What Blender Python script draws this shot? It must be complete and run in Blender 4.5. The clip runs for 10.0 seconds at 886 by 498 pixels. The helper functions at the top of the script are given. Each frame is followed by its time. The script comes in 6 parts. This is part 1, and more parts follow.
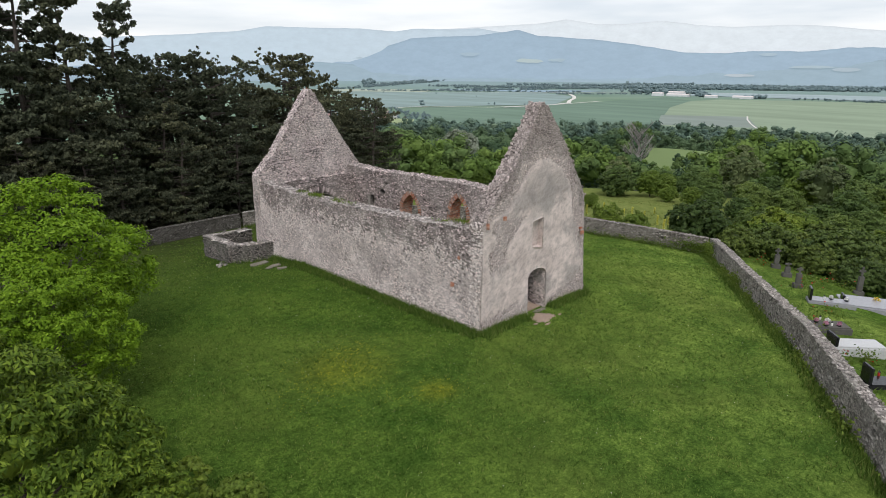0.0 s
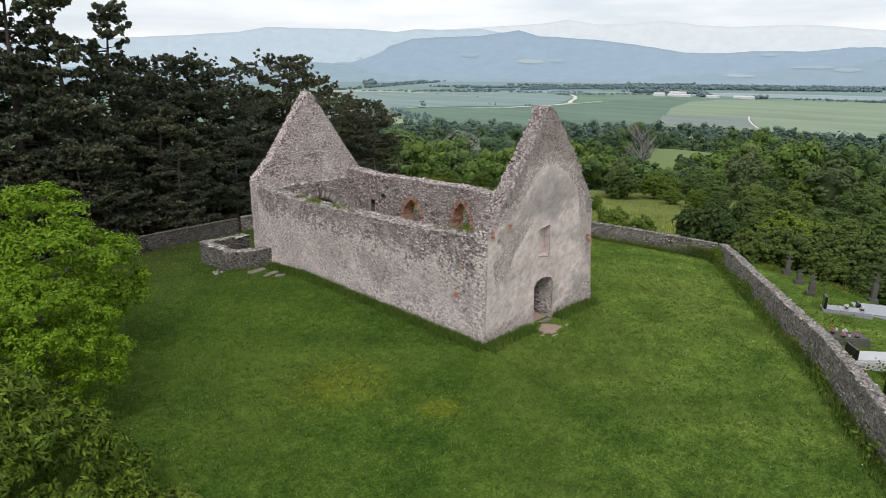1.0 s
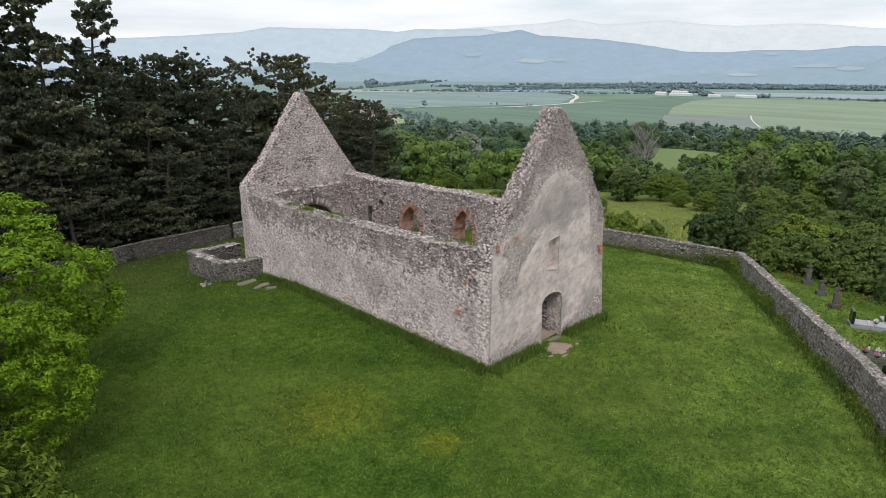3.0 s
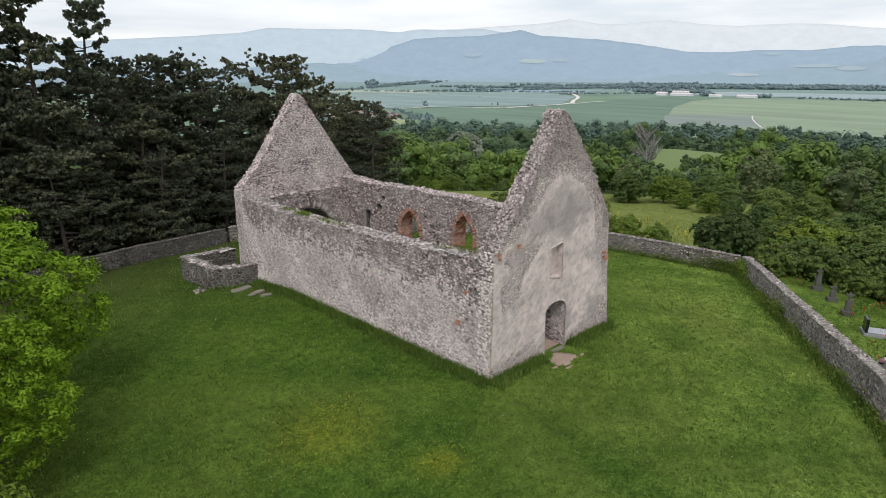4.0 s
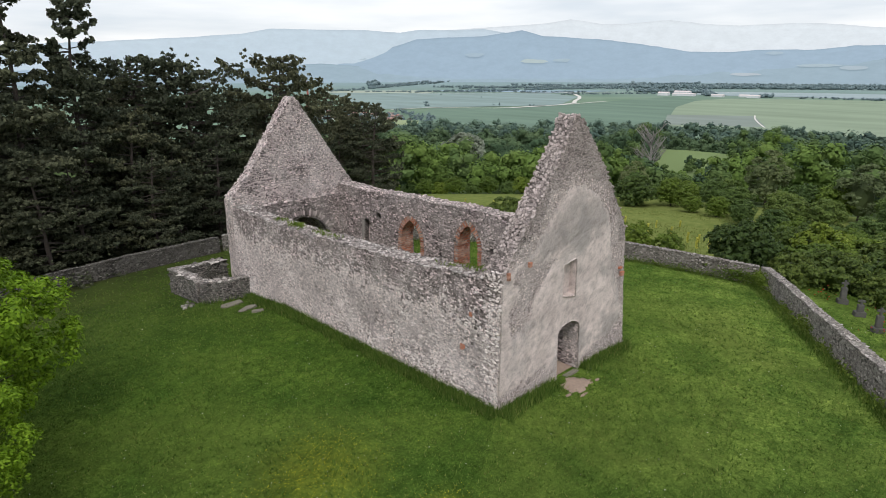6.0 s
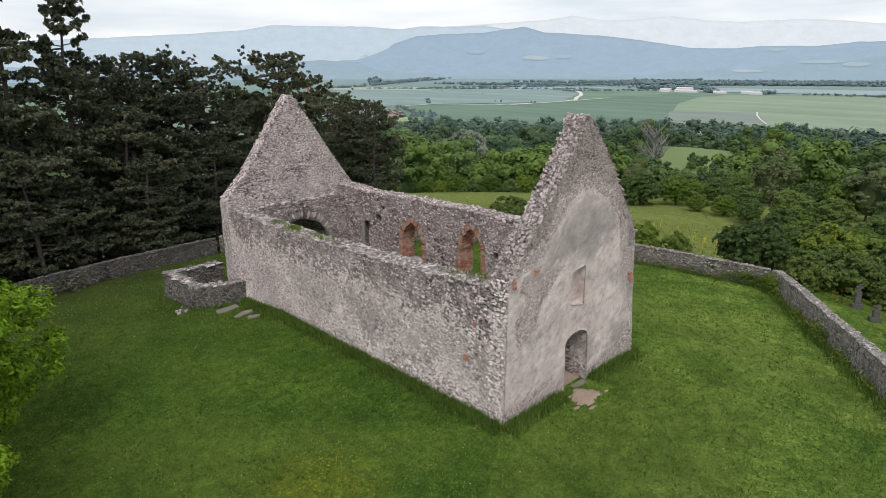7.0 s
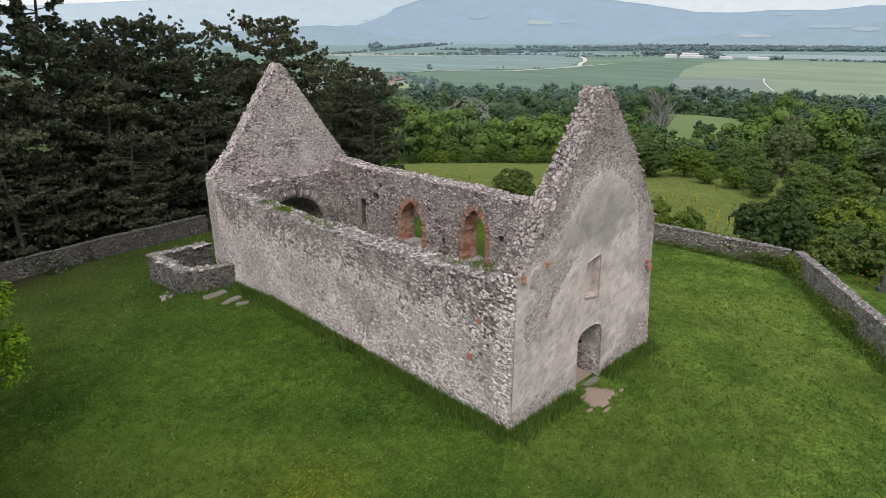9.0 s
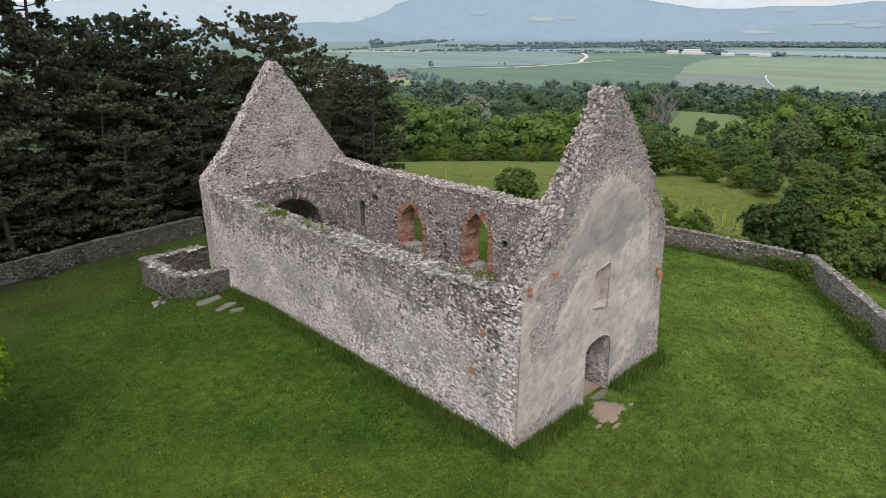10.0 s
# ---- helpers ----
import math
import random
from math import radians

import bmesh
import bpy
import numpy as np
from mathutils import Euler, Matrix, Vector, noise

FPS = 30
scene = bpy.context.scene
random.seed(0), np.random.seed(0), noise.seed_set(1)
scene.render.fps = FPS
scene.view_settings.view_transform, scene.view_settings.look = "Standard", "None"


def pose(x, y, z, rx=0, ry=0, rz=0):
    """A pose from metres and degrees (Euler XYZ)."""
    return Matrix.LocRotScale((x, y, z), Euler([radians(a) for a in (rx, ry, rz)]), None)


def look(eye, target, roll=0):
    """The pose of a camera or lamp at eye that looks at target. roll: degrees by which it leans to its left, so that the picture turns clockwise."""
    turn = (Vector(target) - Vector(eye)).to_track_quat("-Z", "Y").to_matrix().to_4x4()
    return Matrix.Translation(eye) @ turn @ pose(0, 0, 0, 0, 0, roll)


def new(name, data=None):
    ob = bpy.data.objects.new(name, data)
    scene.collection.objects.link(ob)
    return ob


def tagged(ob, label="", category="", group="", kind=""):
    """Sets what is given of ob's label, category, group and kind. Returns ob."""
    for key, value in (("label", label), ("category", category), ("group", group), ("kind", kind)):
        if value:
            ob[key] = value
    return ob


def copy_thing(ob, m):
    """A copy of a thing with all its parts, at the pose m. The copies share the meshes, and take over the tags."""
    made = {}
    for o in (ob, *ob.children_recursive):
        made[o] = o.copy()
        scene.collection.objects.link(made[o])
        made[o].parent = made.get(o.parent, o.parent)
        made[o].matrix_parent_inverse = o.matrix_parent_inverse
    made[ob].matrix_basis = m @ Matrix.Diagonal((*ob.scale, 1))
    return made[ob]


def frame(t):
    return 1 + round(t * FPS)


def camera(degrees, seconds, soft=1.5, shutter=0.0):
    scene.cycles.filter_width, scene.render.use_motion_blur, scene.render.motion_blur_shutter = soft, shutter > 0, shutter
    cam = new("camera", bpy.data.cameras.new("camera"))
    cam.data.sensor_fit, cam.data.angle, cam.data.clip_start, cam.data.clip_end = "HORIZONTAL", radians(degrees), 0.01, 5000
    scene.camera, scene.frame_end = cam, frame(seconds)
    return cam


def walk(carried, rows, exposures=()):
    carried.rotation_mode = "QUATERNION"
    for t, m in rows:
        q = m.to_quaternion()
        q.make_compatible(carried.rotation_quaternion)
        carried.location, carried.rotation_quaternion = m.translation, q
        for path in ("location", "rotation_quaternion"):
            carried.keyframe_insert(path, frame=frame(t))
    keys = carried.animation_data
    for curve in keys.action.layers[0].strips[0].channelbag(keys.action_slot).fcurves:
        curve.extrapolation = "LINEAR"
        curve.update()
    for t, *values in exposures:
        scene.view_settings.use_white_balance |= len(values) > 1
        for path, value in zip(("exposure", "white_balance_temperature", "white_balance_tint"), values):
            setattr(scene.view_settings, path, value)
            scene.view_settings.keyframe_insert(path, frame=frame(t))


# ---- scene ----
cam = camera(70.58, 10.0, soft=0.6)
PATH = [
    (0, (-21.539, -18.882, 12.714), 44.973, 16.312, 0.328),
    (0.5, (-21.133, -18.434, 12.755), 45.033, 16.288, 0.292),
    (1, (-20.758, -17.968, 12.792), 45.083, 16.273, 0.255),
    (1.5, (-20.368, -17.506, 12.799), 45.134, 16.282, 0.217),
    (2, (-19.927, -17.077, 12.788), 45.155, 16.276, 0.180),
    (2.5, (-19.461, -16.673, 12.769), 45.198, 16.293, 0.143),
    (4, (-18.185, -15.537, 12.756), 45.327, 16.264, 0.029),
    (4.5, (-17.759, -15.134, 12.755), 45.358, 16.242, -0.006),
    (5, (-17.350, -14.705, 12.751), 45.399, 16.229, -0.038),
    (5.5, (-16.964, -14.264, 12.760), 45.459, 16.209, -0.064),
    (7, (-15.799, -12.965, 12.824), 45.627, 16.518, -0.127),
    (7.5, (-15.393, -12.543, 12.834), 45.678, 17.015, -0.146),
    (8, (-14.966, -12.123, 12.842), 45.728, 17.811, -0.163),
    (8.5, (-14.530, -11.690, 12.845), 45.779, 18.673, -0.180),
    (9, (-14.107, -11.274, 12.840), 45.813, 19.414, -0.196),
    (9.5, (-13.710, -10.863, 12.842), 45.856, 19.708, -0.213),
    (10, (-13.321, -10.452, 12.851), 45.917, 19.704, -0.230),
]
walk(cam, [(t, pose(*e, 90 - p, 0, h - 90) @ pose(0, 0, 0, 0, 0, r)) for t, e, h, p, r in PATH])

# ---- light: a bright overcast sky with a weak, wide sun ----
SUN_TO = Vector((-0.52, -0.50, 0.92)).normalized()
world = bpy.data.worlds.new("overcast_sky")
scene.world = world
world.use_nodes = True
wn, wl = world.node_tree.nodes, world.node_tree.links
backgr = wn["Background"]
sky = wn.new("ShaderNodeTexSky")
sky.sky_type, sky.sun_disc = "NISHITA", False
sky.sun_elevation = math.asin(SUN_TO.z)
sky.sun_rotation = math.atan2(SUN_TO.x, SUN_TO.y)
sky_dim = wn.new("ShaderNodeVectorMath")
sky_dim.operation = "SCALE"
sky_dim.inputs["Scale"].default_value = 0.12
wl.new(sky.outputs[0], sky_dim.inputs[0])
wco = wn.new("ShaderNodeTexCoord")
wmap = wn.new("ShaderNodeMapping")
wmap.inputs["Scale"].default_value = (2.0, 2.0, 14.0)
wl.new(wco.outputs["Generated"], wmap.inputs[0])
wno = wn.new("ShaderNodeTexNoise")
wno.inputs["Scale"].default_value = 1.6
wno.inputs["Detail"].default_value = 5
wl.new(wmap.outputs[0], wno.inputs["Vector"])
wramp = wn.new("ShaderNodeValToRGB")
wramp.color_ramp.elements[0].position, wramp.color_ramp.elements[0].color = 0.36, (0.70, 0.75, 0.82, 1)
wramp.color_ramp.elements[1].position, wramp.color_ramp.elements[1].color = 0.62, (0.955, 0.960, 0.985, 1)
wl.new(wno.outputs[0], wramp.inputs[0])
wmix = wn.new("ShaderNodeMix")
wmix.data_type = "RGBA"
wmix.inputs[0].default_value = 0.86
wl.new(sky_dim.outputs[0], wmix.inputs[6])
wl.new(wramp.outputs[0], wmix.inputs[7])
wl.new(wmix.outputs[2], backgr.inputs[0])
backgr.inputs[1].default_value = 1.1

sun = new("sun", bpy.data.lights.new("sun", "SUN"))
sun.data.energy, sun.data.angle, sun.data.color = 1.8, radians(24), (1.0, 0.965, 0.935)
sun.matrix_world = look(SUN_TO * 50, (0, 0, 0))


# ---- materials ----
def nodes_of(name):
    m = bpy.data.materials.new(name)
    m.use_nodes = True
    n, l = m.node_tree.nodes, m.node_tree.links
    return m, n, l, n["Principled BSDF"]


def noise_tex(n, l, scale, detail=4, rough=0.6, stretch=None):
    co = n.new("ShaderNodeTexCoord")
    geo = n.new("ShaderNodeNewGeometry")
    t = n.new("ShaderNodeTexNoise")
    t.inputs["Scale"].default_value, t.inputs["Detail"].default_value, t.inputs["Roughness"].default_value = scale, detail, rough
    if stretch:
        mp = n.new("ShaderNodeMapping")
        mp.inputs["Scale"].default_value = stretch
        l.new(geo.outputs["Position"], mp.inputs[0])
        l.new(mp.outputs[0], t.inputs["Vector"])
    else:
        l.new(geo.outputs["Position"], t.inputs["Vector"])
    n.remove(co)
    return t.outputs[0]


def ramp(n, l, fac, stops):
    r = n.new("ShaderNodeValToRGB")
    e = r.color_ramp.elements
    while len(e) < len(stops):
        e.new(0.5)
    for k, (p, c) in zip(e, stops):
        k.position, k.color = p, (*c, 1)
    l.new(fac, r.inputs[0])
    return r.outputs[0]


def mixed(n, l, fac, a, b, mode="MIX"):
    m = n.new("ShaderNodeMix")
    m.data_type, m.blend_type = "RGBA", mode
    for socket, value in ((m.inputs[0], fac), (m.inputs[6], a), (m.inputs[7], b)):
        if isinstance(value, (int, float)):
            socket.default_value = value
        elif isinstance(value, tuple):
            socket.default_value = (*value, 1)
        else:
            l.new(value, socket)
    return m.outputs[2]


def bumped(n, l, bsdf, height, strength, distance):
    b = n.new("ShaderNodeBump")
    b.inputs["Strength"].default_value, b.inputs["Distance"].default_value = strength, distance
    l.new(height, b.inputs["Height"])
    l.new(b.outputs[0], bsdf.inputs["Normal"])


def random_of(n, piece):
    if piece:
        return n.new("ShaderNodeObjectInfo").outputs["Random"]
    return n.new("ShaderNodeNewGeometry").outputs["Random Per Island"]


def varied(name, stops, piece, grain=18.0, patch=0.7, rough=0.9, tint=(0.5, 0.5, 0.5), amount=0.3, bump=0.02, spec=0.25):
    """A surface whose pieces differ at random, with grain and wider stains over them."""
    m, n, l, b = nodes_of(name)
    c = ramp(n, l, random_of(n, piece), stops)
    g = noise_tex(n, l, grain, 6, 0.7)
    c = mixed(n, l, 0.55, c, ramp(n, l, g, [(0.34, (0.30, 0.29, 0.28)), (0.5, (0.98, 0.98, 0.98)), (0.66, (1.35, 1.35, 1.35))]), "MULTIPLY")
    p = noise_tex(n, l, patch, 5, 0.6)
    k = ramp(n, l, p, [(0.42, (0, 0, 0)), (0.62, (amount,) * 3)])
    c = mixed(n, l, k, c, tint)
    l.new(c, b.inputs["Base Color"])
    b.inputs["Roughness"].default_value = rough
    b.inputs["Specular IOR Level"].default_value = spec
    bumped(n, l, b, g, 0.6, bump)
    return m


STONE_STOPS = [(0.0, (0.060, 0.052, 0.048)), (0.18, (0.150, 0.132, 0.124)), (0.55, (0.315, 0.278, 0.264)), (0.82, (0.49, 0.435, 0.415)), (1.0, (0.72, 0.645, 0.615))]
STONE_STOPS = [(p, (r * 1.18, g * 1.10, b * 1.12)) for p, (r, g, b) in STONE_STOPS]
M_STONE = varied("rubble_stone", STONE_STOPS, True, 20, 0.45, 0.92, (0.50, 0.455, 0.42), 0.5)
M_STONES = varied("rubble_stones", STONE_STOPS, False, 20, 0.45, 0.92, (0.50, 0.455, 0.42), 0.5)
GABLE_STOPS = [(0.0, (0.16, 0.138, 0.124)), (0.25, (0.29, 0.257, 0.234)), (0.65, (0.38, 0.338, 0.311)), (1.0, (0.50, 0.448, 0.414))]
GABLE_STOPS = [(p, (r * 1.12, g * 1.05, b * 1.08)) for p, (r, g, b) in GABLE_STOPS]
LIME_STOPS = [(0.0, (0.24, 0.207, 0.196)), (0.15, (0.51, 0.452, 0.428)), (0.6, (0.78, 0.698, 0.664)), (1.0, (0.92, 0.832, 0.80))]
M_LSTONE = varied("limewashed_stone", LIME_STOPS, True, 20, 0.45, 0.92, (0.74, 0.645, 0.612), 0.5)
M_LSTONES = varied("limewashed_stones", LIME_STOPS, False, 20, 0.45, 0.92, (0.74, 0.645, 0.612), 0.5)
M_GSTONE = varied("warm_rubble_stone", GABLE_STOPS, True, 20, 0.45, 0.92, (0.53, 0.472, 0.435), 0.5)
M_GSTONES = varied("warm_rubble_stones", GABLE_STOPS, False, 20, 0.45, 0.92, (0.53, 0.472, 0.435), 0.5)
YARD_STOPS = [(0.0, (0.075, 0.067, 0.061)), (0.4, (0.22, 0.198, 0.183)), (0.8, (0.39, 0.352, 0.326)), (1.0, (0.58, 0.525, 0.49))]
M_YSTONE = varied("lichen_stone", YARD_STOPS, True, 14, 0.8, 0.95, (0.30, 0.29, 0.25), 0.5)
M_YSTONES = varied("lichen_stones", YARD_STOPS, False, 14, 0.8, 0.95, (0.30, 0.29, 0.25), 0.5)
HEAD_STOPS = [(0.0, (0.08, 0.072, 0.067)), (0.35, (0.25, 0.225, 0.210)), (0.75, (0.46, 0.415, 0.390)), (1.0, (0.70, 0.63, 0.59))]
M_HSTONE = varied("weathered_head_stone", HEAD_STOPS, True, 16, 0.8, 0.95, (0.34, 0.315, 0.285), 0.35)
M_HSTONES = varied("weathered_head_stones", HEAD_STOPS, False, 16, 0.8, 0.95, (0.34, 0.315, 0.285), 0.35)
# Dark stone of the annex; on the west wall this colour holds the pines' shade.
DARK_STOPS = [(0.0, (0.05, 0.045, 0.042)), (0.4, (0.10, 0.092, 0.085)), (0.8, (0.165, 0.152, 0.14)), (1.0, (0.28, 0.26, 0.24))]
M_DSTONE = varied("dark_shaded_stone", DARK_STOPS, True, 14, 0.8, 0.95, (0.15, 0.145, 0.12), 0.5)
M_DSTONES = varied("dark_shaded_stones", DARK_STOPS, False, 14, 0.8, 0.95, (0.15, 0.145, 0.12), 0.5)
BRICK_STOPS = [(0.0, (0.20, 0.070, 0.042)), (0.4, (0.42, 0.150, 0.085)), (0.8, (0.54, 0.23, 0.14)), (1.0, (0.58, 0.36, 0.27))]
M_BRICK = varied("old_brick", BRICK_STOPS, True, 25, 2.0, 0.9, (0.45, 0.36, 0.30), 0.5)


def mortar_material(name, dark, light, stain, cells=8.0, joint=0.24):
    """Flush-pointed rubble: small stones half drowned in mortar."""
    m, n, l, b = nodes_of(name)
    c = ramp(n, l, noise_tex(n, l, 0.9, 6, 0.65), [(0.3, dark), (0.7, light)])
    g = noise_tex(n, l, 30, 6, 0.75)
    c = mixed(n, l, 0.6, c, ramp(n, l, g, [(0.37, (0.10, 0.095, 0.09)), (0.47, (0.95, 0.95, 0.95)), (0.64, (1.34, 1.33, 1.32))]), "MULTIPLY")
    geo = n.new("ShaderNodeNewGeometry")
    warp = n.new("ShaderNodeTexNoise")
    warp.inputs["Scale"].default_value, warp.inputs["Detail"].default_value = 4, 3
    l.new(geo.outputs["Position"], warp.inputs["Vector"])
    mv = n.new("ShaderNodeVectorMath")
    mv.operation = "MULTIPLY_ADD"
    mv.inputs[1].default_value = (0.22, 0.22, 0.22)
    l.new(warp.outputs[1], mv.inputs[0])
    l.new(geo.outputs["Position"], mv.inputs[2])
    mp = n.new("ShaderNodeMapping")
    mp.inputs["Scale"].default_value = (1, 1, 1.9)
    l.new(mv.outputs[0], mp.inputs[0])
    edge, cell = n.new("ShaderNodeTexVoronoi"), n.new("ShaderNodeTexVoronoi")
    edge.feature = "DISTANCE_TO_EDGE"
    for v in (edge, cell):
        v.inputs["Scale"].default_value = cells
        l.new(mp.outputs[0], v.inputs["Vector"])
    body = ramp(n, l, edge.outputs["Distance"], [(0.01, (0, 0, 0)), (0.16, (1, 1, 1))])
    sep = n.new("ShaderNodeSeparateColor")
    l.new(cell.outputs["Color"], sep.inputs[0])
    tone = ramp(n, l, sep.outputs[0], [(0.0, (0.28, 0.268, 0.26)), (0.3, (0.72, 0.71, 0.70)), (0.6, (1.02, 1.0, 0.98)), (1.0, (1.28, 1.26, 1.24))])
    gap = ramp(n, l, edge.outputs["Distance"], [(0.0, (joint, joint, joint)), (0.13, (1, 1, 1))])
    where = ramp(n, l, noise_tex(n, l, 0.7, 4, 0.6), [(0.38, (1, 1, 1)), (0.66, (0.5, 0.5, 0.5))])
    c = mixed(n, l, where, c, mixed(n, l, 1.0, mixed(n, l, 1.0, c, tone, "MULTIPLY"), gap, "MULTIPLY"))
    s = ramp(n, l, noise_tex(n, l, 0.8, 5, 0.6, (1.6, 1.6, 0.35)), [(0.5, (0, 0, 0)), (0.72, (0.7, 0.7, 0.7))])
    c = mixed(n, l, s, c, stain)
    l.new(c, b.inputs["Base Color"])
    b.inputs["Roughness"].default_value = 0.95
    b.inputs["Specular IOR Level"].default_value = 0.2
    h = mixed(n, l, 0.35, body, g)
    bumped(n, l, b, h, 1.0, 0.08)
    return m


M_MORTAR = mortar_material("lime_mortar", (0.74, 0.640, 0.612), (0.92, 0.815, 0.786), (0.48, 0.415, 0.396), joint=0.38)
M_BED = mortar_material("grey_bedding_mortar", (0.27, 0.240, 0.226), (0.46, 0.408, 0.385), (0.17, 0.152, 0.144))
# West wall mortar, its colour darkened for the shade of the pines.
M_DMORTAR = mortar_material("shaded_mortar", (0.09, 0.083, 0.075), (0.17, 0.158, 0.143), (0.06, 0.056, 0.048))
M_UPPER = mortar_material("weathered_mortar", (0.275, 0.238, 0.224), (0.50, 0.432, 0.410), (0.165, 0.142, 0.134))
M_EMORTAR = mortar_material("pale_old_mortar", (0.30, 0.270, 0.250), (0.52, 0.470, 0.438), (0.20, 0.182, 0.166))
M_JOINT = mortar_material("brick_joint_mortar", (0.40, 0.36, 0.33), (0.60, 0.55, 0.51), (0.30, 0.27, 0.25))
M_YMORTAR = mortar_material("old_mortar", (0.19, 0.172, 0.155), (0.33, 0.302, 0.275), (0.13, 0.12, 0.104))


def plaster_material():
    m, n, l, b = nodes_of("lime_plaster")
    c = ramp(n, l, noise_tex(n, l, 0.5, 7, 0.7), [(0.30, (0.48, 0.400, 0.374)), (0.47, (0.64, 0.545, 0.512)), (0.68, (0.80, 0.690, 0.648))])
    s = ramp(n, l, noise_tex(n, l, 0.42, 6, 0.62), [(0.50, (0, 0, 0)), (0.60, (0.62, 0.62, 0.62))])
    c = mixed(n, l, s, c, (0.33, 0.30, 0.285))
    geo = n.new("ShaderNodeNewGeometry")
    mp = n.new("ShaderNodeMapping")
    mp.inputs["Rotation"].default_value = (0, radians(38), 0)
    l.new(geo.outputs["Position"], mp.inputs[0])
    squeeze = n.new("ShaderNodeVectorMath")
    squeeze.operation = "MULTIPLY"
    squeeze.inputs[1].default_value = (1.0, 1.0, 1.7)
    l.new(mp.outputs[0], squeeze.inputs[0])
    mp = squeeze
    trowel = n.new("ShaderNodeTexNoise")
    trowel.inputs["Scale"].default_value, trowel.inputs["Detail"].default_value, trowel.inputs["Roughness"].default_value = 2.3, 9, 0.68
    l.new(mp.outputs[0], trowel.inputs["Vector"])
    c = mixed(n, l, 0.6, c, ramp(n, l, trowel.outputs[0], [(0.36, (0.55, 0.54, 0.53)), (0.5, (1.0, 0.99, 0.98)), (0.66, (1.2, 1.19, 1.18))]), "MULTIPLY")
    gap = n.new("ShaderNodeVectorMath")
    gap.operation = "DISTANCE"
    gap.inputs[1].default_value = (4.75, 0, 6.65)
    l.new(geo.outputs["Position"], gap.inputs[0])
    edge = n.new("ShaderNodeMath")
    edge.operation = "MULTIPLY_ADD"
    edge.inputs[1].default_value = 3.0
    l.new(noise_tex(n, l, 0.9, 5, 0.6), edge.inputs[0])
    l.new(gap.outputs["Value"], edge.inputs[2])
    mr = n.new("ShaderNodeMapRange")
    mr.inputs[1].default_value, mr.inputs[2].default_value, mr.inputs[4].default_value = 3.2, 2.5, 0.5
    l.new(edge.outputs[0], mr.inputs[0])
    c = mixed(n, l, mr.outputs[0], c, (0.31, 0.283, 0.266))
    g = noise_tex(n, l, 26, 6, 0.7)
    c = mixed(n, l, 0.4, c, ramp(n, l, g, [(0.37, (0.22, 0.215, 0.21)), (0.47, (0.97, 0.97, 0.97)), (0.66, (1.28, 1.28, 1.28))]), "MULTIPLY")
    l.new(c, b.inputs["Base Color"])
    b.inputs["Roughness"].default_value = 0.93
    b.inputs["Specular IOR Level"].default_value = 0.2
    h = mixed(n, l, 0.25, trowel.outputs[0], g)
    bumped(n, l, b, h, 1.0, 0.11)
    return m


M_PLASTER = plaster_material()


def leaf_material(name, stops, rough=0.6, through_light=0.25, plants=0.0, gloss=0.25):
    m, n, l, b = nodes_of(name)
    c = ramp(n, l, random_of(n, False), stops)
    c = mixed(n, l, 0.5, c, ramp(n, l, noise_tex(n, l, 0.5, 3), [(0.3, (0.6, 0.62, 0.55)), (0.7, (1.2, 1.15, 1.05))]), "MULTIPLY")
    c = mixed(n, l, plants, c, ramp(n, l, random_of(n, True), [(0, (0.60, 0.68, 0.66)), (0.5, (0.98, 1.0, 0.95)), (1, (1.34, 1.22, 1.0))]), "MULTIPLY")
    l.new(c, b.inputs["Base Color"])
    b.inputs["Roughness"].default_value = rough
    b.inputs["Specular IOR Level"].default_value = gloss
    tr = n.new("ShaderNodeBsdfTranslucent")
    l.new(c, tr.inputs[0])
    ad = n.new("ShaderNodeMixShader")
    ad.inputs[0].default_value = through_light
    l.new(b.outputs[0], ad.inputs[1])
    l.new(tr.outputs[0], ad.inputs[2])
    l.new(ad.outputs[0], n["Material Output"].inputs[0])
    return m


M_MAPLE = leaf_material("bright_leaves", [(0, (0.085, 0.160, 0.008)), (0.5, (0.130, 0.230, 0.012)), (1, (0.19, 0.30, 0.022))], 0.6, 0.12, 0.0, 0.1)
M_CHERRY = leaf_material("deep_leaves", [(0, (0.042, 0.074, 0.008)), (0.6, (0.085, 0.138, 0.014)), (1, (0.16, 0.22, 0.025))], 0.6, 0.08, 0.0, 0.12)
M_WOOD_A = leaf_material("wood_leaves", [(0, (0.070, 0.116, 0.030)), (0.5, (0.104, 0.164, 0.042)), (1, (0.148, 0.212, 0.058))], plants=1.0)
M_WOOD_B = leaf_material("fresh_leaves", [(0, (0.092, 0.145, 0.018)), (0.5, (0.128, 0.192, 0.026)), (1, (0.175, 0.240, 0.040))], plants=0.8)
M_WOOD_C = leaf_material("dark_leaves", [(0, (0.056, 0.094, 0.034)), (0.6, (0.080, 0.128, 0.046)), (1, (0.110, 0.165, 0.060))], plants=0.8)
M_WOOD_D = leaf_material("grey_green_leaves", [(0, (0.105, 0.140, 0.055)), (0.5, (0.140, 0.178, 0.074)), (1, (0.185, 0.220, 0.100))], plants=0.5)
M_SHRUB = leaf_material("shrub_leaves", [(0, (0.052, 0.086, 0.020)), (0.5, (0.082, 0.126, 0.029)), (1, (0.125, 0.172, 0.042))], plants=1.0)
M_WILLOW = leaf_material("silver_leaves", [(0, (0.17, 0.20, 0.15)), (1, (0.31, 0.35, 0.28))])
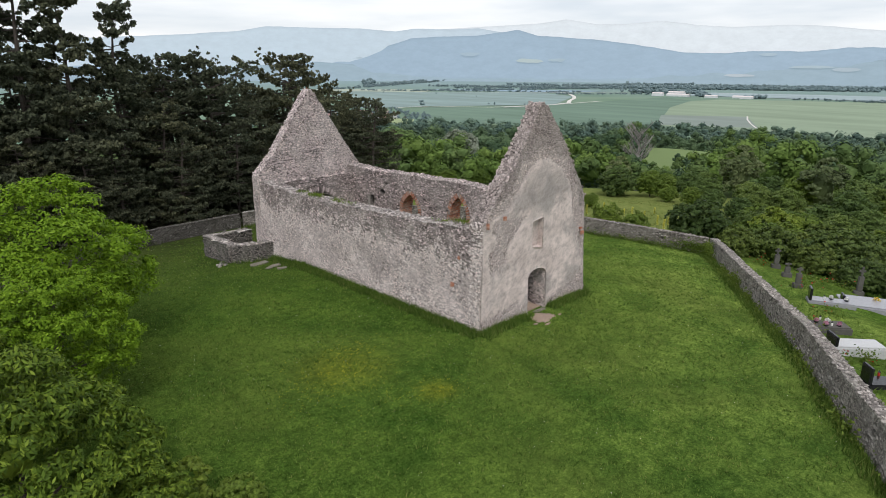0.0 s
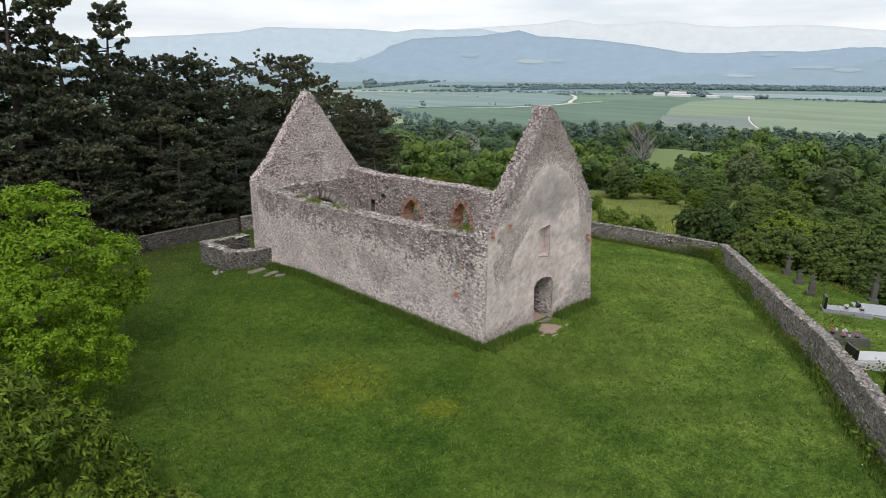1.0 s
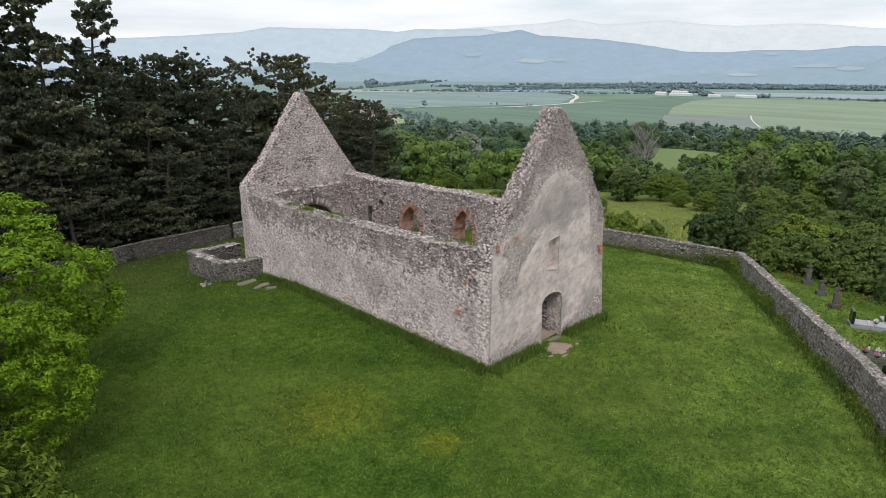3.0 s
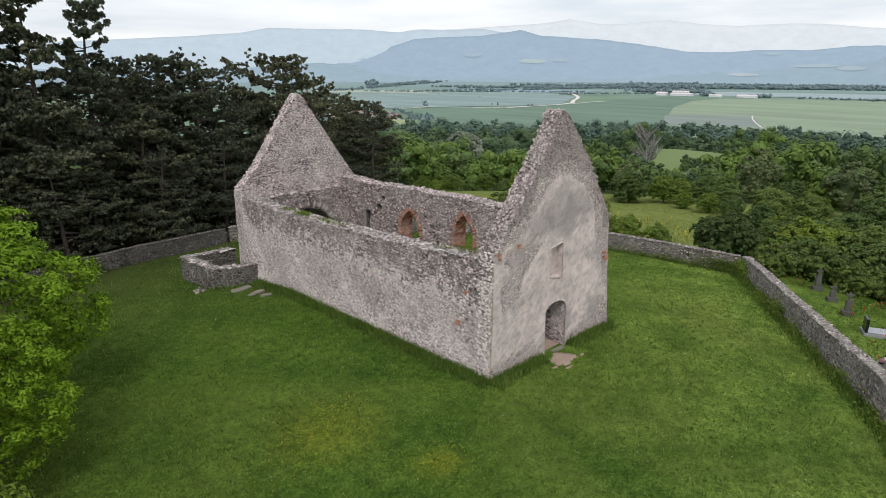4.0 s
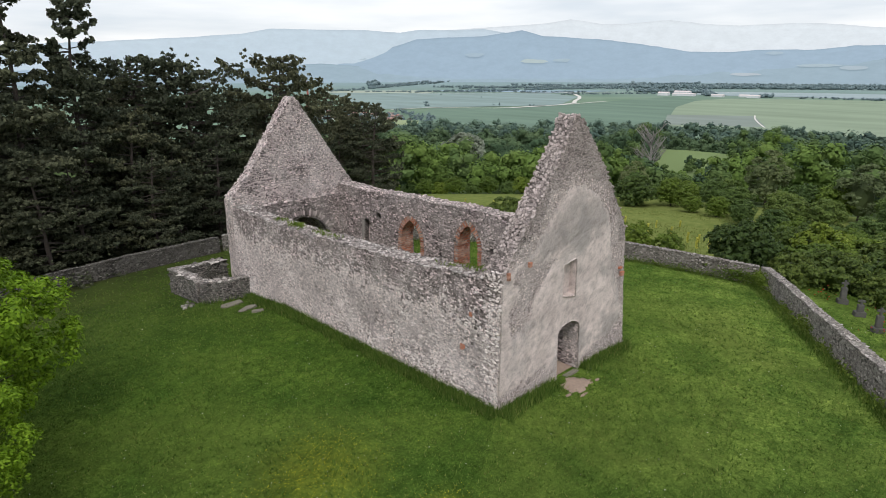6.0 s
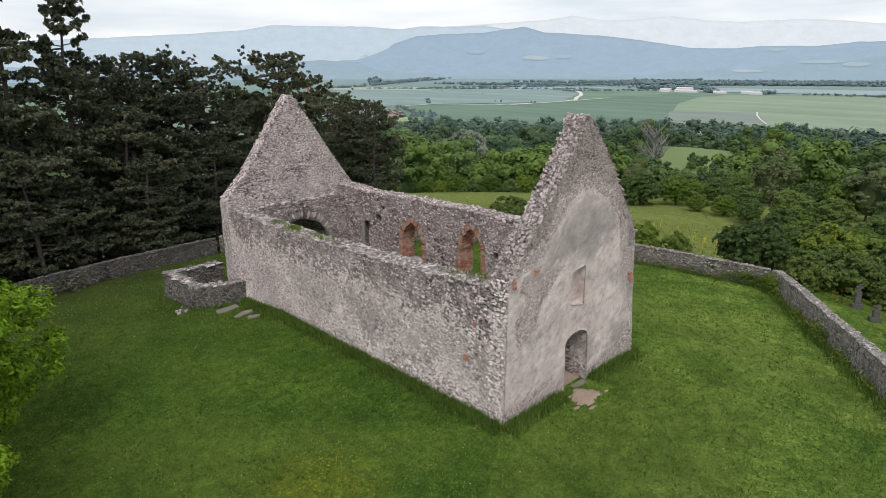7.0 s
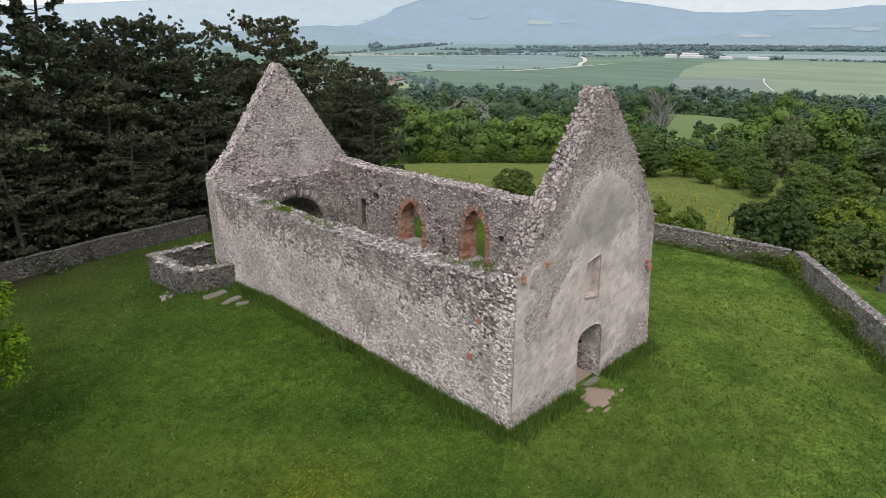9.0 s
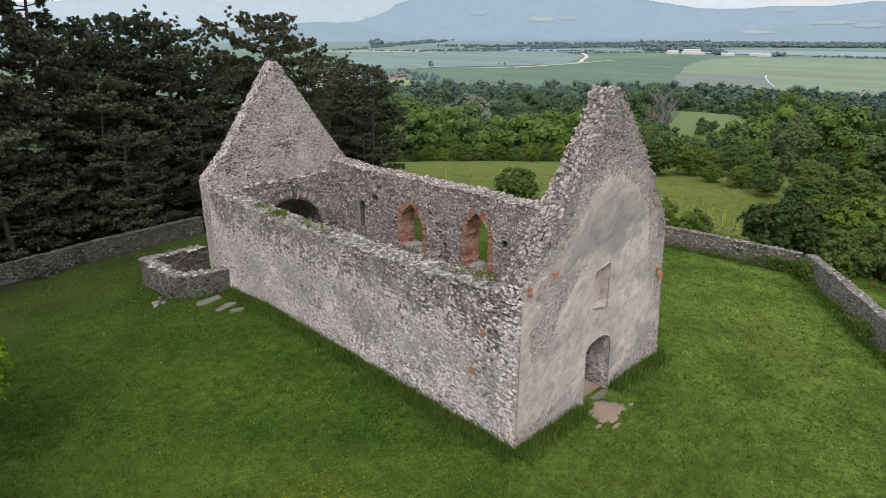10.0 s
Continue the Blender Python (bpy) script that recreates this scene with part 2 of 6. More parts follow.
M_PINE = leaf_material("pine_needles", [(0, (0.052, 0.060, 0.042)), (0.6, (0.086, 0.096, 0.064)), (1, (0.132, 0.144, 0.092))], 0.85, 0.15, 0.5, 0.08)


def crown_material(name, dark, mid, light, grain):
    """Foliage seen from afar: sprays of light leaves over dark gaps."""
    m, n, l, b = nodes_of(name)
    g = noise_tex(n, l, grain, 5, 0.75)
    c = ramp(n, l, g, [(0.34, dark), (0.5, mid), (0.66, light)])
    c = mixed(n, l, 0.6, c, ramp(n, l, random_of(n, False), [(0, (0.72, 0.76, 0.74)), (1, (1.26, 1.22, 1.15))]), "MULTIPLY")
    l.new(c, b.inputs["Base Color"])
    b.inputs["Roughness"].default_value, b.inputs["Specular IOR Level"].default_value = 0.85, 0.1
    return m


C_WOOD_A = crown_material("wood_crowns", (0.060, 0.100, 0.032), (0.088, 0.138, 0.046), (0.130, 0.185, 0.064), 0.16)
C_WOOD_B = crown_material("fresh_crowns", (0.072, 0.120, 0.026), (0.104, 0.164, 0.038), (0.148, 0.212, 0.056), 0.16)
C_WOOD_C = crown_material("dark_crowns", (0.040, 0.074, 0.040), (0.062, 0.104, 0.056), (0.092, 0.140, 0.072), 0.16)
# Haze is mixed into these crown colours: bluer, then paler, with distance.
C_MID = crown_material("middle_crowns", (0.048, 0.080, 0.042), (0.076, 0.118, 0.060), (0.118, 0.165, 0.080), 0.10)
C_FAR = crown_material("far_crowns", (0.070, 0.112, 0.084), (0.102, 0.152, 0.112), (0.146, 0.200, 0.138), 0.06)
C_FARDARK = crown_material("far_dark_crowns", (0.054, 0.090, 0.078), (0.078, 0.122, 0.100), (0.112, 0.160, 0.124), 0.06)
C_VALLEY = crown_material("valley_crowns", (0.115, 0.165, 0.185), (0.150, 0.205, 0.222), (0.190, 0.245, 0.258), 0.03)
M_BARK = varied("bark", [(0, (0.05, 0.04, 0.033)), (1, (0.09, 0.072, 0.06))], True, 14, 2, 0.95, (0.11, 0.10, 0.09), 0.4)
M_DEADWOOD = varied("bare_wood", [(0, (0.22, 0.20, 0.18)), (1, (0.28, 0.26, 0.23))], True, 14, 2, 0.95)
M_BLADE = leaf_material("grass_blades", [(0, (0.050, 0.100, 0.020)), (0.5, (0.108, 0.188, 0.036)), (0.85, (0.182, 0.258, 0.058)), (1, (0.28, 0.30, 0.10))], 0.8, 0.3, 0.0, 0.0)
M_MEADOW = leaf_material("meadow_blades", [(0, (0.13, 0.17, 0.035)), (0.7, (0.18, 0.215, 0.05)), (1, (0.24, 0.25, 0.08))], 0.7, 0.2)
M_PETAL_Y = leaf_material("yellow_petals", [(0, (0.45, 0.43, 0.02)), (1, (0.75, 0.66, 0.04))])
M_PETAL_W = leaf_material("white_petals", [(0, (0.5, 0.52, 0.42)), (1, (0.8, 0.8, 0.74))])
M_MULLEIN = leaf_material("mullein_flowers", [(0, (0.48, 0.48, 0.08)), (1, (0.80, 0.75, 0.20))])


def plain(name, colour, rough=0.7, grain=12.0, depth=0.3, spec=0.4, metal=0.0):
    m, n, l, b = nodes_of(name)
    g = noise_tex(n, l, grain, 6, 0.7)
    c = mixed(n, l, depth, colour, ramp(n, l, g, [(0.3, tuple(0.5 * v for v in colour)), (0.7, tuple(min(1, 1.3 * v) for v in colour))]))
    c = mixed(n, l, depth * 0.7, c, ramp(n, l, noise_tex(n, l, grain * 0.12, 4), [(0.35, tuple(0.6 * v for v in colour)), (0.65, colour)]))
    l.new(c, b.inputs["Base Color"])
    b.inputs["Roughness"].default_value, b.inputs["Metallic"].default_value = rough, metal
    b.inputs["Specular IOR Level"].default_value = spec
    bumped(n, l, b, g, 0.3, 0.01)
    return m


M_GRANITE = plain("polished_grey_granite", (0.32, 0.32, 0.34), 0.25, 60, 0.4, 0.5)
M_PALE = plain("pale_terrazzo", (0.52, 0.52, 0.52), 0.4, 50, 0.3, 0.5)
M_BLACK = plain("black_granite", (0.02, 0.02, 0.022), 0.12, 60, 0.3, 0.5)
M_WEATHER = plain("weathered_concrete", (0.115, 0.11, 0.10), 0.9, 20, 0.6, 0.2)
M_RED = plain("red_glass", (0.45, 0.03, 0.02), 0.25, 20, 0.2)
M_WHITE = plain("white_porcelain", (0.75, 0.74, 0.70), 0.4, 20, 0.1)
M_GOLD = plain("yellow_flowers", (0.65, 0.45, 0.03), 0.7, 40, 0.4)
M_PINK = plain("pink_flowers", (0.55, 0.25, 0.35), 0.7, 40, 0.4)
M_SOIL = plain("bare_soil", (0.35, 0.265, 0.21), 0.95, 9, 0.6, 0.1)
M_SLAB = plain("worn_flagstone", (0.23, 0.21, 0.17), 0.9, 9, 0.6, 0.2)
M_DRESSED = plain("dressed_stone", (0.36, 0.33, 0.30), 0.9, 14, 0.5, 0.2)
M_ROAD = plain("pale_gravel", (0.62, 0.60, 0.56), 0.9, 0.3, 0.1, 0.2)
M_HALL = plain("white_sheeting", (0.62, 0.63, 0.64), 0.6, 0.4, 0.1)
M_HALLROOF = plain("dull_sheeting", (0.62, 0.56, 0.55), 0.7, 0.4, 0.2)
M_SPIRE = plain("red_spire_tin", (0.40, 0.12, 0.10), 0.6, 0.8, 0.2)
M_ROOF = plain("red_tiles", (0.34, 0.21, 0.18), 0.8, 0.8, 0.4)
M_RENDER = plain("house_render", (0.55, 0.54, 0.52), 0.85, 0.5, 0.2)


def ground_material():
    m, n, l, b = nodes_of("grass_ground")
    fine = noise_tex(n, l, 9, 9, 0.85)
    tuft = noise_tex(n, l, 2.1, 7, 0.75)
    mid = noise_tex(n, l, 0.33, 5, 0.6)
    wide = noise_tex(n, l, 0.10, 4, 0.6)
    c = ramp(n, l, fine, [(0.30, (0.013, 0.029, 0.005)), (0.5, (0.062, 0.119, 0.022)), (0.70, (0.166, 0.246, 0.058))])
    c = mixed(n, l, 0.75, c, ramp(n, l, tuft, [(0.34, (0.36, 0.42, 0.36)), (0.66, (1.5, 1.42, 1.3))]), "MULTIPLY")
    c = mixed(n, l, 0.75, c, ramp(n, l, mid, [(0.36, (0.50, 0.60, 0.52)), (0.64, (1.42, 1.26, 1.12))]), "MULTIPLY")
    k = ramp(n, l, wide, [(0.45, (0, 0, 0)), (0.7, (0.4, 0.4, 0.4))])
    c = mixed(n, l, k, c, (0.120, 0.150, 0.032))
    for place, reach, k in (((-7.0, 1.7, 0), 2.6, 0.5), ((-5.5, -2.6, 0), 1.1, 0.5)):
        gap = n.new("ShaderNodeVectorMath")
        gap.operation = "DISTANCE"
        gap.inputs[1].default_value = place
        gg = n.new("ShaderNodeNewGeometry")
        l.new(gg.outputs["Position"], gap.inputs[0])
        mr = n.new("ShaderNodeMapRange")
        mr.inputs[1].default_value, mr.inputs[2].default_value, mr.inputs[4].default_value = reach, 0.2, k
        l.new(gap.outputs["Value"], mr.inputs[0])
        mm = mixed(n, l, 1.0, mr.outputs[0], ramp(n, l, tuft, [(0.35, (0.1, 0.1, 0.1)), (0.6, (1, 1, 1))]), "MULTIPLY")
        c = mixed(n, l, mm, c, (0.20, 0.20, 0.02))
    # the meadow and the woodland floor lie outside the churchyard
    geo = n.new("ShaderNodeNewGeometry")
    ring = n.new("ShaderNodeVectorMath")
    ring.operation = "DISTANCE"
    flat = n.new("ShaderNodeVectorMath")
    flat.operation = "MULTIPLY"
    flat.inputs[1].default_value = (1, 1, 0)
    l.new(geo.outputs["Position"], flat.inputs[0])
    l.new(flat.outputs[0], ring.inputs[0])
    ring.inputs[1].default_value = (4, 8, 0)

    def band(a, z):
        r = n.new("ShaderNodeMapRange")
        r.inputs[1].default_value, r.inputs[2].default_value = a, z
        l.new(ring.outputs["Value"], r.inputs[0])
        return r.outputs[0]

    meadow = ramp(n, l, noise_tex(n, l, 0.9, 8, 0.8), [(0.3, (0.095, 0.13, 0.03)), (0.7, (0.205, 0.23, 0.075))])
    sp = n.new("ShaderNodeSeparateXYZ")
    l.new(geo.outputs["Position"], sp.inputs[0])

    def slope(kx, ky, a, z):
        m1, m2, r = n.new("ShaderNodeMath"), n.new("ShaderNodeMath"), n.new("ShaderNodeMapRange")
        m1.operation, m2.operation = "MULTIPLY", "MULTIPLY_ADD"
        m1.inputs[1].default_value, m2.inputs[1].default_value = ky, kx
        l.new(sp.outputs[1], m1.inputs[0])
        l.new(sp.outputs[0], m2.inputs[0])
        l.new(m1.outputs[0], m2.inputs[2])
        r.inputs[1].default_value, r.inputs[2].default_value = a, z
        l.new(m2.outputs[0], r.inputs[0])
        return r.outputs[0]

    open_land = mixed(n, l, slope(0.0, 1.0, -3, 4), c, meadow)
    # Woodland floor litter, its colour taken darker for the shade under the pines.
    shaded_floor_litter = ramp(n, l, tuft, [(0.3, (0.018, 0.018, 0.010)), (0.7, (0.045, 0.042, 0.024))])
    outside = mixed(n, l, slope(1.0, -0.6, -8, 2), shaded_floor_litter, open_land)
    # Needle litter by the wall, spread on over the lawn to darken it like tree shade.
    litter_shade = mixed(n, l, 1.0, slope(-0.30, 1.0, 13.0, 33.0), ramp(n, l, tuft, [(0.3, (0.35, 0.35, 0.35)), (0.6, (0.85, 0.85, 0.85))]), "MULTIPLY")
    c = mixed(n, l, litter_shade, c, (0.040, 0.042, 0.018))
    # Lawn painted brighter to the right, clear of the trees' shade.
    dry = mixed(n, l, 1.0, slope(0.7, -0.7, -2, 17), ramp(n, l, mid, [(0.3, (0.45, 0.45, 0.45)), (0.65, (0.9, 0.9, 0.9))]), "MULTIPLY")
    c = mixed(n, l, dry, c, mixed(n, l, 1.0, c, (1.95, 1.7, 2.1), "MULTIPLY"))
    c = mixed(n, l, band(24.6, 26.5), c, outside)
    c = mixed(n, l, band(75, 110), c, (0.06, 0.085, 0.035))
    near_to = n.new("ShaderNodeVectorMath")
    near_to.operation = "DISTANCE"
    near_to.inputs[1].default_value = (282, 119, 0)
    l.new(flat.outputs[0], near_to.inputs[0])
    glade = n.new("ShaderNodeMapRange")
    glade.inputs[1].default_value, glade.inputs[2].default_value = 75, 50
    l.new(near_to.outputs["Value"], glade.inputs[0])
    c = mixed(n, l, glade.outputs[0], c, (0.17, 0.225, 0.10))
    # Haze painted into the far ground: paler and bluer towards the hills.
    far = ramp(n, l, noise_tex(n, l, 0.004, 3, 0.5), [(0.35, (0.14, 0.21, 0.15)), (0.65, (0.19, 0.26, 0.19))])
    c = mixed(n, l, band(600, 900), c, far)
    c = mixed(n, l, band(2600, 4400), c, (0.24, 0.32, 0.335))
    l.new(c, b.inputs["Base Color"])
    b.inputs["Roughness"].default_value = 0.95
    b.inputs["Specular IOR Level"].default_value = 0.0
    bumped(n, l, b, fine, 0.9, 0.07)
    return m


M_GROUND = ground_material()


# ---- building helpers ----
def as_mesh(name, verts, faces, material, smooth=False):
    me = bpy.data.meshes.new(name)
    me.from_pydata([tuple(map(float, v)) for v in verts] if not isinstance(verts, np.ndarray) else verts.tolist(), [],
                   faces.tolist() if isinstance(faces, np.ndarray) else faces)
    for m in material if isinstance(material, (list, tuple)) else [material]:
        me.materials.append(m)
    if smooth:
        me.shade_smooth()
    return me


def part(name, bm, material, parent, label=""):
    """One mesh object under a thing or under a part; bm: a bmesh or a mesh."""
    if isinstance(bm, bmesh.types.BMesh):
        me = bpy.data.meshes.new(name)
        bm.to_mesh(me)
        bm.free()
    else:
        me = bm
    if material and not me.materials:
        me.materials.append(material)
    ob = new(name, me)
    ob.parent = parent
    return tagged(ob, label) if label else ob


def thing(name, at, label, category, group="", kind="", turn=0.0):
    ob = new(name)
    ob.matrix_basis = pose(*at, 0, 0, turn)
    ob.empty_display_size = 0.2
    return tagged(ob, label, category, group, kind)


def block(size, at=(0, 0, 0), bevel=0.0, lean=0.0):
    """A box standing on at, with bevelled edges."""
    bm = bmesh.new()
    bmesh.ops.create_cube(bm, size=1)
    for v in bm.verts:
        v.co = Vector((v.co.x * size[0] + at[0], v.co.y * size[1] + at[1], (v.co.z + 0.5) * size[2] + at[2]))
        v.co.x += lean * (v.co.z - at[2])
    if bevel:
        bmesh.ops.bevel(bm, geom=bm.edges[:], offset=bevel, segments=2, affect="EDGES")
    return bm


def joined(*bms):
    out = bmesh.new()
    for b in bms:
        me = bpy.data.meshes.new("tmp")
        b.to_mesh(me)
        b.free()
        out.from_mesh(me)
        bpy.data.meshes.remove(me)
    return out


def lathe(profile, seg=16, at=(0, 0, 0)):
    bm = bmesh.new()
    rings = []
    for r, z in profile:
        rings.append([bm.verts.new((at[0] + r * math.cos(k * 2 * math.pi / seg), at[1] + r * math.sin(k * 2 * math.pi / seg), at[2] + z)) for k in range(seg)])
    for a, b in zip(rings, rings[1:]):
        for k in range(seg):
            bm.faces.new((a[k], a[(k + 1) % seg], b[(k + 1) % seg], b[k]))
    bm.faces.new(rings[-1])
    bm.faces.new(rings[0][::-1])
    return bm


def tube(points, radii, seg=7):
    bm = bmesh.new()
    rings = []
    for i, (p, r) in enumerate(zip(points, radii)):
        p = Vector(p)
        d = (Vector(points[min(i + 1, len(points) - 1)]) - Vector(points[max(i - 1, 0)])).normalized()
        a = d.orthogonal().normalized() if abs(d.z) < 0.9 else Vector((1, 0, 0)).cross(d).normalized()
        b = d.cross(a)
        rings.append([bm.verts.new(p + (a * math.cos(k * 2 * math.pi / seg) + b * math.sin(k * 2 * math.pi / seg)) * r) for k in range(seg)])
    for a, b in zip(rings, rings[1:]):
        for k in range(seg):
            bm.faces.new((a[k], a[(k + 1) % seg], b[(k + 1) % seg], b[k]))
    bm.faces.new(rings[-1])
    return bm


# ---- the lie of the land ----
RINGS = ([0, 24, 30, 36, 50, 60, 82, 105, 165, 265, 440, 740, 900, 1075, 3400, 4700, 5200], [0, -0.8, -2.6, -4.3, -6.0, -7.2, -9.5, -15, -27, -37, -51, -69, -82, -110, -110, -80, -80])


def smooth01(t):
    t = min(1, max(0, t))
    return t * t * (3 - 2 * t)


def land(x, y):
    r = math.hypot(x - 4, y - 8)
    yard = -0.075 * max(0, x - 8) - 0.08 * max(0, y - 15)
    k = smooth01((r - 23.5) / 9)
    z = yard * (1 - k) + float(np.interp(r, *RINGS)) * k
    if 60 < r < 900:
        z += 14 * math.exp(-((x - 284.5) ** 2 + (y - 120) ** 2) / 3500) + 3.5 * math.exp(-((x - 119) ** 2 + (y + 13) ** 2) / 2900)
    if r < 40:
        z += 0.05 * noise.noise((x * 0.35, y * 0.35, 3.1))
    elif r < 900:
        z += min(2.5, (r - 40) * 0.02) * noise.noise((x * 0.02, y * 0.02, 7.7))
    return z


def ground_sheet():
    radii = list(np.arange(0, 40, 0.5)) + list(np.geomspace(40, 5000, 90))
    seg = 180
    verts = [(4, 8, land(4, 8))]
    for r in radii[1:]:
        for k in range(seg):
            a = 2 * math.pi * k / seg
            x, y = 4 + r * math.cos(a), 8 + r * math.sin(a)
            verts.append((x, y, land(x, y)))
    faces = [(0, 1 + k, 1 + (k + 1) % seg) for k in range(seg)]
    for i in range(len(radii) - 2):
        o, q = 1 + i * seg, 1 + (i + 1) * seg
        faces += [(o + k, q + k, q + (k + 1) % seg, o + (k + 1) % seg) for k in range(seg)]
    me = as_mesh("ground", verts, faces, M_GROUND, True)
    return tagged(new("ground", me), "mown green churchyard grass falling away to a wide valley", "ground", kind="structure")


ground_sheet()


# ---- rubble masonry ----
def rock_shapes(count, seed):
    """Low, irregular stones: an uneven rim sunk in the wall, a smaller uneven face."""
    rnd = random.Random(seed)
    shapes = []
    for _ in range(count):
        k = rnd.choice((4, 5, 5, 6, 7))
        ang = sorted(2 * math.pi * (i + rnd.uniform(-0.28, 0.28)) / k for i in range(k))
        rim = [rnd.uniform(0.66, 1.22) for _ in range(k)]
        v = [(0.52 * r * math.cos(a), 0.52 * r * math.sin(a), -0.6) for a, r in zip(ang, rim)]
        v += [(0.43 * r * math.cos(a), 0.43 * r * math.sin(a), rnd.uniform(0.45, 1.15)) for a, r in zip(ang, rim)]
        v.append((0, 0, rnd.uniform(0.75, 1.1)))
        f = []
        for i in range(k):
            j = (i + 1) % k
            f += [(i, j, k + j), (i, k + j, k + i), (k + i, k + j, 2 * k)]
        shapes.append((np.array(v), f))
    return shapes


ROCKS = rock_shapes(14, 5)


def rock_meshes(material):
    return [as_mesh("stone", v, f, material) for v, f in ROCKS]


def lay_stones(parent, places, stone_mat, stones_mat, near, label="", limit=300):
    """places: matrices of stones. The ones nearest to `near` become pieces, the rest one joined part."""
    places = sorted(places, key=lambda m: (m.translation - Vector(near)).length_squared)
    meshes = rock_meshes(stone_mat)
    rnd = random.Random(len(places))
    for m in places[:limit]:
        ob = new("stone", rnd.choice(meshes))
        ob.parent = parent
        ob.matrix_basis = m
    verts, faces, base = [], [], 0
    for m in places[limit:]:
        v, f = rnd.choice(ROCKS)
        a = np.array(m)
        verts.append(v @ a[:3, :3].T + a[:3, 3])
        faces += [tuple(i + base for i in t) for t in f]
        base += len(v)
    if verts:
        ob = part("rubble", as_mesh("rubble", np.concatenate(verts), faces, stones_mat), None, parent, label)
        tagged(ob, kind="stuff")


def inside(poly, u, v):
    hit = False
    for (a, b), (c, d) in zip(poly, poly[1:] + poly[:1]):
        if (b > v) != (d > v) and u < (c - a) * (v - b) / (d - b) + a:
            hit = not hit
    return hit


def snapped(polys, u, v, reach):
    best, at = reach, (u, v)
    for poly in polys:
        for (a, b), (c, d) in zip(poly, poly[1:] + poly[:1]):
            L = (c - a) ** 2 + (d - b) ** 2
            t = min(1, max(0, ((u - a) * (c - a) + (v - b) * (d - b)) / L)) if L else 0
            p = (a + t * (c - a), b + t * (d - b))
            q = math.hypot(p[0] - u, p[1] - v)
            if q < best:
                best, at = q, p
    return at


def slab(name, outline, holes, place, depth, step, rough, material, parent, label="", pick=None, layers=4, head=0):
    """A wall with its openings cut through: outline and holes in (u, v); place(u, v, w) gives the point at depth w."""
    us = [p[0] for p in outline]
    vs = [p[1] for p in outline]
    nu, nv = int(math.ceil((max(us) - min(us)) / step)) + 1, int(math.ceil((max(vs) - min(vs)) / step)) + 1
    polys = [outline, *holes]
    cells = []
    for i in range(nu):
        for j in range(nv):
            u, v = min(us) + (i + 0.5) * step, min(vs) + (j + 0.5) * step
            if inside(outline, u, v) and not any(inside(h, u, v) for h in holes):
                cells.append((i, j))
    have = set(cells)
    index, flat = {}, []

    def vert(i, j):
        if (i, j) not in index:
            u, v = min(us) + i * step, min(vs) + j * step
            around = sum((a, b) in have for a in (i - 1, i) for b in (j - 1, j))
            if around < 4:
                u, v = snapped(polys, u, v, step * 1.2)
            index[i, j] = len(flat)
            flat.append((u, v))
        return index[i, j]

    quads = [(vert(i, j), vert(i + 1, j), vert(i + 1, j + 1), vert(i, j + 1)) for i, j in cells]
    count = {}
    for q in quads:
        for a, b in zip(q, q[1:] + q[:1]):
            count[a, b] = 1
    rim = [e for e in count if (e[1], e[0]) not in count]
    verts, faces, slots = [], [], []

    def point(u, v, w):
        p = place(u, v, w)
        n = Vector((noise.noise(p * 1.3), noise.noise(p * 1.3 + Vector((9, 0, 0))), noise.noise(p * 1.3 + Vector((0, 9, 0)))))
        n += 0.5 * Vector((noise.noise(p * 5), noise.noise(p * 5 + Vector((9, 0, 0))), noise.noise(p * 5 + Vector((0, 9, 0)))))
        return p + n * rough

    F = len(flat)
    for w in (0.0, depth):
        verts += [point(u, v, w) for u, v in flat]
    for k, q in enumerate(quads):
        faces.append(q[::-1])
        slots.append(pick(*[sum(flat[i][a] for i in q) / 4 for a in (0, 1)]) if pick else 0)
        faces.append(tuple(i + F for i in q))
        slots.append(0)
    rows = {}
    rimv = sorted({a for e in rim for a in e})
    for a in rimv:
        ids = [a]
        for s in range(1, layers):
            ids.append(len(verts))
            verts.append(point(*flat[a], depth * s / layers))
        rows[a] = ids + [a + F]
    for a, b in rim:
        for s in range(layers):
            faces.append((rows[a][s], rows[b][s], rows[b][s + 1], rows[a][s + 1]))
            slots.append(head if flat[a][1] > 4.4 else 0)
    me = as_mesh(name, verts, faces, material)
    me.polygons.foreach_set("material_index", slots)
    bm = bmesh.new()
    bm.from_mesh(me)
    bmesh.ops.recalc_face_normals(bm, faces=bm.faces[:])
    bm.to_mesh(me)
    bm.free()
    return part(name, me, None, parent, label)


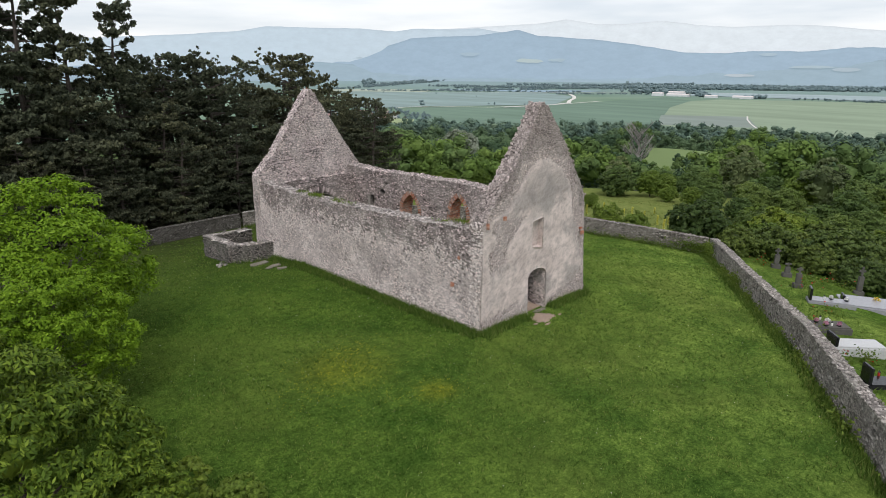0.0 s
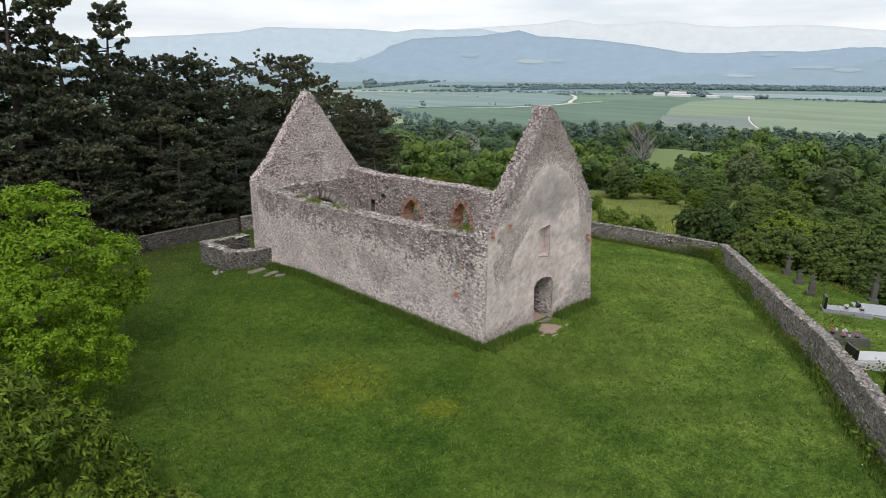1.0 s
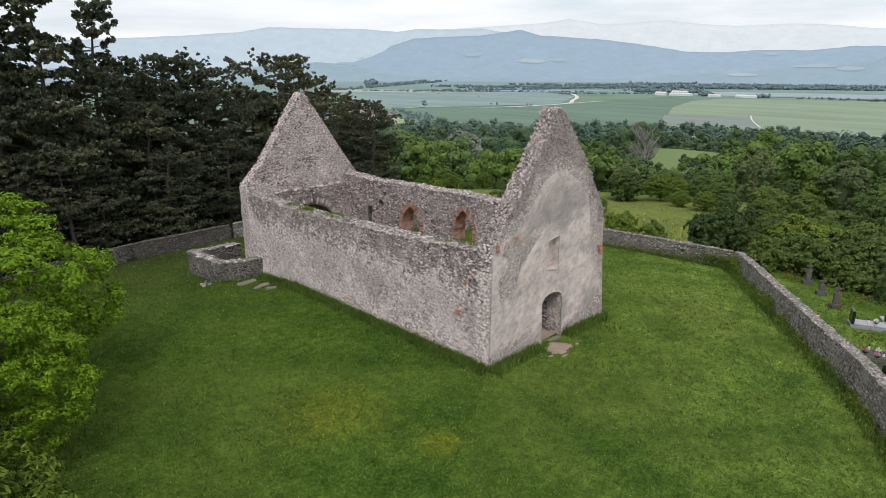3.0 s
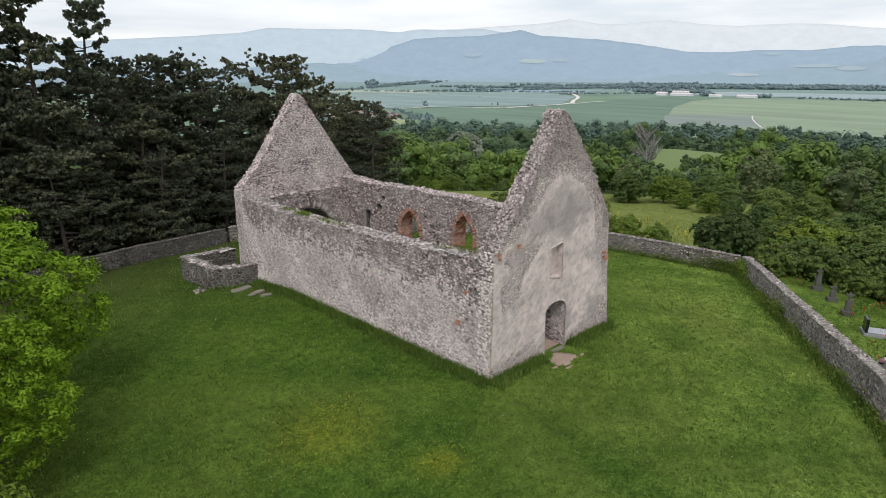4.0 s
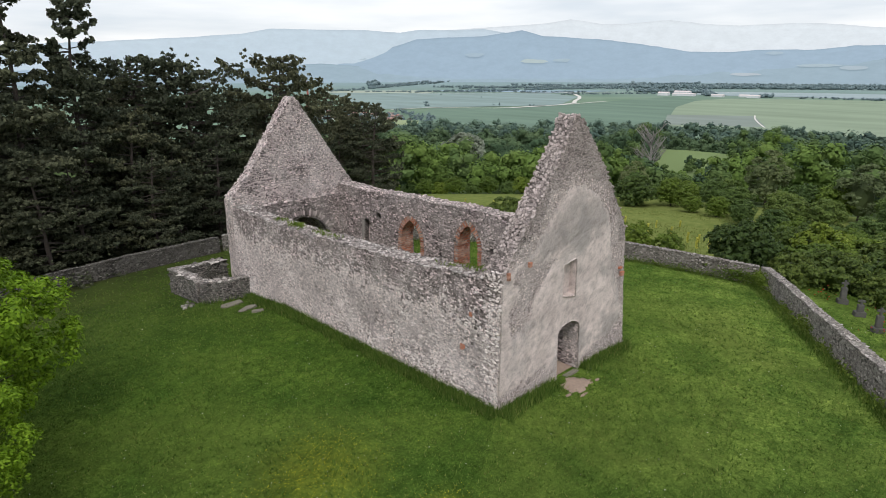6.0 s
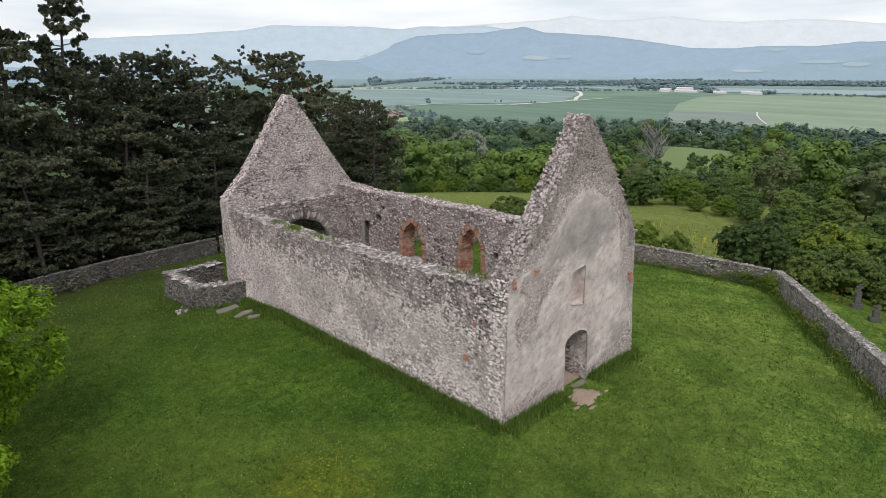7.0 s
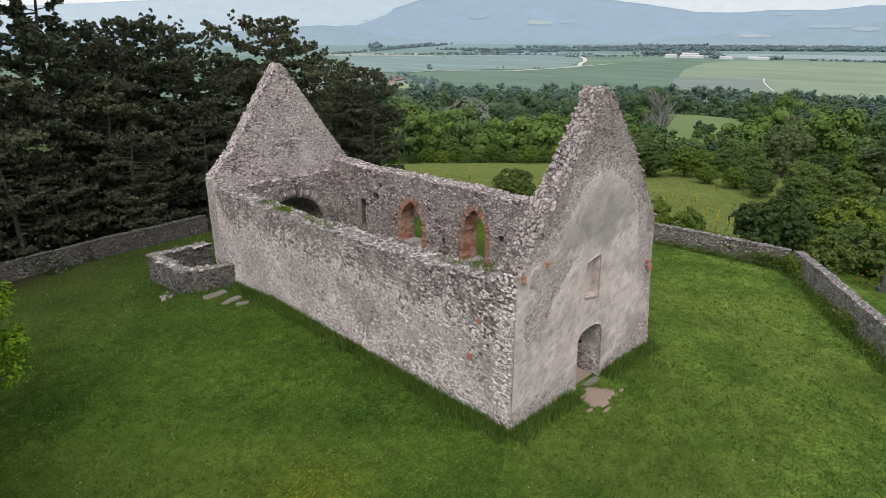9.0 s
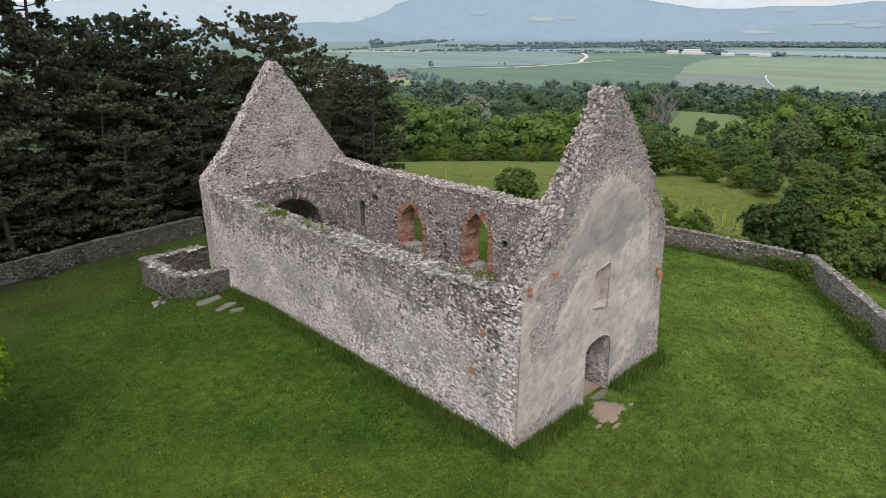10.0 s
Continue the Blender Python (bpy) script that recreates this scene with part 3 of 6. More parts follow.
def coursed(outline, holes, place, w, out, seed, size, proud, keep=None, gap=1.0):
    """Matrices of stones in rough courses over a face; out: the way the face looks (+1: along u x v)."""
    rnd = random.Random(seed)
    us, vs = [p[0] for p in outline], [p[1] for p in outline]
    res = []
    v = min(vs)
    while v < max(vs):
        h = rnd.uniform(0.6, 1.3) * size * 0.66
        u = min(us) - rnd.uniform(0, size)
        while u < max(us):
            b = rnd.uniform(0.5, 1.9) * size
            cu, cv = u + b / 2, v + h / 2 + rnd.uniform(-0.25, 0.25) * h
            u += b * gap
            if not inside(outline, cu, cv) or any(inside(q, cu, cv) for q in holes):
                continue
            chance = keep(cu, cv) if keep else 1.0
            if rnd.random() > chance:
                continue
            p = place(cu, cv, w)
            du = (place(cu + 0.01, cv, w) - p).normalized()
            dv = (place(cu, cv + 0.01, w) - p).normalized()
            nn = du.cross(dv).normalized() * out
            du = dv.cross(nn)
            turn = rnd.gauss(0, 0.18)
            ax = du * math.cos(turn) + dv * math.sin(turn)
            ay = nn.cross(ax)
            d = proud * rnd.uniform(0.35, 1.5)
            nn = (nn + du * rnd.gauss(0, 0.16) + dv * rnd.gauss(0, 0.16)).normalized()
            m = Matrix((ax * b * 1.04, ay * h * 1.16, nn * d)).transposed().to_4x4()
            m.translation = p
            res.append(m)
        v += h
    return res


def capping(points, width, seed, size, proud, side):
    """Stones bedded along the top of a wall. points(s) for s in 0..1, width across it along side."""
    rnd = random.Random(seed)
    res = []
    length = sum((points((i + 1) / 40) - points(i / 40)).length for i in range(40))
    for _ in range(int(length * width / (size * size) * 1.5)):
        s = rnd.random()
        p = points(s) + side * rnd.uniform(-0.06, width + 0.06)
        b = size * rnd.uniform(0.6, 1.5)
        along = (points(min(1, s + 0.01)) - points(max(0, s - 0.01))).normalized()
        nn = along.cross(side).normalized()
        if nn.z < 0:
            nn = -nn
        nn = (nn + Vector((rnd.gauss(0, 0.14), rnd.gauss(0, 0.14), 0))).normalized()
        turn = rnd.uniform(0, 6.28)
        ax = (along * math.cos(turn) + side * math.sin(turn))
        ax = (ax - nn * ax.dot(nn)).normalized()
        ay = nn.cross(ax)
        m = Matrix((ax * b, ay * b * rnd.uniform(0.6, 1), nn * proud * rnd.uniform(0.5, 1.8))).transposed().to_4x4()
        m.translation = p
        res.append(m)
    return res


# ---- the church ruin ----
W, L, T = 8.6, 21.6, 1.0          # width, length and wall thickness
church = thing("church_ruin", (0, 0, 0), "roofless medieval stone church ruin with two pointed gables", "church")


def wavy(u, base, amp, seed):
    return base + amp * noise.noise((u * 0.8, seed, 0.3)) + amp * 0.6 * noise.noise((u * 2.6, seed, 4.0))


def top_line(u0, u1, z, seed, amp=0.10, n=40):
    return [(u0 + (u1 - u0) * i / n, wavy(u0 + (u1 - u0) * i / n, z(u0 + (u1 - u0) * i / n), amp, seed)) for i in range(n + 1)]


def arch(c, half, spring, apex, bottom, n=10, pointed=False):
    """Outline of an opening with a round or pointed head."""
    right, rise = [], apex - spring
    for i in range(n + 1):
        t = i / n
        if pointed:
            a = t * math.radians(62)
            x = (math.cos(a) - math.cos(math.radians(62))) / (1 - math.cos(math.radians(62)))
            z = math.sin(a) / math.sin(math.radians(62))
        else:
            x, z = math.cos(t * math.pi / 2), math.sin(t * math.pi / 2)
        right.append((c + half * x, spring + rise * z))
    left = [(2 * c - x, z) for x, z in right[::-1]][1:]
    return [(c - half, bottom), (c + half, bottom)] + right + left


# south wall: a long low side, its top sinking slightly to the middle
def south_top(u):
    return float(np.interp(u, [0.8, 3, 6, 9, 13, 18.5, 19.5], [5.2, 5.02, 4.88, 4.82, 4.66, 4.72, 4.85]))


def south(u, v, w):
    return Vector((-0.18 * max(0, 1 - v / 5.6) ** 2 + w, u, v))


south_outline = [(0.6, -0.6), (L - 0.3, -0.6)] + top_line(L - 0.3, 0.6, south_top, 1.0, 0.09)
south_holes = [[(15.1, 2.12), (15.32, 2.12), (15.32, 2.32), (15.1, 2.32)], [(12.05, 2.9), (12.2, 2.9), (12.2, 3.05), (12.05, 3.05)]]


def south_joints(u, v):
    return 1 if v > 3.6 + 0.6 * noise.noise((u * 0.5, 4, 1)) + 0.8 * noise.noise((u * 2.2, v * 2.2, 1)) + 0.9 * noise.noise((u * 6, v * 6, 3)) else 0


south_wall = slab("south_wall", south_outline, [], south, T, 0.14, 0.035, [M_MORTAR, M_UPPER], church, "grey rubble side wall with patches of old lime mortar", south_joints, head=1)


def south_keep(u, v):
    k = noise.noise((u * 0.45, v * 0.6, 2.0)) + 0.35 * noise.noise((u * 1.8, v * 1.8, 5.0))
    return min(0.97, max(0.05, 0.50 + 0.7 * k + 0.62 * max(-0.3, v - 3.1)))


st = coursed(south_outline, south_holes, south, 0.0, -1, 11, 0.125, 0.020, south_keep)
st += coursed([(T, 3.0), (L - T, 3.0)] + top_line(L - T, T, south_top, 1.0, 0.09), [], south, T, 1, 12, 0.25, 0.03)
heads = capping(lambda s: Vector((0, 0.8 + (L - 1.6) * s, wavy(0.8 + (L - 1.6) * s, south_top(0.8 + (L - 1.6) * s), 0.09, 1.0))), T, 13, 0.18, 0.022, Vector((1, 0, 0)))


def washed(p):
    """Whether a stone of the south face still carries limewash: mostly low down, in patches."""
    k = 3.5 - p.z + 0.9 * noise.noise((p.y * 0.5, p.z * 0.5, 6)) + 1.1 * noise.noise((p.y * 1.9, p.z * 1.9, 2)) + 1.6 * noise.noise((p.y * 23, p.z * 31, 1))
    return p.x < 0.5 and k > 0


pale, grey = [m for m in st if washed(m.translation)], [m for m in st if not washed(m.translation)]
lay_stones(south_wall, pale, M_LSTONE, M_LSTONES, (0, 1.5, 2.5), limit=200)
lay_stones(south_wall, grey, M_STONE, M_STONES, (0, 1.5, 4.5), limit=200)
lay_stones(south_wall, heads, M_HSTONE, M_HSTONES, (0, 1.5, 5), limit=200)


# north wall with two pointed windows, a slit and small square sockets
def north_top(u):
    return float(np.interp(u, [0, 5, 12, 18, 21], [5.55, 5.4, 5.35, 5.2, 5.35]))


def north(u, v, w):
    return Vector((W - w, u, v))


WINDOWS = [(13.55, 0.88, 2.75, 4.0, 1.55), (8.83, 0.76, 3.2, 4.5, 1.6)]   # middle, half width, springing, apex, sill
window_holes = [arch(c, h, sp, ap, si, 9, True) for c, h, sp, ap, si in WINDOWS]
slit = [(17.5, 1.7), (18.15, 1.7), (18.15, 3.3), (17.5, 3.3)]
sockets = [[(16.35, 3.55), (16.85, 3.55), (16.85, 3.95), (16.35, 3.95)], [(10.85, 2.2), (11.12, 2.2), (11.12, 2.5), (10.85, 2.5)], [(6.95, 3.2), (7.2, 3.2), (7.2, 3.5), (6.95, 3.5)], [(16.0, 4.3), (16.3, 4.3), (16.3, 4.55), (16.0, 4.55)]]
north_outline = [(0.6, -0.9), (L - 0.3, -0.9)] + top_line(L - 0.3, 0.6, north_top, 2.0, 0.09)
north_wall = slab("north_wall", north_outline, window_holes + [slit] + sockets, north, T, 0.14, 0.035, M_BED, church, "dark weathered rubble side wall pierced by brick windows")
rings = [arch(c, h + 0.3, sp, ap + 0.34, si, 9, True) for c, h, sp, ap, si in WINDOWS]
north_upper = [(0.6, 0.9), (L - 0.3, 0.9)] + north_outline[2:]
st = coursed(north_upper, rings + [slit] + sockets, north, T, -1, 21, 0.15, 0.03)
st += coursed([(0.6, -0.9), (L - 0.3, -0.9), (L - 0.3, 4.9), (0.6, 4.9)], rings + [slit] + sockets, north, 0.0, 1, 22, 0.4, 0.03)
st += capping(lambda s: Vector((W - T, 0.8 + (L - 1.6) * s, wavy(0.8 + (L - 1.6) * s, north_top(0.8 + (L - 1.6) * s), 0.09, 2.0))), T, 23, 0.16, 0.032, Vector((1, 0, 0)))
lay_stones(north_wall, st, M_STONE, M_STONES, (W - T, 8, 4.5))
# backs of the sockets and of the slit
for k, s in enumerate(sockets + [slit]):
    u, v = (s[0][0] + s[1][0]) / 2, (s[0][1] + s[2][1]) / 2
    part("socket_back", block((0.5, s[1][0] - s[0][0] + 0.1, s[2][1] - s[0][1] + 0.1), (W - 0.36, u, s[0][1] - 0.05)), M_MORTAR, north_wall)
part("slit_jamb", block((0.16, 0.16, 1.5), (W - T - 0.0, 18.2, 1.7), 0.02), M_DRESSED, north_wall, "pale dressed stone jamb")

# brick linings of the two windows
brick_sizes = [as_mesh("brick", *(lambda v, f: (v, f))(
    [(x * 0.5 + random.Random(9 * q + i).uniform(-0.03, 0.03), y * 0.5, z * 0.5 + random.Random(5 * q + i).uniform(-0.04, 0.04)) for i, (x, y, z) in enumerate(
        [(-1, -1, -1), (1, -1, -1), (1, 1, -1), (-1, 1, -1), (-1, -1, 1), (1, -1, 1), (1, 1, 1), (-1, 1, 1)])],
    [(0, 3, 2, 1), (4, 5, 6, 7), (0, 1, 5, 4), (1, 2, 6, 5), (2, 3, 7, 6), (3, 0, 4, 7)]), M_BRICK) for q in range(4)]


def brick(parent, at, ax, ay, az, size, rnd):
    ob = new("brick", rnd.choice(brick_sizes))
    ob.parent = parent
    m = Matrix((Vector(ax) * size[0], Vector(ay) * size[1], Vector(az) * size[2])).transposed().to_4x4()
    m.translation = at
    ob.matrix_basis = m
    return ob


for (c, h, sp, ap, si), hole in zip(WINDOWS, window_holes):
    lining = part("window_lining", block((T - 0.1, 2 * h, 0.1), (W - T / 2, c, si - 0.09), 0.02), M_DRESSED, north_wall, "brick-lined pointed window opening")
    rnd = random.Random(int(c * 10))
    path = hole[2:]
    joint = bmesh.new()
    mids = [(c + h, si)] + path + [(c - h, si)]
    for (a, b), (d, e) in zip(mids, mids[1:]):
        away = [Vector((0, p - c, q - (sp + si) / 2)).normalized() for p, q in ((a, b), (d, e))]
        lip = [Vector((0, p, q)) + w * 0.004 for (p, q), w in zip(((a, b), (d, e)), away)]
        rim_ = [Vector((0, p, q)) + w * 0.25 for (p, q), w in zip(((a, b), (d, e)), away)]
        for quad in (((lip[0], W - T - 0.012), (lip[1], W - T - 0.012), (lip[1], W - 0.05), (lip[0], W - 0.05)), ((lip[0], W - T - 0.012), (lip[1], W - T - 0.012), (rim_[1], W - T - 0.012), (rim_[0], W - T - 0.012))):
            joint.faces.new([joint.verts.new(p + Vector((x, 0, 0))) for p, x in quad])
    part("mortar_bed", joint, M_JOINT, lining)
    for (a, b), (d, e) in zip([(c + h, si)] + path, path + [(c - h, si)]):
        seg = math.hypot(d - a, e - b)
        n = max(1, round(seg / 0.125))
        t = Vector((0, (d - a) / seg, (e - b) / seg))
        o = Vector((1, 0, 0)).cross(t)
        if o.dot(Vector((0, c, (sp + si) / 2)) - Vector((0, a, b))) > 0:
            o = -o
        for i in range(n):
            q = Vector((0, a + (d - a) * (i + 0.5) / n, b + (e - b) * (i + 0.5) / n))
            x = W - T - 0.015 + rnd.uniform(-0.012, 0.012)
            brick(lining, q + Vector((x + 0.13, 0, 0)) + o * (0.12 + rnd.uniform(-0.03, 0.015)), (1, 0, 0), o, t, (0.27, 0.30, seg / n * 0.72), rnd)
            x2 = 0.27
            while x2 < T - 0.05:
                ln = min(rnd.uniform(0.2, 0.3), T - 0.04 - x2)
                if ln > 0.06:
                    brick(lining, q + Vector((W - T + x2 + ln / 2, 0, 0)) + o * (0.05 + rnd.uniform(-0.012, 0.012)), (1, 0, 0), o, t, (ln * 0.94, 0.14, seg / n * 0.72), rnd)
                x2 += ln + 0.005
# a brick ledge below the nearer window
ledge = part("brick_ledge", block((0.28, 1.0, 0.07), (W - T - 0.1, 7.55, 1.45), 0.015), M_DRESSED, north_wall)
rnd = random.Random(4)
for i in range(11):
    brick(ledge, Vector((W - T - 0.1, 7.1 + i * 0.09, 1.585)), (1, 0, 0), (0, 1, 0), (0, 0, 1), (0.3, 0.075, 0.13), rnd)


# front gable, plastered, with the doorway and a blind slot
FRONT_RAKE = ([0, 0.1, 1.8, 2.3, 2.8, 3.3, 3.85, 4.12, 4.32, 4.62, 5.0, 5.45, 6.0, 6.48, 7.05, 7.75, 8.6], [5.45, 5.55, 7.66, 8.24, 8.88, 9.56, 10.38, 10.9, 11.02, 10.86, 10.42, 9.98, 9.32, 8.76, 7.98, 7.03, 5.78])
BACK_RAKE = ([-0.12, 0.83, 1.3, 2.45, 3.4, 4.3, 4.5, 4.66, 4.85, 5.55, 6.4, 7.2, 8.1, 8.69, 8.92], [5.25, 6.2, 6.75, 8.32, 9.68, 10.92, 11.04, 11.0, 10.8, 9.78, 8.58, 7.4, 6.16, 5.34, 5.0])
TG = 0.8                          # thickness of the front gable


def gable_outline(table, bottom, seed):
    a, b = table[0][0], table[0][-1]
    pts = []
    for i in range(91):
        x = b - (b - a) * i / 90
        z = float(np.interp(x, *table)) + 0.05 * noise.noise((x * 2.1, seed, 1.0)) + 0.04 * noise.noise((x * 6, seed, 2.0))
        pts.append((x, z))
    return [(a, bottom), (b, bottom)] + pts


def front(u, v, w):
    k = max(0, 1 - v / 5.6)
    side = (u - W / 2) / (W / 2)
    return Vector((u + (0.42 * k if side > 0 else 0.18 * k * k) * side ** 3, -0.10 * k * k + w, v))


DOOR = arch(4.4, 0.78, 2.02, 2.42, -0.6, 10)
front_outline = gable_outline(FRONT_RAKE, -0.8, 31.0)
PLASTER_EDGE = [(-0.2, 5.5), (1.3, 5.9), (2.05, 6.25), (2.6, 6.95), (3.25, 7.85), (3.8, 8.2), (5.0, 8.3), (6.3, 7.7), (7.0, 6.9), (7.45, 5.9), (7.6, 5.2), (8.0, 3.9), (8.3, 2.9), (8.6, 1.4),
                (7.9, 0.95), (6.7, 0.7), (5.6, 0.35), (5.4, -0.8), (3.6, -0.8), (3.4, 0.3), (2.6, 0.85), (1.6, 0.7), (0.6, 0.35), (-0.4, 0.4)]
BARE_BAND = [(0.9, 5.5), (1.8, 5.35), (2.5, 5.5), (3.25, 5.4), (2.55, 4.8), (2.0, 4.2), (1.6, 3.4), (1.1, 2.95), (0.6, 2.95), (0.55, 3.6), (0.95, 4.4)]


def inset(poly, u, v):
    """How far a point lies inside an outline, in metres (negative outside)."""
    p = snapped([poly], u, v, 99)
    d = math.hypot(p[0] - u, p[1] - v)
    return d if inside(poly, u, v) else -d


def plaster_depth(u, v):
    d = min(inset(PLASTER_EDGE, u, v), -inset(BARE_BAND, u, v) + 0.05)
    return d + 0.22 * noise.noise((u * 1.3, v * 1.3, 8)) + 0.16 * noise.noise((u * 3.7, v * 3.7, 8)) + 0.10 * noise.noise((u * 9, v * 9, 3))


SLOT = [(3.86, 3.68), (4.78, 3.48), (4.78, 5.16), (3.86, 5.04)]
front_gable = slab("front_gable", front_outline, [DOOR, SLOT], front, TG, 0.12, 0.014, [M_MORTAR, M_UPPER], church, "tall pointed front gable of rubble under pale worn plaster", lambda u, v: 1 if plaster_depth(u, v) < -0.45 and v > 5.2 else 0, head=1)


def plaster_coat():
    """The plaster is a thin uneven coat that thins out between the stones."""
    step = 0.08
    nu, nv = int(W / step) + 1, int(9.9 / step) + 1
    keep, deep = {}, {}
    verts, faces = [], []

    def depth(i, j):
        if (i, j) not in deep:
            deep[i, j] = plaster_depth(i * step, -0.8 + j * step)
        return deep[i, j]

    def ok(i, j):
        u, v = (i + 0.5) * step, -0.8 + (j + 0.5) * step
        return depth(i, j) > -0.4 and inside(front_outline, u, v) and not inside(DOOR, u, v) and not inside(SLOT, u, v)

    def vert(i, j, out):
        if (i, j, out) not in keep:
            u, v = i * step, -0.8 + j * step
            if not all(ok(a, b) for a in (i - 1, i) for b in (j - 1, j)):
                u, v = snapped([DOOR, SLOT], u, v, step * 1.3)
            t = -0.034 + 0.07 * smooth01((depth(i, j) + 0.3) / 0.75) + 0.008 * noise.noise((u * 1.7, v * 1.7, 0)) + 0.006 * noise.noise((u * 6, v * 6, 3)) + 0.010 * noise.noise((u * 0.6, v * 0.6, 6))
            keep[i, j, out] = len(verts)
            verts.append(front(u, v, 0) + Vector((0, -t if out else 0.06, 0)))
        return keep[i, j, out]

    for i in range(nu):
        for j in range(nv):
            if not ok(i, j):
                continue
            faces.append((vert(i, j, 1), vert(i + 1, j, 1), vert(i + 1, j + 1, 1), vert(i, j + 1, 1)))
            for (a, b), (c, d), (e, f) in (((-1, 0), (0, 0), (0, 1)), ((1, 0), (1, 1), (1, 0)), ((0, -1), (1, 0), (0, 0)), ((0, 1), (0, 1), (1, 1))):
                if not ok(i + a, j + b):
                    faces.append((vert(i + c, j + d, 1), vert(i + c, j + d, 0), vert(i + e, j + f, 0), vert(i + e, j + f, 1)))
    me = as_mesh("plaster", verts, faces, M_PLASTER, True)
    return part("plaster", me, None, front_gable, "pale grey lime plaster, stained and broken at its edges")


plaster_coat()
st = coursed(front_outline, [DOOR, SLOT], front, 0.0, 1, 31, 0.105, 0.016, lambda u, v: 0.0 if plaster_depth(u, v) > 0.4 else 0.92)
st += coursed([(0.05, 4.9)] + [p for p in front_outline[2:]][::-1] + [(W - 0.05, 4.9)], [], front, TG, -1, 32, 0.16, 0.03)
def rake_line(table, x0, x1, y):
    return lambda s: Vector((x0 + (x1 - x0) * s, y, float(np.interp(x0 + (x1 - x0) * s, *table)) - 0.01))


heads = capping(rake_line(FRONT_RAKE, 4.32, 0.05, 0.0), TG, 33, 0.13, 0.02, Vector((0, 1, 0)))
heads += capping(rake_line(FRONT_RAKE, 4.32, 8.55, 0.0), TG, 34, 0.13, 0.02, Vector((0, 1, 0)))
lay_stones(front_gable, st + heads, M_GSTONE, M_GSTONES, (0.5, 0, 7.5))
part("slot_panel", block((1.1, 0.5, 1.85), (4.32, 0.53, 3.4), 0.01), M_PLASTER, front_gable, "recessed plastered blind slot")
for x in (3.82, 4.82):
    part("slot_reveal", block((0.09, 0.4, 1.72), (x, 0.175, 3.44), 0.01), M_PLASTER, front_gable)
part("slot_sill", block((0.96, 0.34, 0.12), (4.32, 0.19, 3.46), 0.03), M_PLASTER, front_gable, "sloping plastered sill")
part("doorstep", block((0.95, 0.3, 0.12), (4.62, -0.16, -0.1), 0.03), M_SLAB, front_gable, "worn pale stone doorstep")
# rubble lining of the doorway; its darker stone and mortar stand in for shade
st = []
rnd = random.Random(77)
for side, x in ((1, 5.19),):
    for _ in range(230):
        z, y = rnd.uniform(-0.1, 2.0), rnd.uniform(0.14, 1.2)
        m = Matrix((Vector((0, 1, 0)) * rnd.uniform(0.12, 0.28), Vector((0, 0, 1)) * rnd.uniform(0.07, 0.13), Vector((-side, 0, 0)) * 0.035)).transposed().to_4x4()
        m.translation = (x, y, z)
        st.append(m)
jamb = part("door_jamb", block((0.05, 1.1, 1.9), (5.225, 0.6, -0.1)), M_BED, front_gable)
lay_stones(jamb, st, M_STONE, M_STONES, (5, 0, 1))
part("threshold_earth", block((1.54, 1.5, 0.12), (4.4, 0.9, -0.09), 0.02), M_SOIL, front_gable, "bare trodden earth in the doorway")
for x in (5.51, 3.29):
    part("door_reveal", block((0.62, 0.5, 2.25), (x, 1.03, -0.1), 0.02), M_BED, front_gable)
part("door_head", block((2.84, 0.5, 0.7), (4.4, 1.03, 2.17), 0.02), M_BED, front_gable)


# back gable: thinner above an inner ledge, over the chancel arch
def back_low(u, v, w):
    return Vector((u, 20.5 + w, v))


def back_high(u, v, w):
    return Vector((u, 20.86 + w, v))


CHANCEL = arch(4.5, 2.0, 1.5, 3.5, -0.8, 14)
low_outline = [(0.1, -0.8), (W - 0.1, -0.8), (W - 0.1, 4.66)] + [(W - 0.1 - 8.4 * i / 20, 4.66 + 0.05 * noise.noise((i * 0.7, 3, 3))) for i in range(1, 21)]
low = slab("chancel_wall", low_outline, [CHANCEL], back_low, 1.1, 0.14, 0.035, M_BED, church, "inner rubble wall with a round chancel arch")
arch_ring = arch(4.5, 2.55, 1.5, 4.1, -0.8, 14)
st = coursed(low_outline, [arch_ring], back_low, 0.0, 1, 41, 0.16, 0.03)
st += capping(lambda s: Vector((0.2 + 8.2 * s, 20.5, 4.68)), 0.4, 42, 0.24, 0.05, Vector((0, 1, 0)))
for i in range(46):
    a = math.pi * (i + 0.5) / 46
    d = Vector((math.cos(a), 0, math.sin(a)))
    t = Vector((-math.sin(a), 0, math.cos(a)))
    m = Matrix((d * rnd.uniform(0.42, 0.66), t * rnd.uniform(0.12, 0.2), Vector((0, -1, 0)) * 0.05)).transposed().to_4x4()
    m.translation = Vector((4.5, 20.48, 1.5)) + d * 2.3
    st.append(m)
lay_stones(low, st, M_STONE, M_STONES, (4.5, 20.5, 4))
high_outline = gable_outline(BACK_RAKE, -0.8, 52.0)
back_gable = slab("back_gable", high_outline, [CHANCEL], back_high, 0.75, 0.14, 0.03, M_MORTAR, church, "tall pointed rear gable of grey rubble stone")
st = coursed([(0, 4.6), (W, 4.6)] + high_outline[2:], [], back_high, 0.0, 1, 51, 0.14, 0.022, lambda u, v: 0.72)
st += coursed([(0.5, -0.5), (8.2, -0.5), (8.2, 5), (4.7, 10), (0.5, 5)], [CHANCEL], back_high, 0.75, -1, 52, 0.5, 0.04)
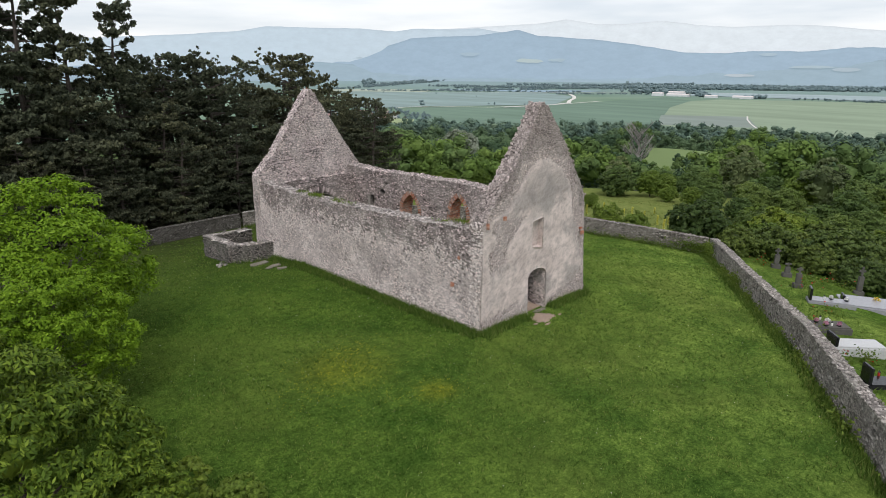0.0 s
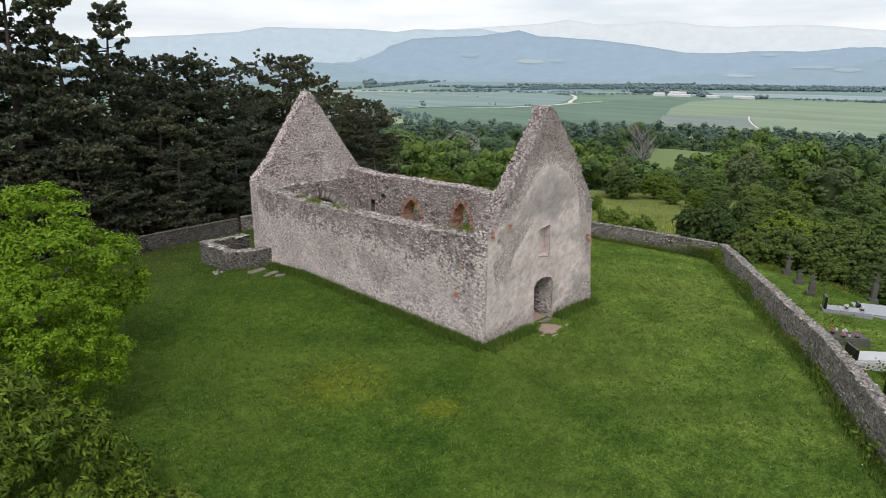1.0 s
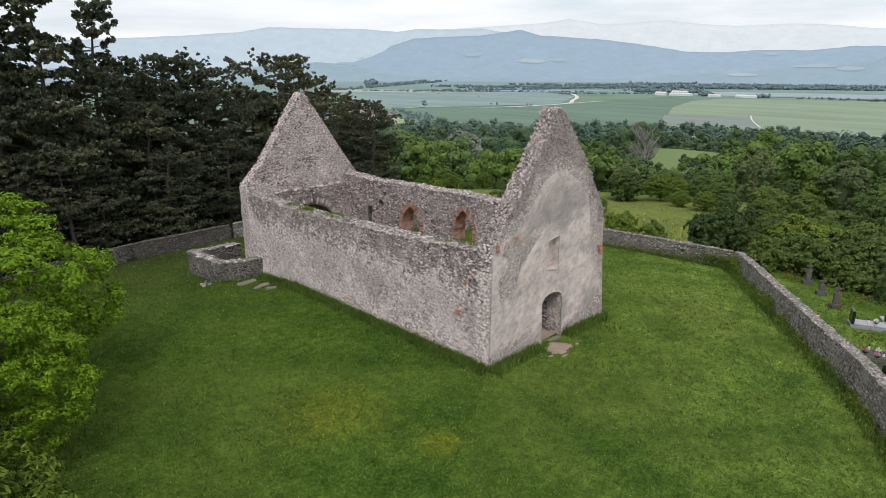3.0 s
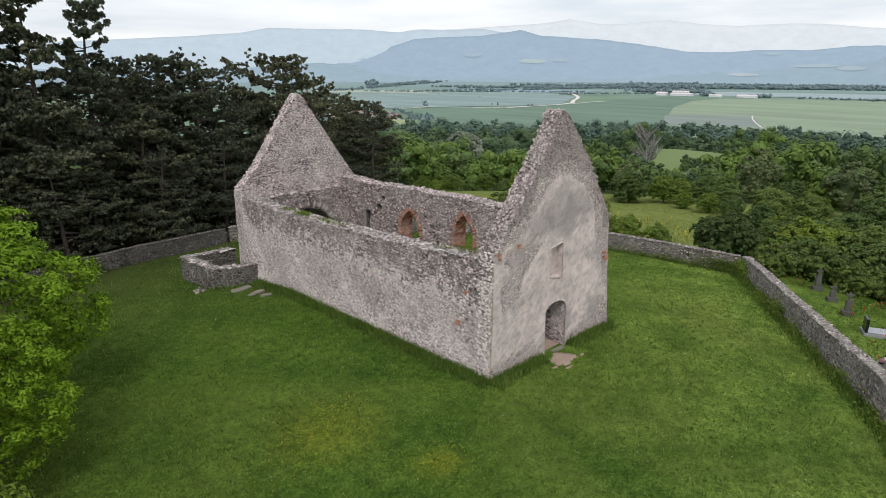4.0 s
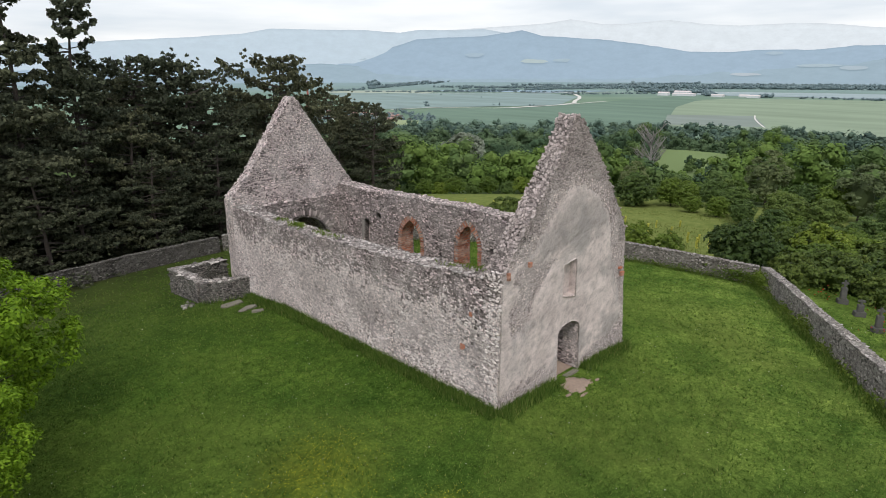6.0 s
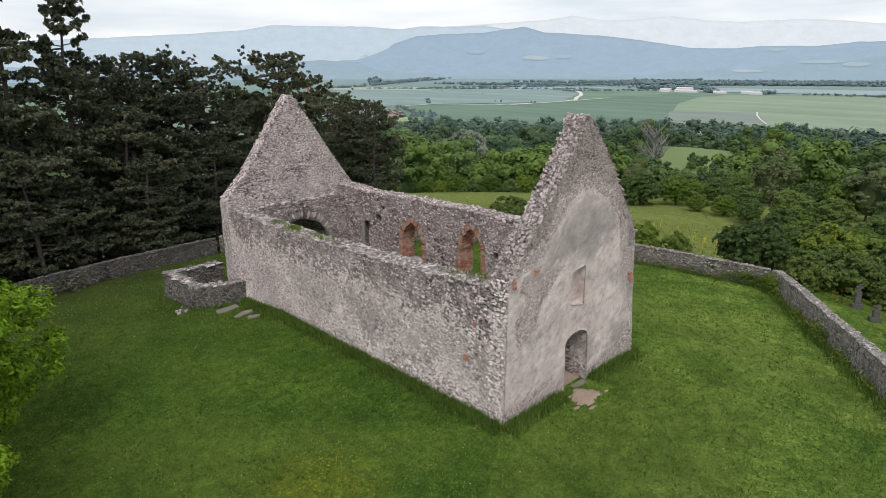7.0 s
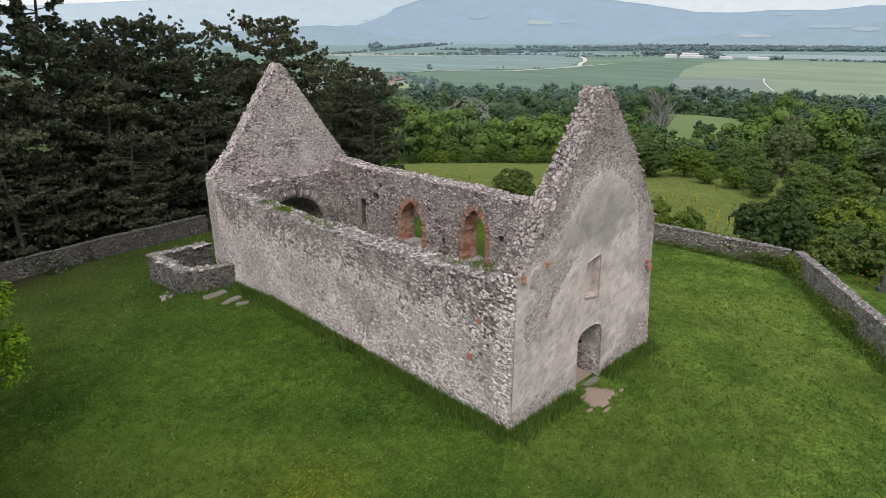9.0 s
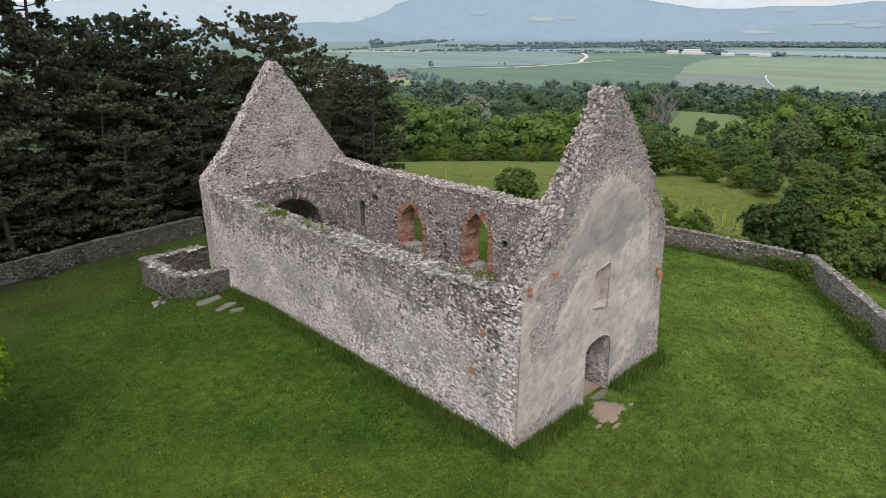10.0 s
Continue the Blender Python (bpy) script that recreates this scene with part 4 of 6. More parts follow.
st += capping(rake_line(BACK_RAKE, 4.56, 0.0, 20.86), 0.75, 53, 0.15, 0.03, Vector((0, 1, 0)))
st += capping(rake_line(BACK_RAKE, 4.56, 8.85, 20.86), 0.75, 54, 0.15, 0.03, Vector((0, 1, 0)))
lay_stones(back_gable, st, M_STONE, M_STONES, (4, 20.9, 8))


# end faces where the long walls meet the gables
def corner_stones(face, u0, u1, z1, seed, out, keep=1.0):
    return coursed([(u0, -0.2), (u1, -0.2), (u1, z1), (u0, z1)], [], face, 0.0, out, seed, 0.125, 0.02, lambda u, v: keep)


st = corner_stones(lambda u, v, w: Vector((-0.18 * max(0, 1 - v / 5.6) ** 2 + w - 0.01, u, v)), 0.0, 0.75, 5.6, 61, -1, 0.55)
st += corner_stones(lambda u, v, w: Vector((w - 0.02, u, v)), 20.8, 21.6, 5.4, 62, -1)
quoins = part("quoins", block((0.1, 0.1, 0.1), (0.4, 21.0, 1)), M_MORTAR, church)
lay_stones(quoins, st, M_LSTONE, M_LSTONES, (0, 0, 3), limit=120)


# the small vaulted chancel behind the arch
def chancel_shell():
    bm = bmesh.new()
    rows = []
    for k in range(7):
        z = [-0.8, 1.6, 2.4, 3.0, 3.5, 3.8, 3.9][k]
        r = [2.7, 2.7, 2.5, 2.1, 1.5, 0.8, 0.05][k]
        rows.append([bm.verts.new((4.5 + r * math.cos(math.pi * i / 16), 21.55 + 1.25 * r * math.sin(math.pi * i / 16), z)) for i in range(17)])
    for a, b in zip(rows, rows[1:]):
        for i in range(16):
            bm.faces.new((a[i], a[i + 1], b[i + 1], b[i]))
    return bm


part("chancel", chancel_shell(), M_MORTAR, church, "low vaulted stone chancel, dark inside")

# three odd bricks and a patch set in the south wall and the front
for at, ax, ay, size in (((-0.03, 1.88, 2.1), (0, 1, 0), (0, 0, 1), (0.28, 0.26)), ((-0.03, 4.17, 1.65), (0, 1, 0), (0, 0, 1), (0.14, 0.12)), ((-0.03, 1.48, 3.6), (0, 1, 0), (0, 0, 1), (0.12, 0.16))):
    brick(south_wall, Vector(at), ax, (1, 0, 0), ay, (size[0], 0.1, size[1]), random.Random(1))
for at, size in (((0.32, -0.04, 5.3), (0.14, 0.3)), ((8.45, -0.1, 3.6), (0.24, 0.24)), ((8.3, -0.08, 3.95), (0.2, 0.1)), ((1.55, -0.07, 5.55), (0.14, 0.22))):
    for k in range(max(1, round(size[1] / 0.1))):
        brick(front_gable, Vector(at) + Vector((0, 0, k * 0.1)), (1, 0, 0), (0, 1, 0), (0, 0, 1), (size[0], 0.12, 0.085), random.Random(k))


# ---- the low annex beside the rear corner ----
annex = thing("annex_ruin", (0, 0, 0), "knee-high remains of a small walled stone annex", "ruin")


def annex_wall(a, b, top, seed, name="wall"):
    a, b = Vector((*a, 0)), Vector((*b, 0))
    d = (b - a).normalized()
    side = Vector((-d.y, d.x, 0))
    ln = (b - a).length

    def place(u, v, w):
        return a + d * u + side * w + Vector((0, 0, v))

    outline = [(0, -0.8), (ln, -0.8)] + top_line(ln, 0, lambda u: top, seed, 0.06, 16)
    ob = slab(name, outline, [], place, 0.6, 0.14, 0.03, M_EMORTAR, annex, layers=3)
    st = coursed(outline, [], place, 0.0, 1, seed, 0.2, 0.04) + coursed(outline, [], place, 0.6, -1, seed + 1, 0.22, 0.04)
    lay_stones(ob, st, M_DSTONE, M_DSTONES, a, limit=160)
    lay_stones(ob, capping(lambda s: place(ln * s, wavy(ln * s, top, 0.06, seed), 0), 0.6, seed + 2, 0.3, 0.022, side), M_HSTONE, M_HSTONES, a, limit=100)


annex_wall((-2.78, 20.0), (-0.03, 19.2), 0.84, 71)
annex_wall((-2.88, 24.3), (-2.82, 20.55), 0.84, 74)
annex_wall((0.6, 24.35), (-2.88, 24.3), 0.82, 77)


# ---- the ring wall of the churchyard ----
def ring_wall(name, feet, heights, seed, near, label, thick=0.65, mats=(M_YMORTAR, M_YSTONE, M_YSTONES), hole=None):
    pts = [Vector((x, y, 0)) for x, y in feet]
    cum = [0.0]
    for a, b in zip(pts, pts[1:]):
        cum.append(cum[-1] + (b - a).length)

    def along(u):
        u = min(max(u, 0), cum[-1])
        x = np.interp(u, cum, [p.x for p in pts])
        y = np.interp(u, cum, [p.y for p in pts])
        return Vector((x, y, 0))

    def place(u, v, w):
        p = along(u)
        d = (along(u + 0.8) - along(u - 0.8)).normalized()
        n = Vector((-d.y, d.x, 0))
        h = float(np.interp(u, cum, heights))
        p = p + n * (w * (1 - 0.12 * v)) + n * (0.05 * v)
        p.z = land(p.x, p.y) + v * h
        return p

    ln = cum[-1]
    outline = [(0, -0.3), (ln, -0.3)] + [(ln - ln * i / 80, 1.0 + 0.035 * noise.noise((i * 0.9, seed, 0)) + 0.03 * noise.noise((i * 3.1, seed, 0))) for i in range(81)]
    holes = [[(ln - hole - 0.17, 0.42), (ln - hole + 0.17, 0.42), (ln - hole + 0.17, 0.68), (ln - hole - 0.17, 0.68)]] if hole else []
    ob = slab(name, outline, holes, place, thick, 0.17, 0.03, mats[0], None, layers=3)
    tagged(ob, label, "wall", kind="structure")
    st = []
    hm = sum(heights) / len(heights)
    rnd = random.Random(seed)
    st += coursed([(u, v * hm) for u, v in outline], [[(u, v * hm) for u, v in h] for h in holes], lambda u, v, w2: place(u, v / hm, w2), 0.0, 1, seed, 0.15, 0.015, lambda u, v: 0.62)
    for _ in range(int(ln * thick / 0.02)):
        u, w = rnd.uniform(0, ln), rnd.uniform(-0.05, thick + 0.02)
        p = place(u, 1.0, w)
        b = rnd.uniform(0.09, 0.22)
        t = rnd.uniform(0, 6.28)
        nn = Vector((rnd.gauss(0, 0.2), rnd.gauss(0, 0.2), 1)).normalized()
        ax = Vector((math.cos(t), math.sin(t), 0))
        ax = (ax - nn * ax.dot(nn)).normalized()
        m = Matrix((ax * b, nn.cross(ax) * b * rnd.uniform(0.5, 1), nn * rnd.uniform(0.008, 0.03))).transposed().to_4x4()
        m.translation = p
        st.append(m)
    lay_stones(ob, st, mats[1], mats[2], near)
    return place, ln


right_place, right_len = ring_wall("wall_east", [(-8, -21.6), (-3.75, -19.3), (0.2, -17.05), (3.75, -14.8), (9.35, -11.45), (13.6, -8.7), (18.9, -5.2), (23.4, -2.3), (26.2, -0.4)][::-1],
                                   [1.75, 1.7, 1.65, 1.6, 1.5, 1.45, 1.45, 1.45, 1.4][::-1], 81, (9, -11, 1), "weathered rubble boundary wall between the lawn and the graves", 0.58, mats=(M_EMORTAR, M_YSTONE, M_YSTONES))
mid_place, mid_len = ring_wall("wall_north", [(26.2, -0.2), (25.9, 2.9), (25.7, 5.5), (25.3, 7.8), (24.4, 13), (21.6, 20), (16, 27.5), (10, 31.2), (4.7, 32.9)][::-1],
                               [1.3] * 9, 84, (25.5, 4, 0), "low grey stone boundary wall along the meadow", hole=3.4)
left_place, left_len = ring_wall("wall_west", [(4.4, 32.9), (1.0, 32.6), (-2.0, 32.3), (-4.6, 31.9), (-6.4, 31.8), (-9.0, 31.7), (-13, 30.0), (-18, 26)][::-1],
                                 [1.22] * 8, 87, (-4, 30, 0), "low lichened stone boundary wall, darkened for the shade of dark pines", mats=(M_DMORTAR, M_DSTONE, M_DSTONES))


# ---- leaves, needles and blades ----
def scatter_mesh(name, P, N, length, width, material, rng, fold=0.25, tip=0.5, droop=0.0, axis=None):
    """Many small leaves: at P, facing N, each a folded four-cornered blade along axis (or any way)."""
    n = len(P)
    N = N / (np.linalg.norm(N, axis=1, keepdims=True) + 1e-9)
    a = rng.normal(size=(n, 3)) - np.array([0, 0, droop]) if axis is None else axis
    a = a - N * (a * N).sum(1, keepdims=True)
    a /= np.linalg.norm(a, axis=1, keepdims=True) + 1e-9
    b = np.cross(N, a)
    ln, wd = length[:, None], width[:, None]
    v = np.empty((n, 4, 3))
    v[:, 0] = P - a * ln * 0.5
    v[:, 1] = P + b * wd * 0.5 + a * ln * (0.5 - tip) - N * wd * fold
    v[:, 2] = P + a * ln * 0.5 - N * ln * 0.12
    v[:, 3] = P - b * wd * 0.5 + a * ln * (0.5 - tip) - N * wd * fold
    f = np.arange(n * 4).reshape(n, 4)
    return as_mesh(name, v.reshape(-1, 3), f, material)


def spray_corners(P, N, size, rng):
    """Three-cornered leaf sprays at P facing N: their corners, three to a spray."""
    n = len(P)
    N = N / (np.linalg.norm(N, axis=1, keepdims=True) + 1e-9)
    a = rng.normal(size=(n, 3))
    a -= N * (a * N).sum(1, keepdims=True)
    a /= np.linalg.norm(a, axis=1, keepdims=True) + 1e-9
    b = np.cross(N, a)
    s, k = size[:, None], rng.uniform(0.45, 0.75, (n, 1))
    v = np.empty((n, 3, 3))
    v[:, 0] = P + a * s * 0.6 - N * s * 0.12
    v[:, 1] = P - a * s * 0.4 + b * s * k
    v[:, 2] = P - a * s * 0.4 - b * s * k
    return v.reshape(-1, 3)


def directions(rng, n, up=0.0):
    d = rng.normal(size=(n, 3))
    d[:, 2] += up
    return d / np.linalg.norm(d, axis=1, keepdims=True)


def lumps(rng, n, centre, size, low=-0.35, shell=0.62):
    d = directions(rng, n * 3, 0.25)
    d = d[d[:, 2] > low][:n]
    d = d if len(d) else np.array([[0.0, 0.0, 1.0]])
    k = rng.uniform(shell, 1.0, (len(d), 1))
    lump = np.array([[1 + 0.22 * noise.noise(Vector(x) * 1.7 + Vector((centre[2], 0, 0)))] for x in d])
    return np.array(centre) + d * k * lump * np.array(size)


def core_mesh(rng, centre, size, squeeze=0.30):
    """The leafy inside of a crown, uneven."""
    v, f = CORE
    off = rng.uniform(0, 50, 3)
    k = np.array([1 + squeeze * noise.noise(Vector(p * 1.8 + off)) for p in v])[:, None]
    return np.array(centre) + v * k * np.array(size), f


def ball(subdivisions):
    bm = bmesh.new()
    bmesh.ops.create_icosphere(bm, subdivisions=subdivisions, radius=1)
    v = np.array([p.co for p in bm.verts])
    f = np.array([[q.index for q in t.verts] for t in bm.faces])
    bm.free()
    return v, f


CORE = ball(2)


def spread(rng, n, low):
    """Directions spread evenly over a sphere above a lowest height."""
    z = low + (1 - low) * (np.arange(n) + 0.5) / n
    a = np.arange(n) * 2.39996 + rng.uniform(0, 6.28)
    d = np.stack([np.cos(a) * np.sqrt(1 - z * z), np.sin(a) * np.sqrt(1 - z * z), z], 1) + rng.normal(0, 0.16, (n, 3))
    return d / np.linalg.norm(d, axis=1, keepdims=True)


def broadleaf(name, label, height, radius, clear, boughs, subs, per, leaf, material, seed, group, trunk_r=0.2, low=-0.55, category="tree", reach=0.60, bough_r=0.40, flat=0.85, branches=0, core=0.50, slim=0.0, droop=0.0):
    rng = np.random.default_rng(seed)
    t = thing(name, (0, 0, 0), label, category, group)
    half = (height - clear) / 2
    middle = np.array([0, 0, clear + half])
    whole = np.array([radius, radius, half])
    P, N, tips = [], [], []
    for o in spread(rng, boughs, low):
        c = middle + o * whole * reach * rng.uniform(0.72, 1.12)
        r = bough_r * radius * rng.uniform(0.7, 1.2)
        tips.append(c)
        d = rng.normal(size=(subs, 3)) * 0.8 + o * 0.8 + np.array([0, 0, 0.35])
        d /= np.linalg.norm(d, axis=1, keepdims=True)
        for q in c + d * r * rng.uniform(0.75, 1.08, (subs, 1)) * np.array([1, 1, flat]):
            k = r * rng.uniform(0.24, 0.46)
            e = rng.normal(size=(per, 3)) * 0.75 + o * 0.45 + np.array([0, 0, 0.5])
            e /= np.linalg.norm(e, axis=1, keepdims=True)
            P.append(q + e * k * rng.uniform(0.65, 1.1, (per, 1)) * np.array([1.1, 1.1, 0.7]))
            N.append(e + rng.normal(size=(per, 3)) * 0.3 + np.array([0, 0, 0.3]))
    P, N = np.concatenate(P), np.concatenate(N)
    P[:, 2] = np.maximum(P[:, 2], clear + 0.1)
    v, f = core_mesh(rng, middle - np.array([0, 0, half * 0.05]), whole * core)
    s = rng.uniform(0.7, 1.35, len(P)) * leaf
    if slim:
        part("foliage", scatter_mesh("foliage", P, N, s, s * slim, material, rng, 0.2, 0.45, droop), None, t)
        P, N, s = P[:40], N[:40], s[:40]
    leaves = spray_corners(P, N, s, rng)
    faces = f.tolist() + (np.arange(len(leaves)).reshape(-1, 3) + len(v)).tolist()
    part("crown", as_mesh("crown", np.concatenate([v, leaves]), faces, material), None, t)
    z = clear + half * 0.5
    part("trunk", tube([(0, 0, -0.5), (0.06, 0.03, z * 0.5), (0, 0, z), (0.05, -0.1, clear + half)], [trunk_r * 1.3, trunk_r, trunk_r * 0.8, trunk_r * 0.3], 8), M_BARK, t)
    for c in tips[:branches]:
        s0, e = Vector((0, 0, max(0.3, c[2] * 0.6))), Vector(c)
        part("branch", tube([s0, s0.lerp(e, 0.5) + Vector((0, 0, 0.15)), e], [trunk_r * 0.42, trunk_r * 0.26, trunk_r * 0.08], 5), M_BARK, t)
    return t


def put(ob, x, y, scale=1.0, turn=None, rnd=random, sink=0.1, flat=1.0):
    m = Matrix.Translation((x, y, land(x, y) - sink)) @ Matrix.Rotation(rnd.uniform(0, 6.28) if turn is None else turn, 4, "Z") @ Matrix.Diagonal((scale, scale, scale * flat, 1))
    return copy_thing(ob, m)


def move(ob, x, y, scale=1.0, turn=0.0, flat=1.0):
    ob.matrix_basis = Matrix.Translation((x, y, land(x, y) - 0.1)) @ Matrix.Rotation(turn, 4, "Z") @ Matrix.Diagonal((scale, scale, scale * flat, 1))
    return ob


# ---- black pines west of the church ----
def pine(height, crown_r, bare, seed, label, flat_top=0.0, tufts=1700, per=10, lower=0.55):
    """Whorls of boughs that rise at their ends, each with a plate of upright needle tufts."""
    rng = np.random.default_rng(seed)
    t = thing("pine_tree", (0, 0, 0), label, "tree", "dark pines beside the church")
    lean = rng.normal(0, 0.25, 2)
    axis = lambda z: np.array([lean[0] * z / height * 2 + 0.12 * math.sin(z * 0.6), lean[1] * z / height * 2, z])
    part("trunk", tube([axis(z) for z in np.linspace(-1, height * 0.95, 12)], np.linspace(0.34, 0.04, 12), 8), M_BARK, t)
    boughs = []
    tiers = int((height - bare) / 0.62)
    for k in range(tiers):
        z = bare + (height - bare) * min(1, (k + rng.uniform(-0.25, 0.25)) / tiers)
        f = (z - bare) / (height - bare)
        prof = (1 - f) ** (0.35 if flat_top else 0.6) * min(1, lower + 1.5 * f) + flat_top * f * (1 - f ** 5)
        for b in range(int(rng.integers(3, 6))):
            a = rng.uniform(0, 6.283)
            lobe = 1 + 0.42 * noise.noise((2.2 * math.cos(a), 2.2 * math.sin(a), z * 0.28 + seed))
            reach = crown_r * max(0.24, prof) * rng.uniform(0.55, 1.1) * lobe
            boughs.append((axis(min(height * 0.97, z + rng.uniform(-0.45, 0.45))), a, reach, reach * (0.02 + 0.26 * f + rng.normal(0, 0.14))))
    boughs.append((axis(height * 0.94), 0.0, 0.25, 0.5))
    share = tufts / sum(0.8 + q[2] ** 1.4 for q in boughs)
    P, D, wood = [], [], []
    for s, a, reach, rise in boughs:
        out, side = np.array([math.cos(a), math.sin(a), 0]), np.array([-math.sin(a), math.cos(a), 0])
        e = s + out * reach + np.array([0, 0, rise])
        if reach > 0.6:
            wood.append(tube([s, (s + e) / 2 - np.array([0, 0, 0.07 * reach]), e], [0.03 + 0.016 * reach, 0.03, 0.012], 4))
        for q in range(max(2, round(share * (0.8 + reach ** 1.4)))):
            u = rng.uniform(0.28, 1.05) ** 0.7
            w = s + out * reach * u + side * rng.normal(0, 0.20 * reach * min(1, 1.25 - u * 0.7) + 0.08)
            w = w + np.array([0, 0, rise * u ** 2 + rng.normal(0.05, 0.10)])
            d = rng.normal(size=(per, 3)) * 0.75 + out * 0.3 + np.array([0, 0, 0.6])
            d /= np.linalg.norm(d, axis=1, keepdims=True)
            P.append(w + d * rng.uniform(0.03, 0.20, (per, 1)) * np.array([1, 1, 0.8]))
            D.append(d + rng.normal(0, 0.45, (per, 3)))
    P, D = np.concatenate(P), np.concatenate(D)
    v = spray_corners(P, D, rng.uniform(0.7, 1.3, len(P)) * 0.18, rng)
    part("crown", as_mesh("crown", v, np.arange(len(v)).reshape(-1, 3), M_PINE), None, t)
    wood.sort(key=lambda b: -max(v.co.xy.length for v in b.verts))
    for b in wood[:7]:
        part("branch", b, M_BARK, t)
    tagged(part("twig_mass", joined(*wood[7:]), M_BARK, t), kind="stuff")
    return t


rnd = random.Random(3)
pine_a = pine(18.6, 4.6, 1.2, 101, "tall dark black pine with ragged layered branches", 0.0, 4000)
pine_b = pine(15.5, 5.2, 1.4, 102, "broad dark black pine with a flattened crown", 0.5, 4000)
pine_c = pine(14.0, 4.4, 0.8, 103, "dense dark pine standing beyond the stone wall", 0.1, 2300, lower=0.8)
move(pine_a, -6.9, 37.6, 1.16, 0.4)
move(pine_b, 3.6, 42.4, 1.14, 1.0)
move(pine_c, 33.4, 50.5, 1.03, 0.2)
for ob, x, y, s in ((pine_a, -10.6, 37.4, 1.1), (pine_a, -14.0, 35.8, 1.08), (pine_a, -3.6, 37.9, 0.95), (pine_c, -11.0, 33.6, 0.7), (pine_c, -6.9, 34.2, 0.66), (pine_c, 0.4, 35.6, 0.6), (pine_c, 20.5, 53.0, 1.16), (pine_c, 31.0, 54.0, 0.80), (pine_b, -8.4, 42.5, 0.96), (pine_b, 0.6, 44.5, 0.94), (pine_c, -0.2, 37.6, 0.85),
                    (pine_b, 7.6, 43.5, 1.0), (pine_b, 17.2, 45.6, 1.06), (pine_c, 16.5, 49.0, 1.12), (pine_c, 27.4, 56.5, 0.92), (pine_c, 6.8, 38.0, 0.66), (pine_c, -4.4, 35.2, 0.62), (pine_c, -15.5, 33.5, 1.0),
                    (pine_c, 11.5, 39.6, 0.6), (pine_c, 2.9, 36.6, 0.55), (pine_c, 9.5, 47.0, 1.0), (pine_c, 3.6, 47.0, 0.95), (pine_c, 12.2, 49.5, 1.05), (pine_c, 4.9, 40.2, 0.72), (pine_c, -9.4, 34.8, 0.58), (pine_c, -13.2, 33.0, 0.55)):
    put(ob, x, y, s, None, rnd)

# ---- broad-leaved kinds ----
maple = broadleaf("maple_tree", "leafy bright green maple tree with spreading layered boughs", 8.4, 4.2, 0.3, 72, 13, 44, 0.17, M_MAPLE, 201, "leafy trees", 0.18, -0.8, reach=0.76, bough_r=0.25, flat=0.45, branches=14, core=0.12, slim=0.46, droop=0.4)
move(maple, -15.6, 11.2, 1.02, 0.3)
put(maple, -17.0, 6.4, 0.72, 2.0)
cherry = broadleaf("cherry_tree", "dense green cherry tree with long drooping leaves", 5.8, 3.5, 0.1, 64, 13, 40, 0.20, M_CHERRY, 202, "leafy trees", 0.14, -0.8, reach=0.74, bough_r=0.25, flat=0.6, branches=10, core=0.12, slim=0.34, droop=1.2)
move(cherry, -19.4, -0.8, 0.98, 1.0)
put(cherry, -20.2, 3.6, 0.95, 2.6)
put(cherry, -17.8, -3.7, 0.56, 4.0)

tree_a = broadleaf("tree", "rounded green deciduous tree in the hillside wood", 11.0, 4.6, -1.6, 26, 13, 27, 0.31, M_WOOD_A, 211, "hillside trees", 0.2)
tree_b = broadleaf("tree", "fresh yellow-green deciduous tree at the wood's edge", 9.0, 4.3, -1.6, 26, 13, 27, 0.30, M_WOOD_B, 212, "hillside trees", 0.18)
tree_c = broadleaf("tree", "dark green deciduous tree in the hillside wood", 12.0, 4.2, -1.6, 26, 13, 28, 0.30, M_WOOD_C, 213, "hillside trees", 0.22)
tree_d = broadleaf("tree", "airy grey-green deciduous tree in the hillside wood", 12.0, 3.7, -1.6, 24, 13, 28, 0.30, M_WOOD_D, 217, "hillside trees", 0.2, reach=0.7, bough_r=0.36)
shrub = broadleaf("shrub", "dense green shrub beyond the graveyard", 3.6, 2.3, -0.8, 18, 12, 23, 0.20, M_SHRUB, 214, "graveyard shrubs", 0.06, -0.5, "shrub", 0.64, 0.38)
shrub_b = broadleaf("shrub", "yellow-green shrub above the boundary wall", 3.2, 2.1, -0.8, 18, 12, 26, 0.19, M_WOOD_B, 215, "graveyard shrubs", 0.06, -0.5, "shrub", 0.66, 0.38)
willow = broadleaf("willow_tree", "round silvery grey willow down in the wood", 13.0, 7.5, 0.5, 18, 14, 24, 0.75, M_WILLOW, 216, "", 0.25)
V0 = (-20.8, -18.0)


def polar(az, d):
    """A place at a bearing (degrees from +x) and distance from where the way starts."""
    return V0[0] + d * math.cos(radians(az)), V0[1] + d * math.sin(radians(az))


rnd = random.Random(17)
first = {}


def grow(kind, az, d, s, flat=1.0):
    x, y = polar(az, d)
    if kind not in first:
        first[kind] = move(kind, x, y, s, rnd.uniform(0, 6), flat)
    else:
        put(kind, x, y, s, None, rnd, 0.2, flat)


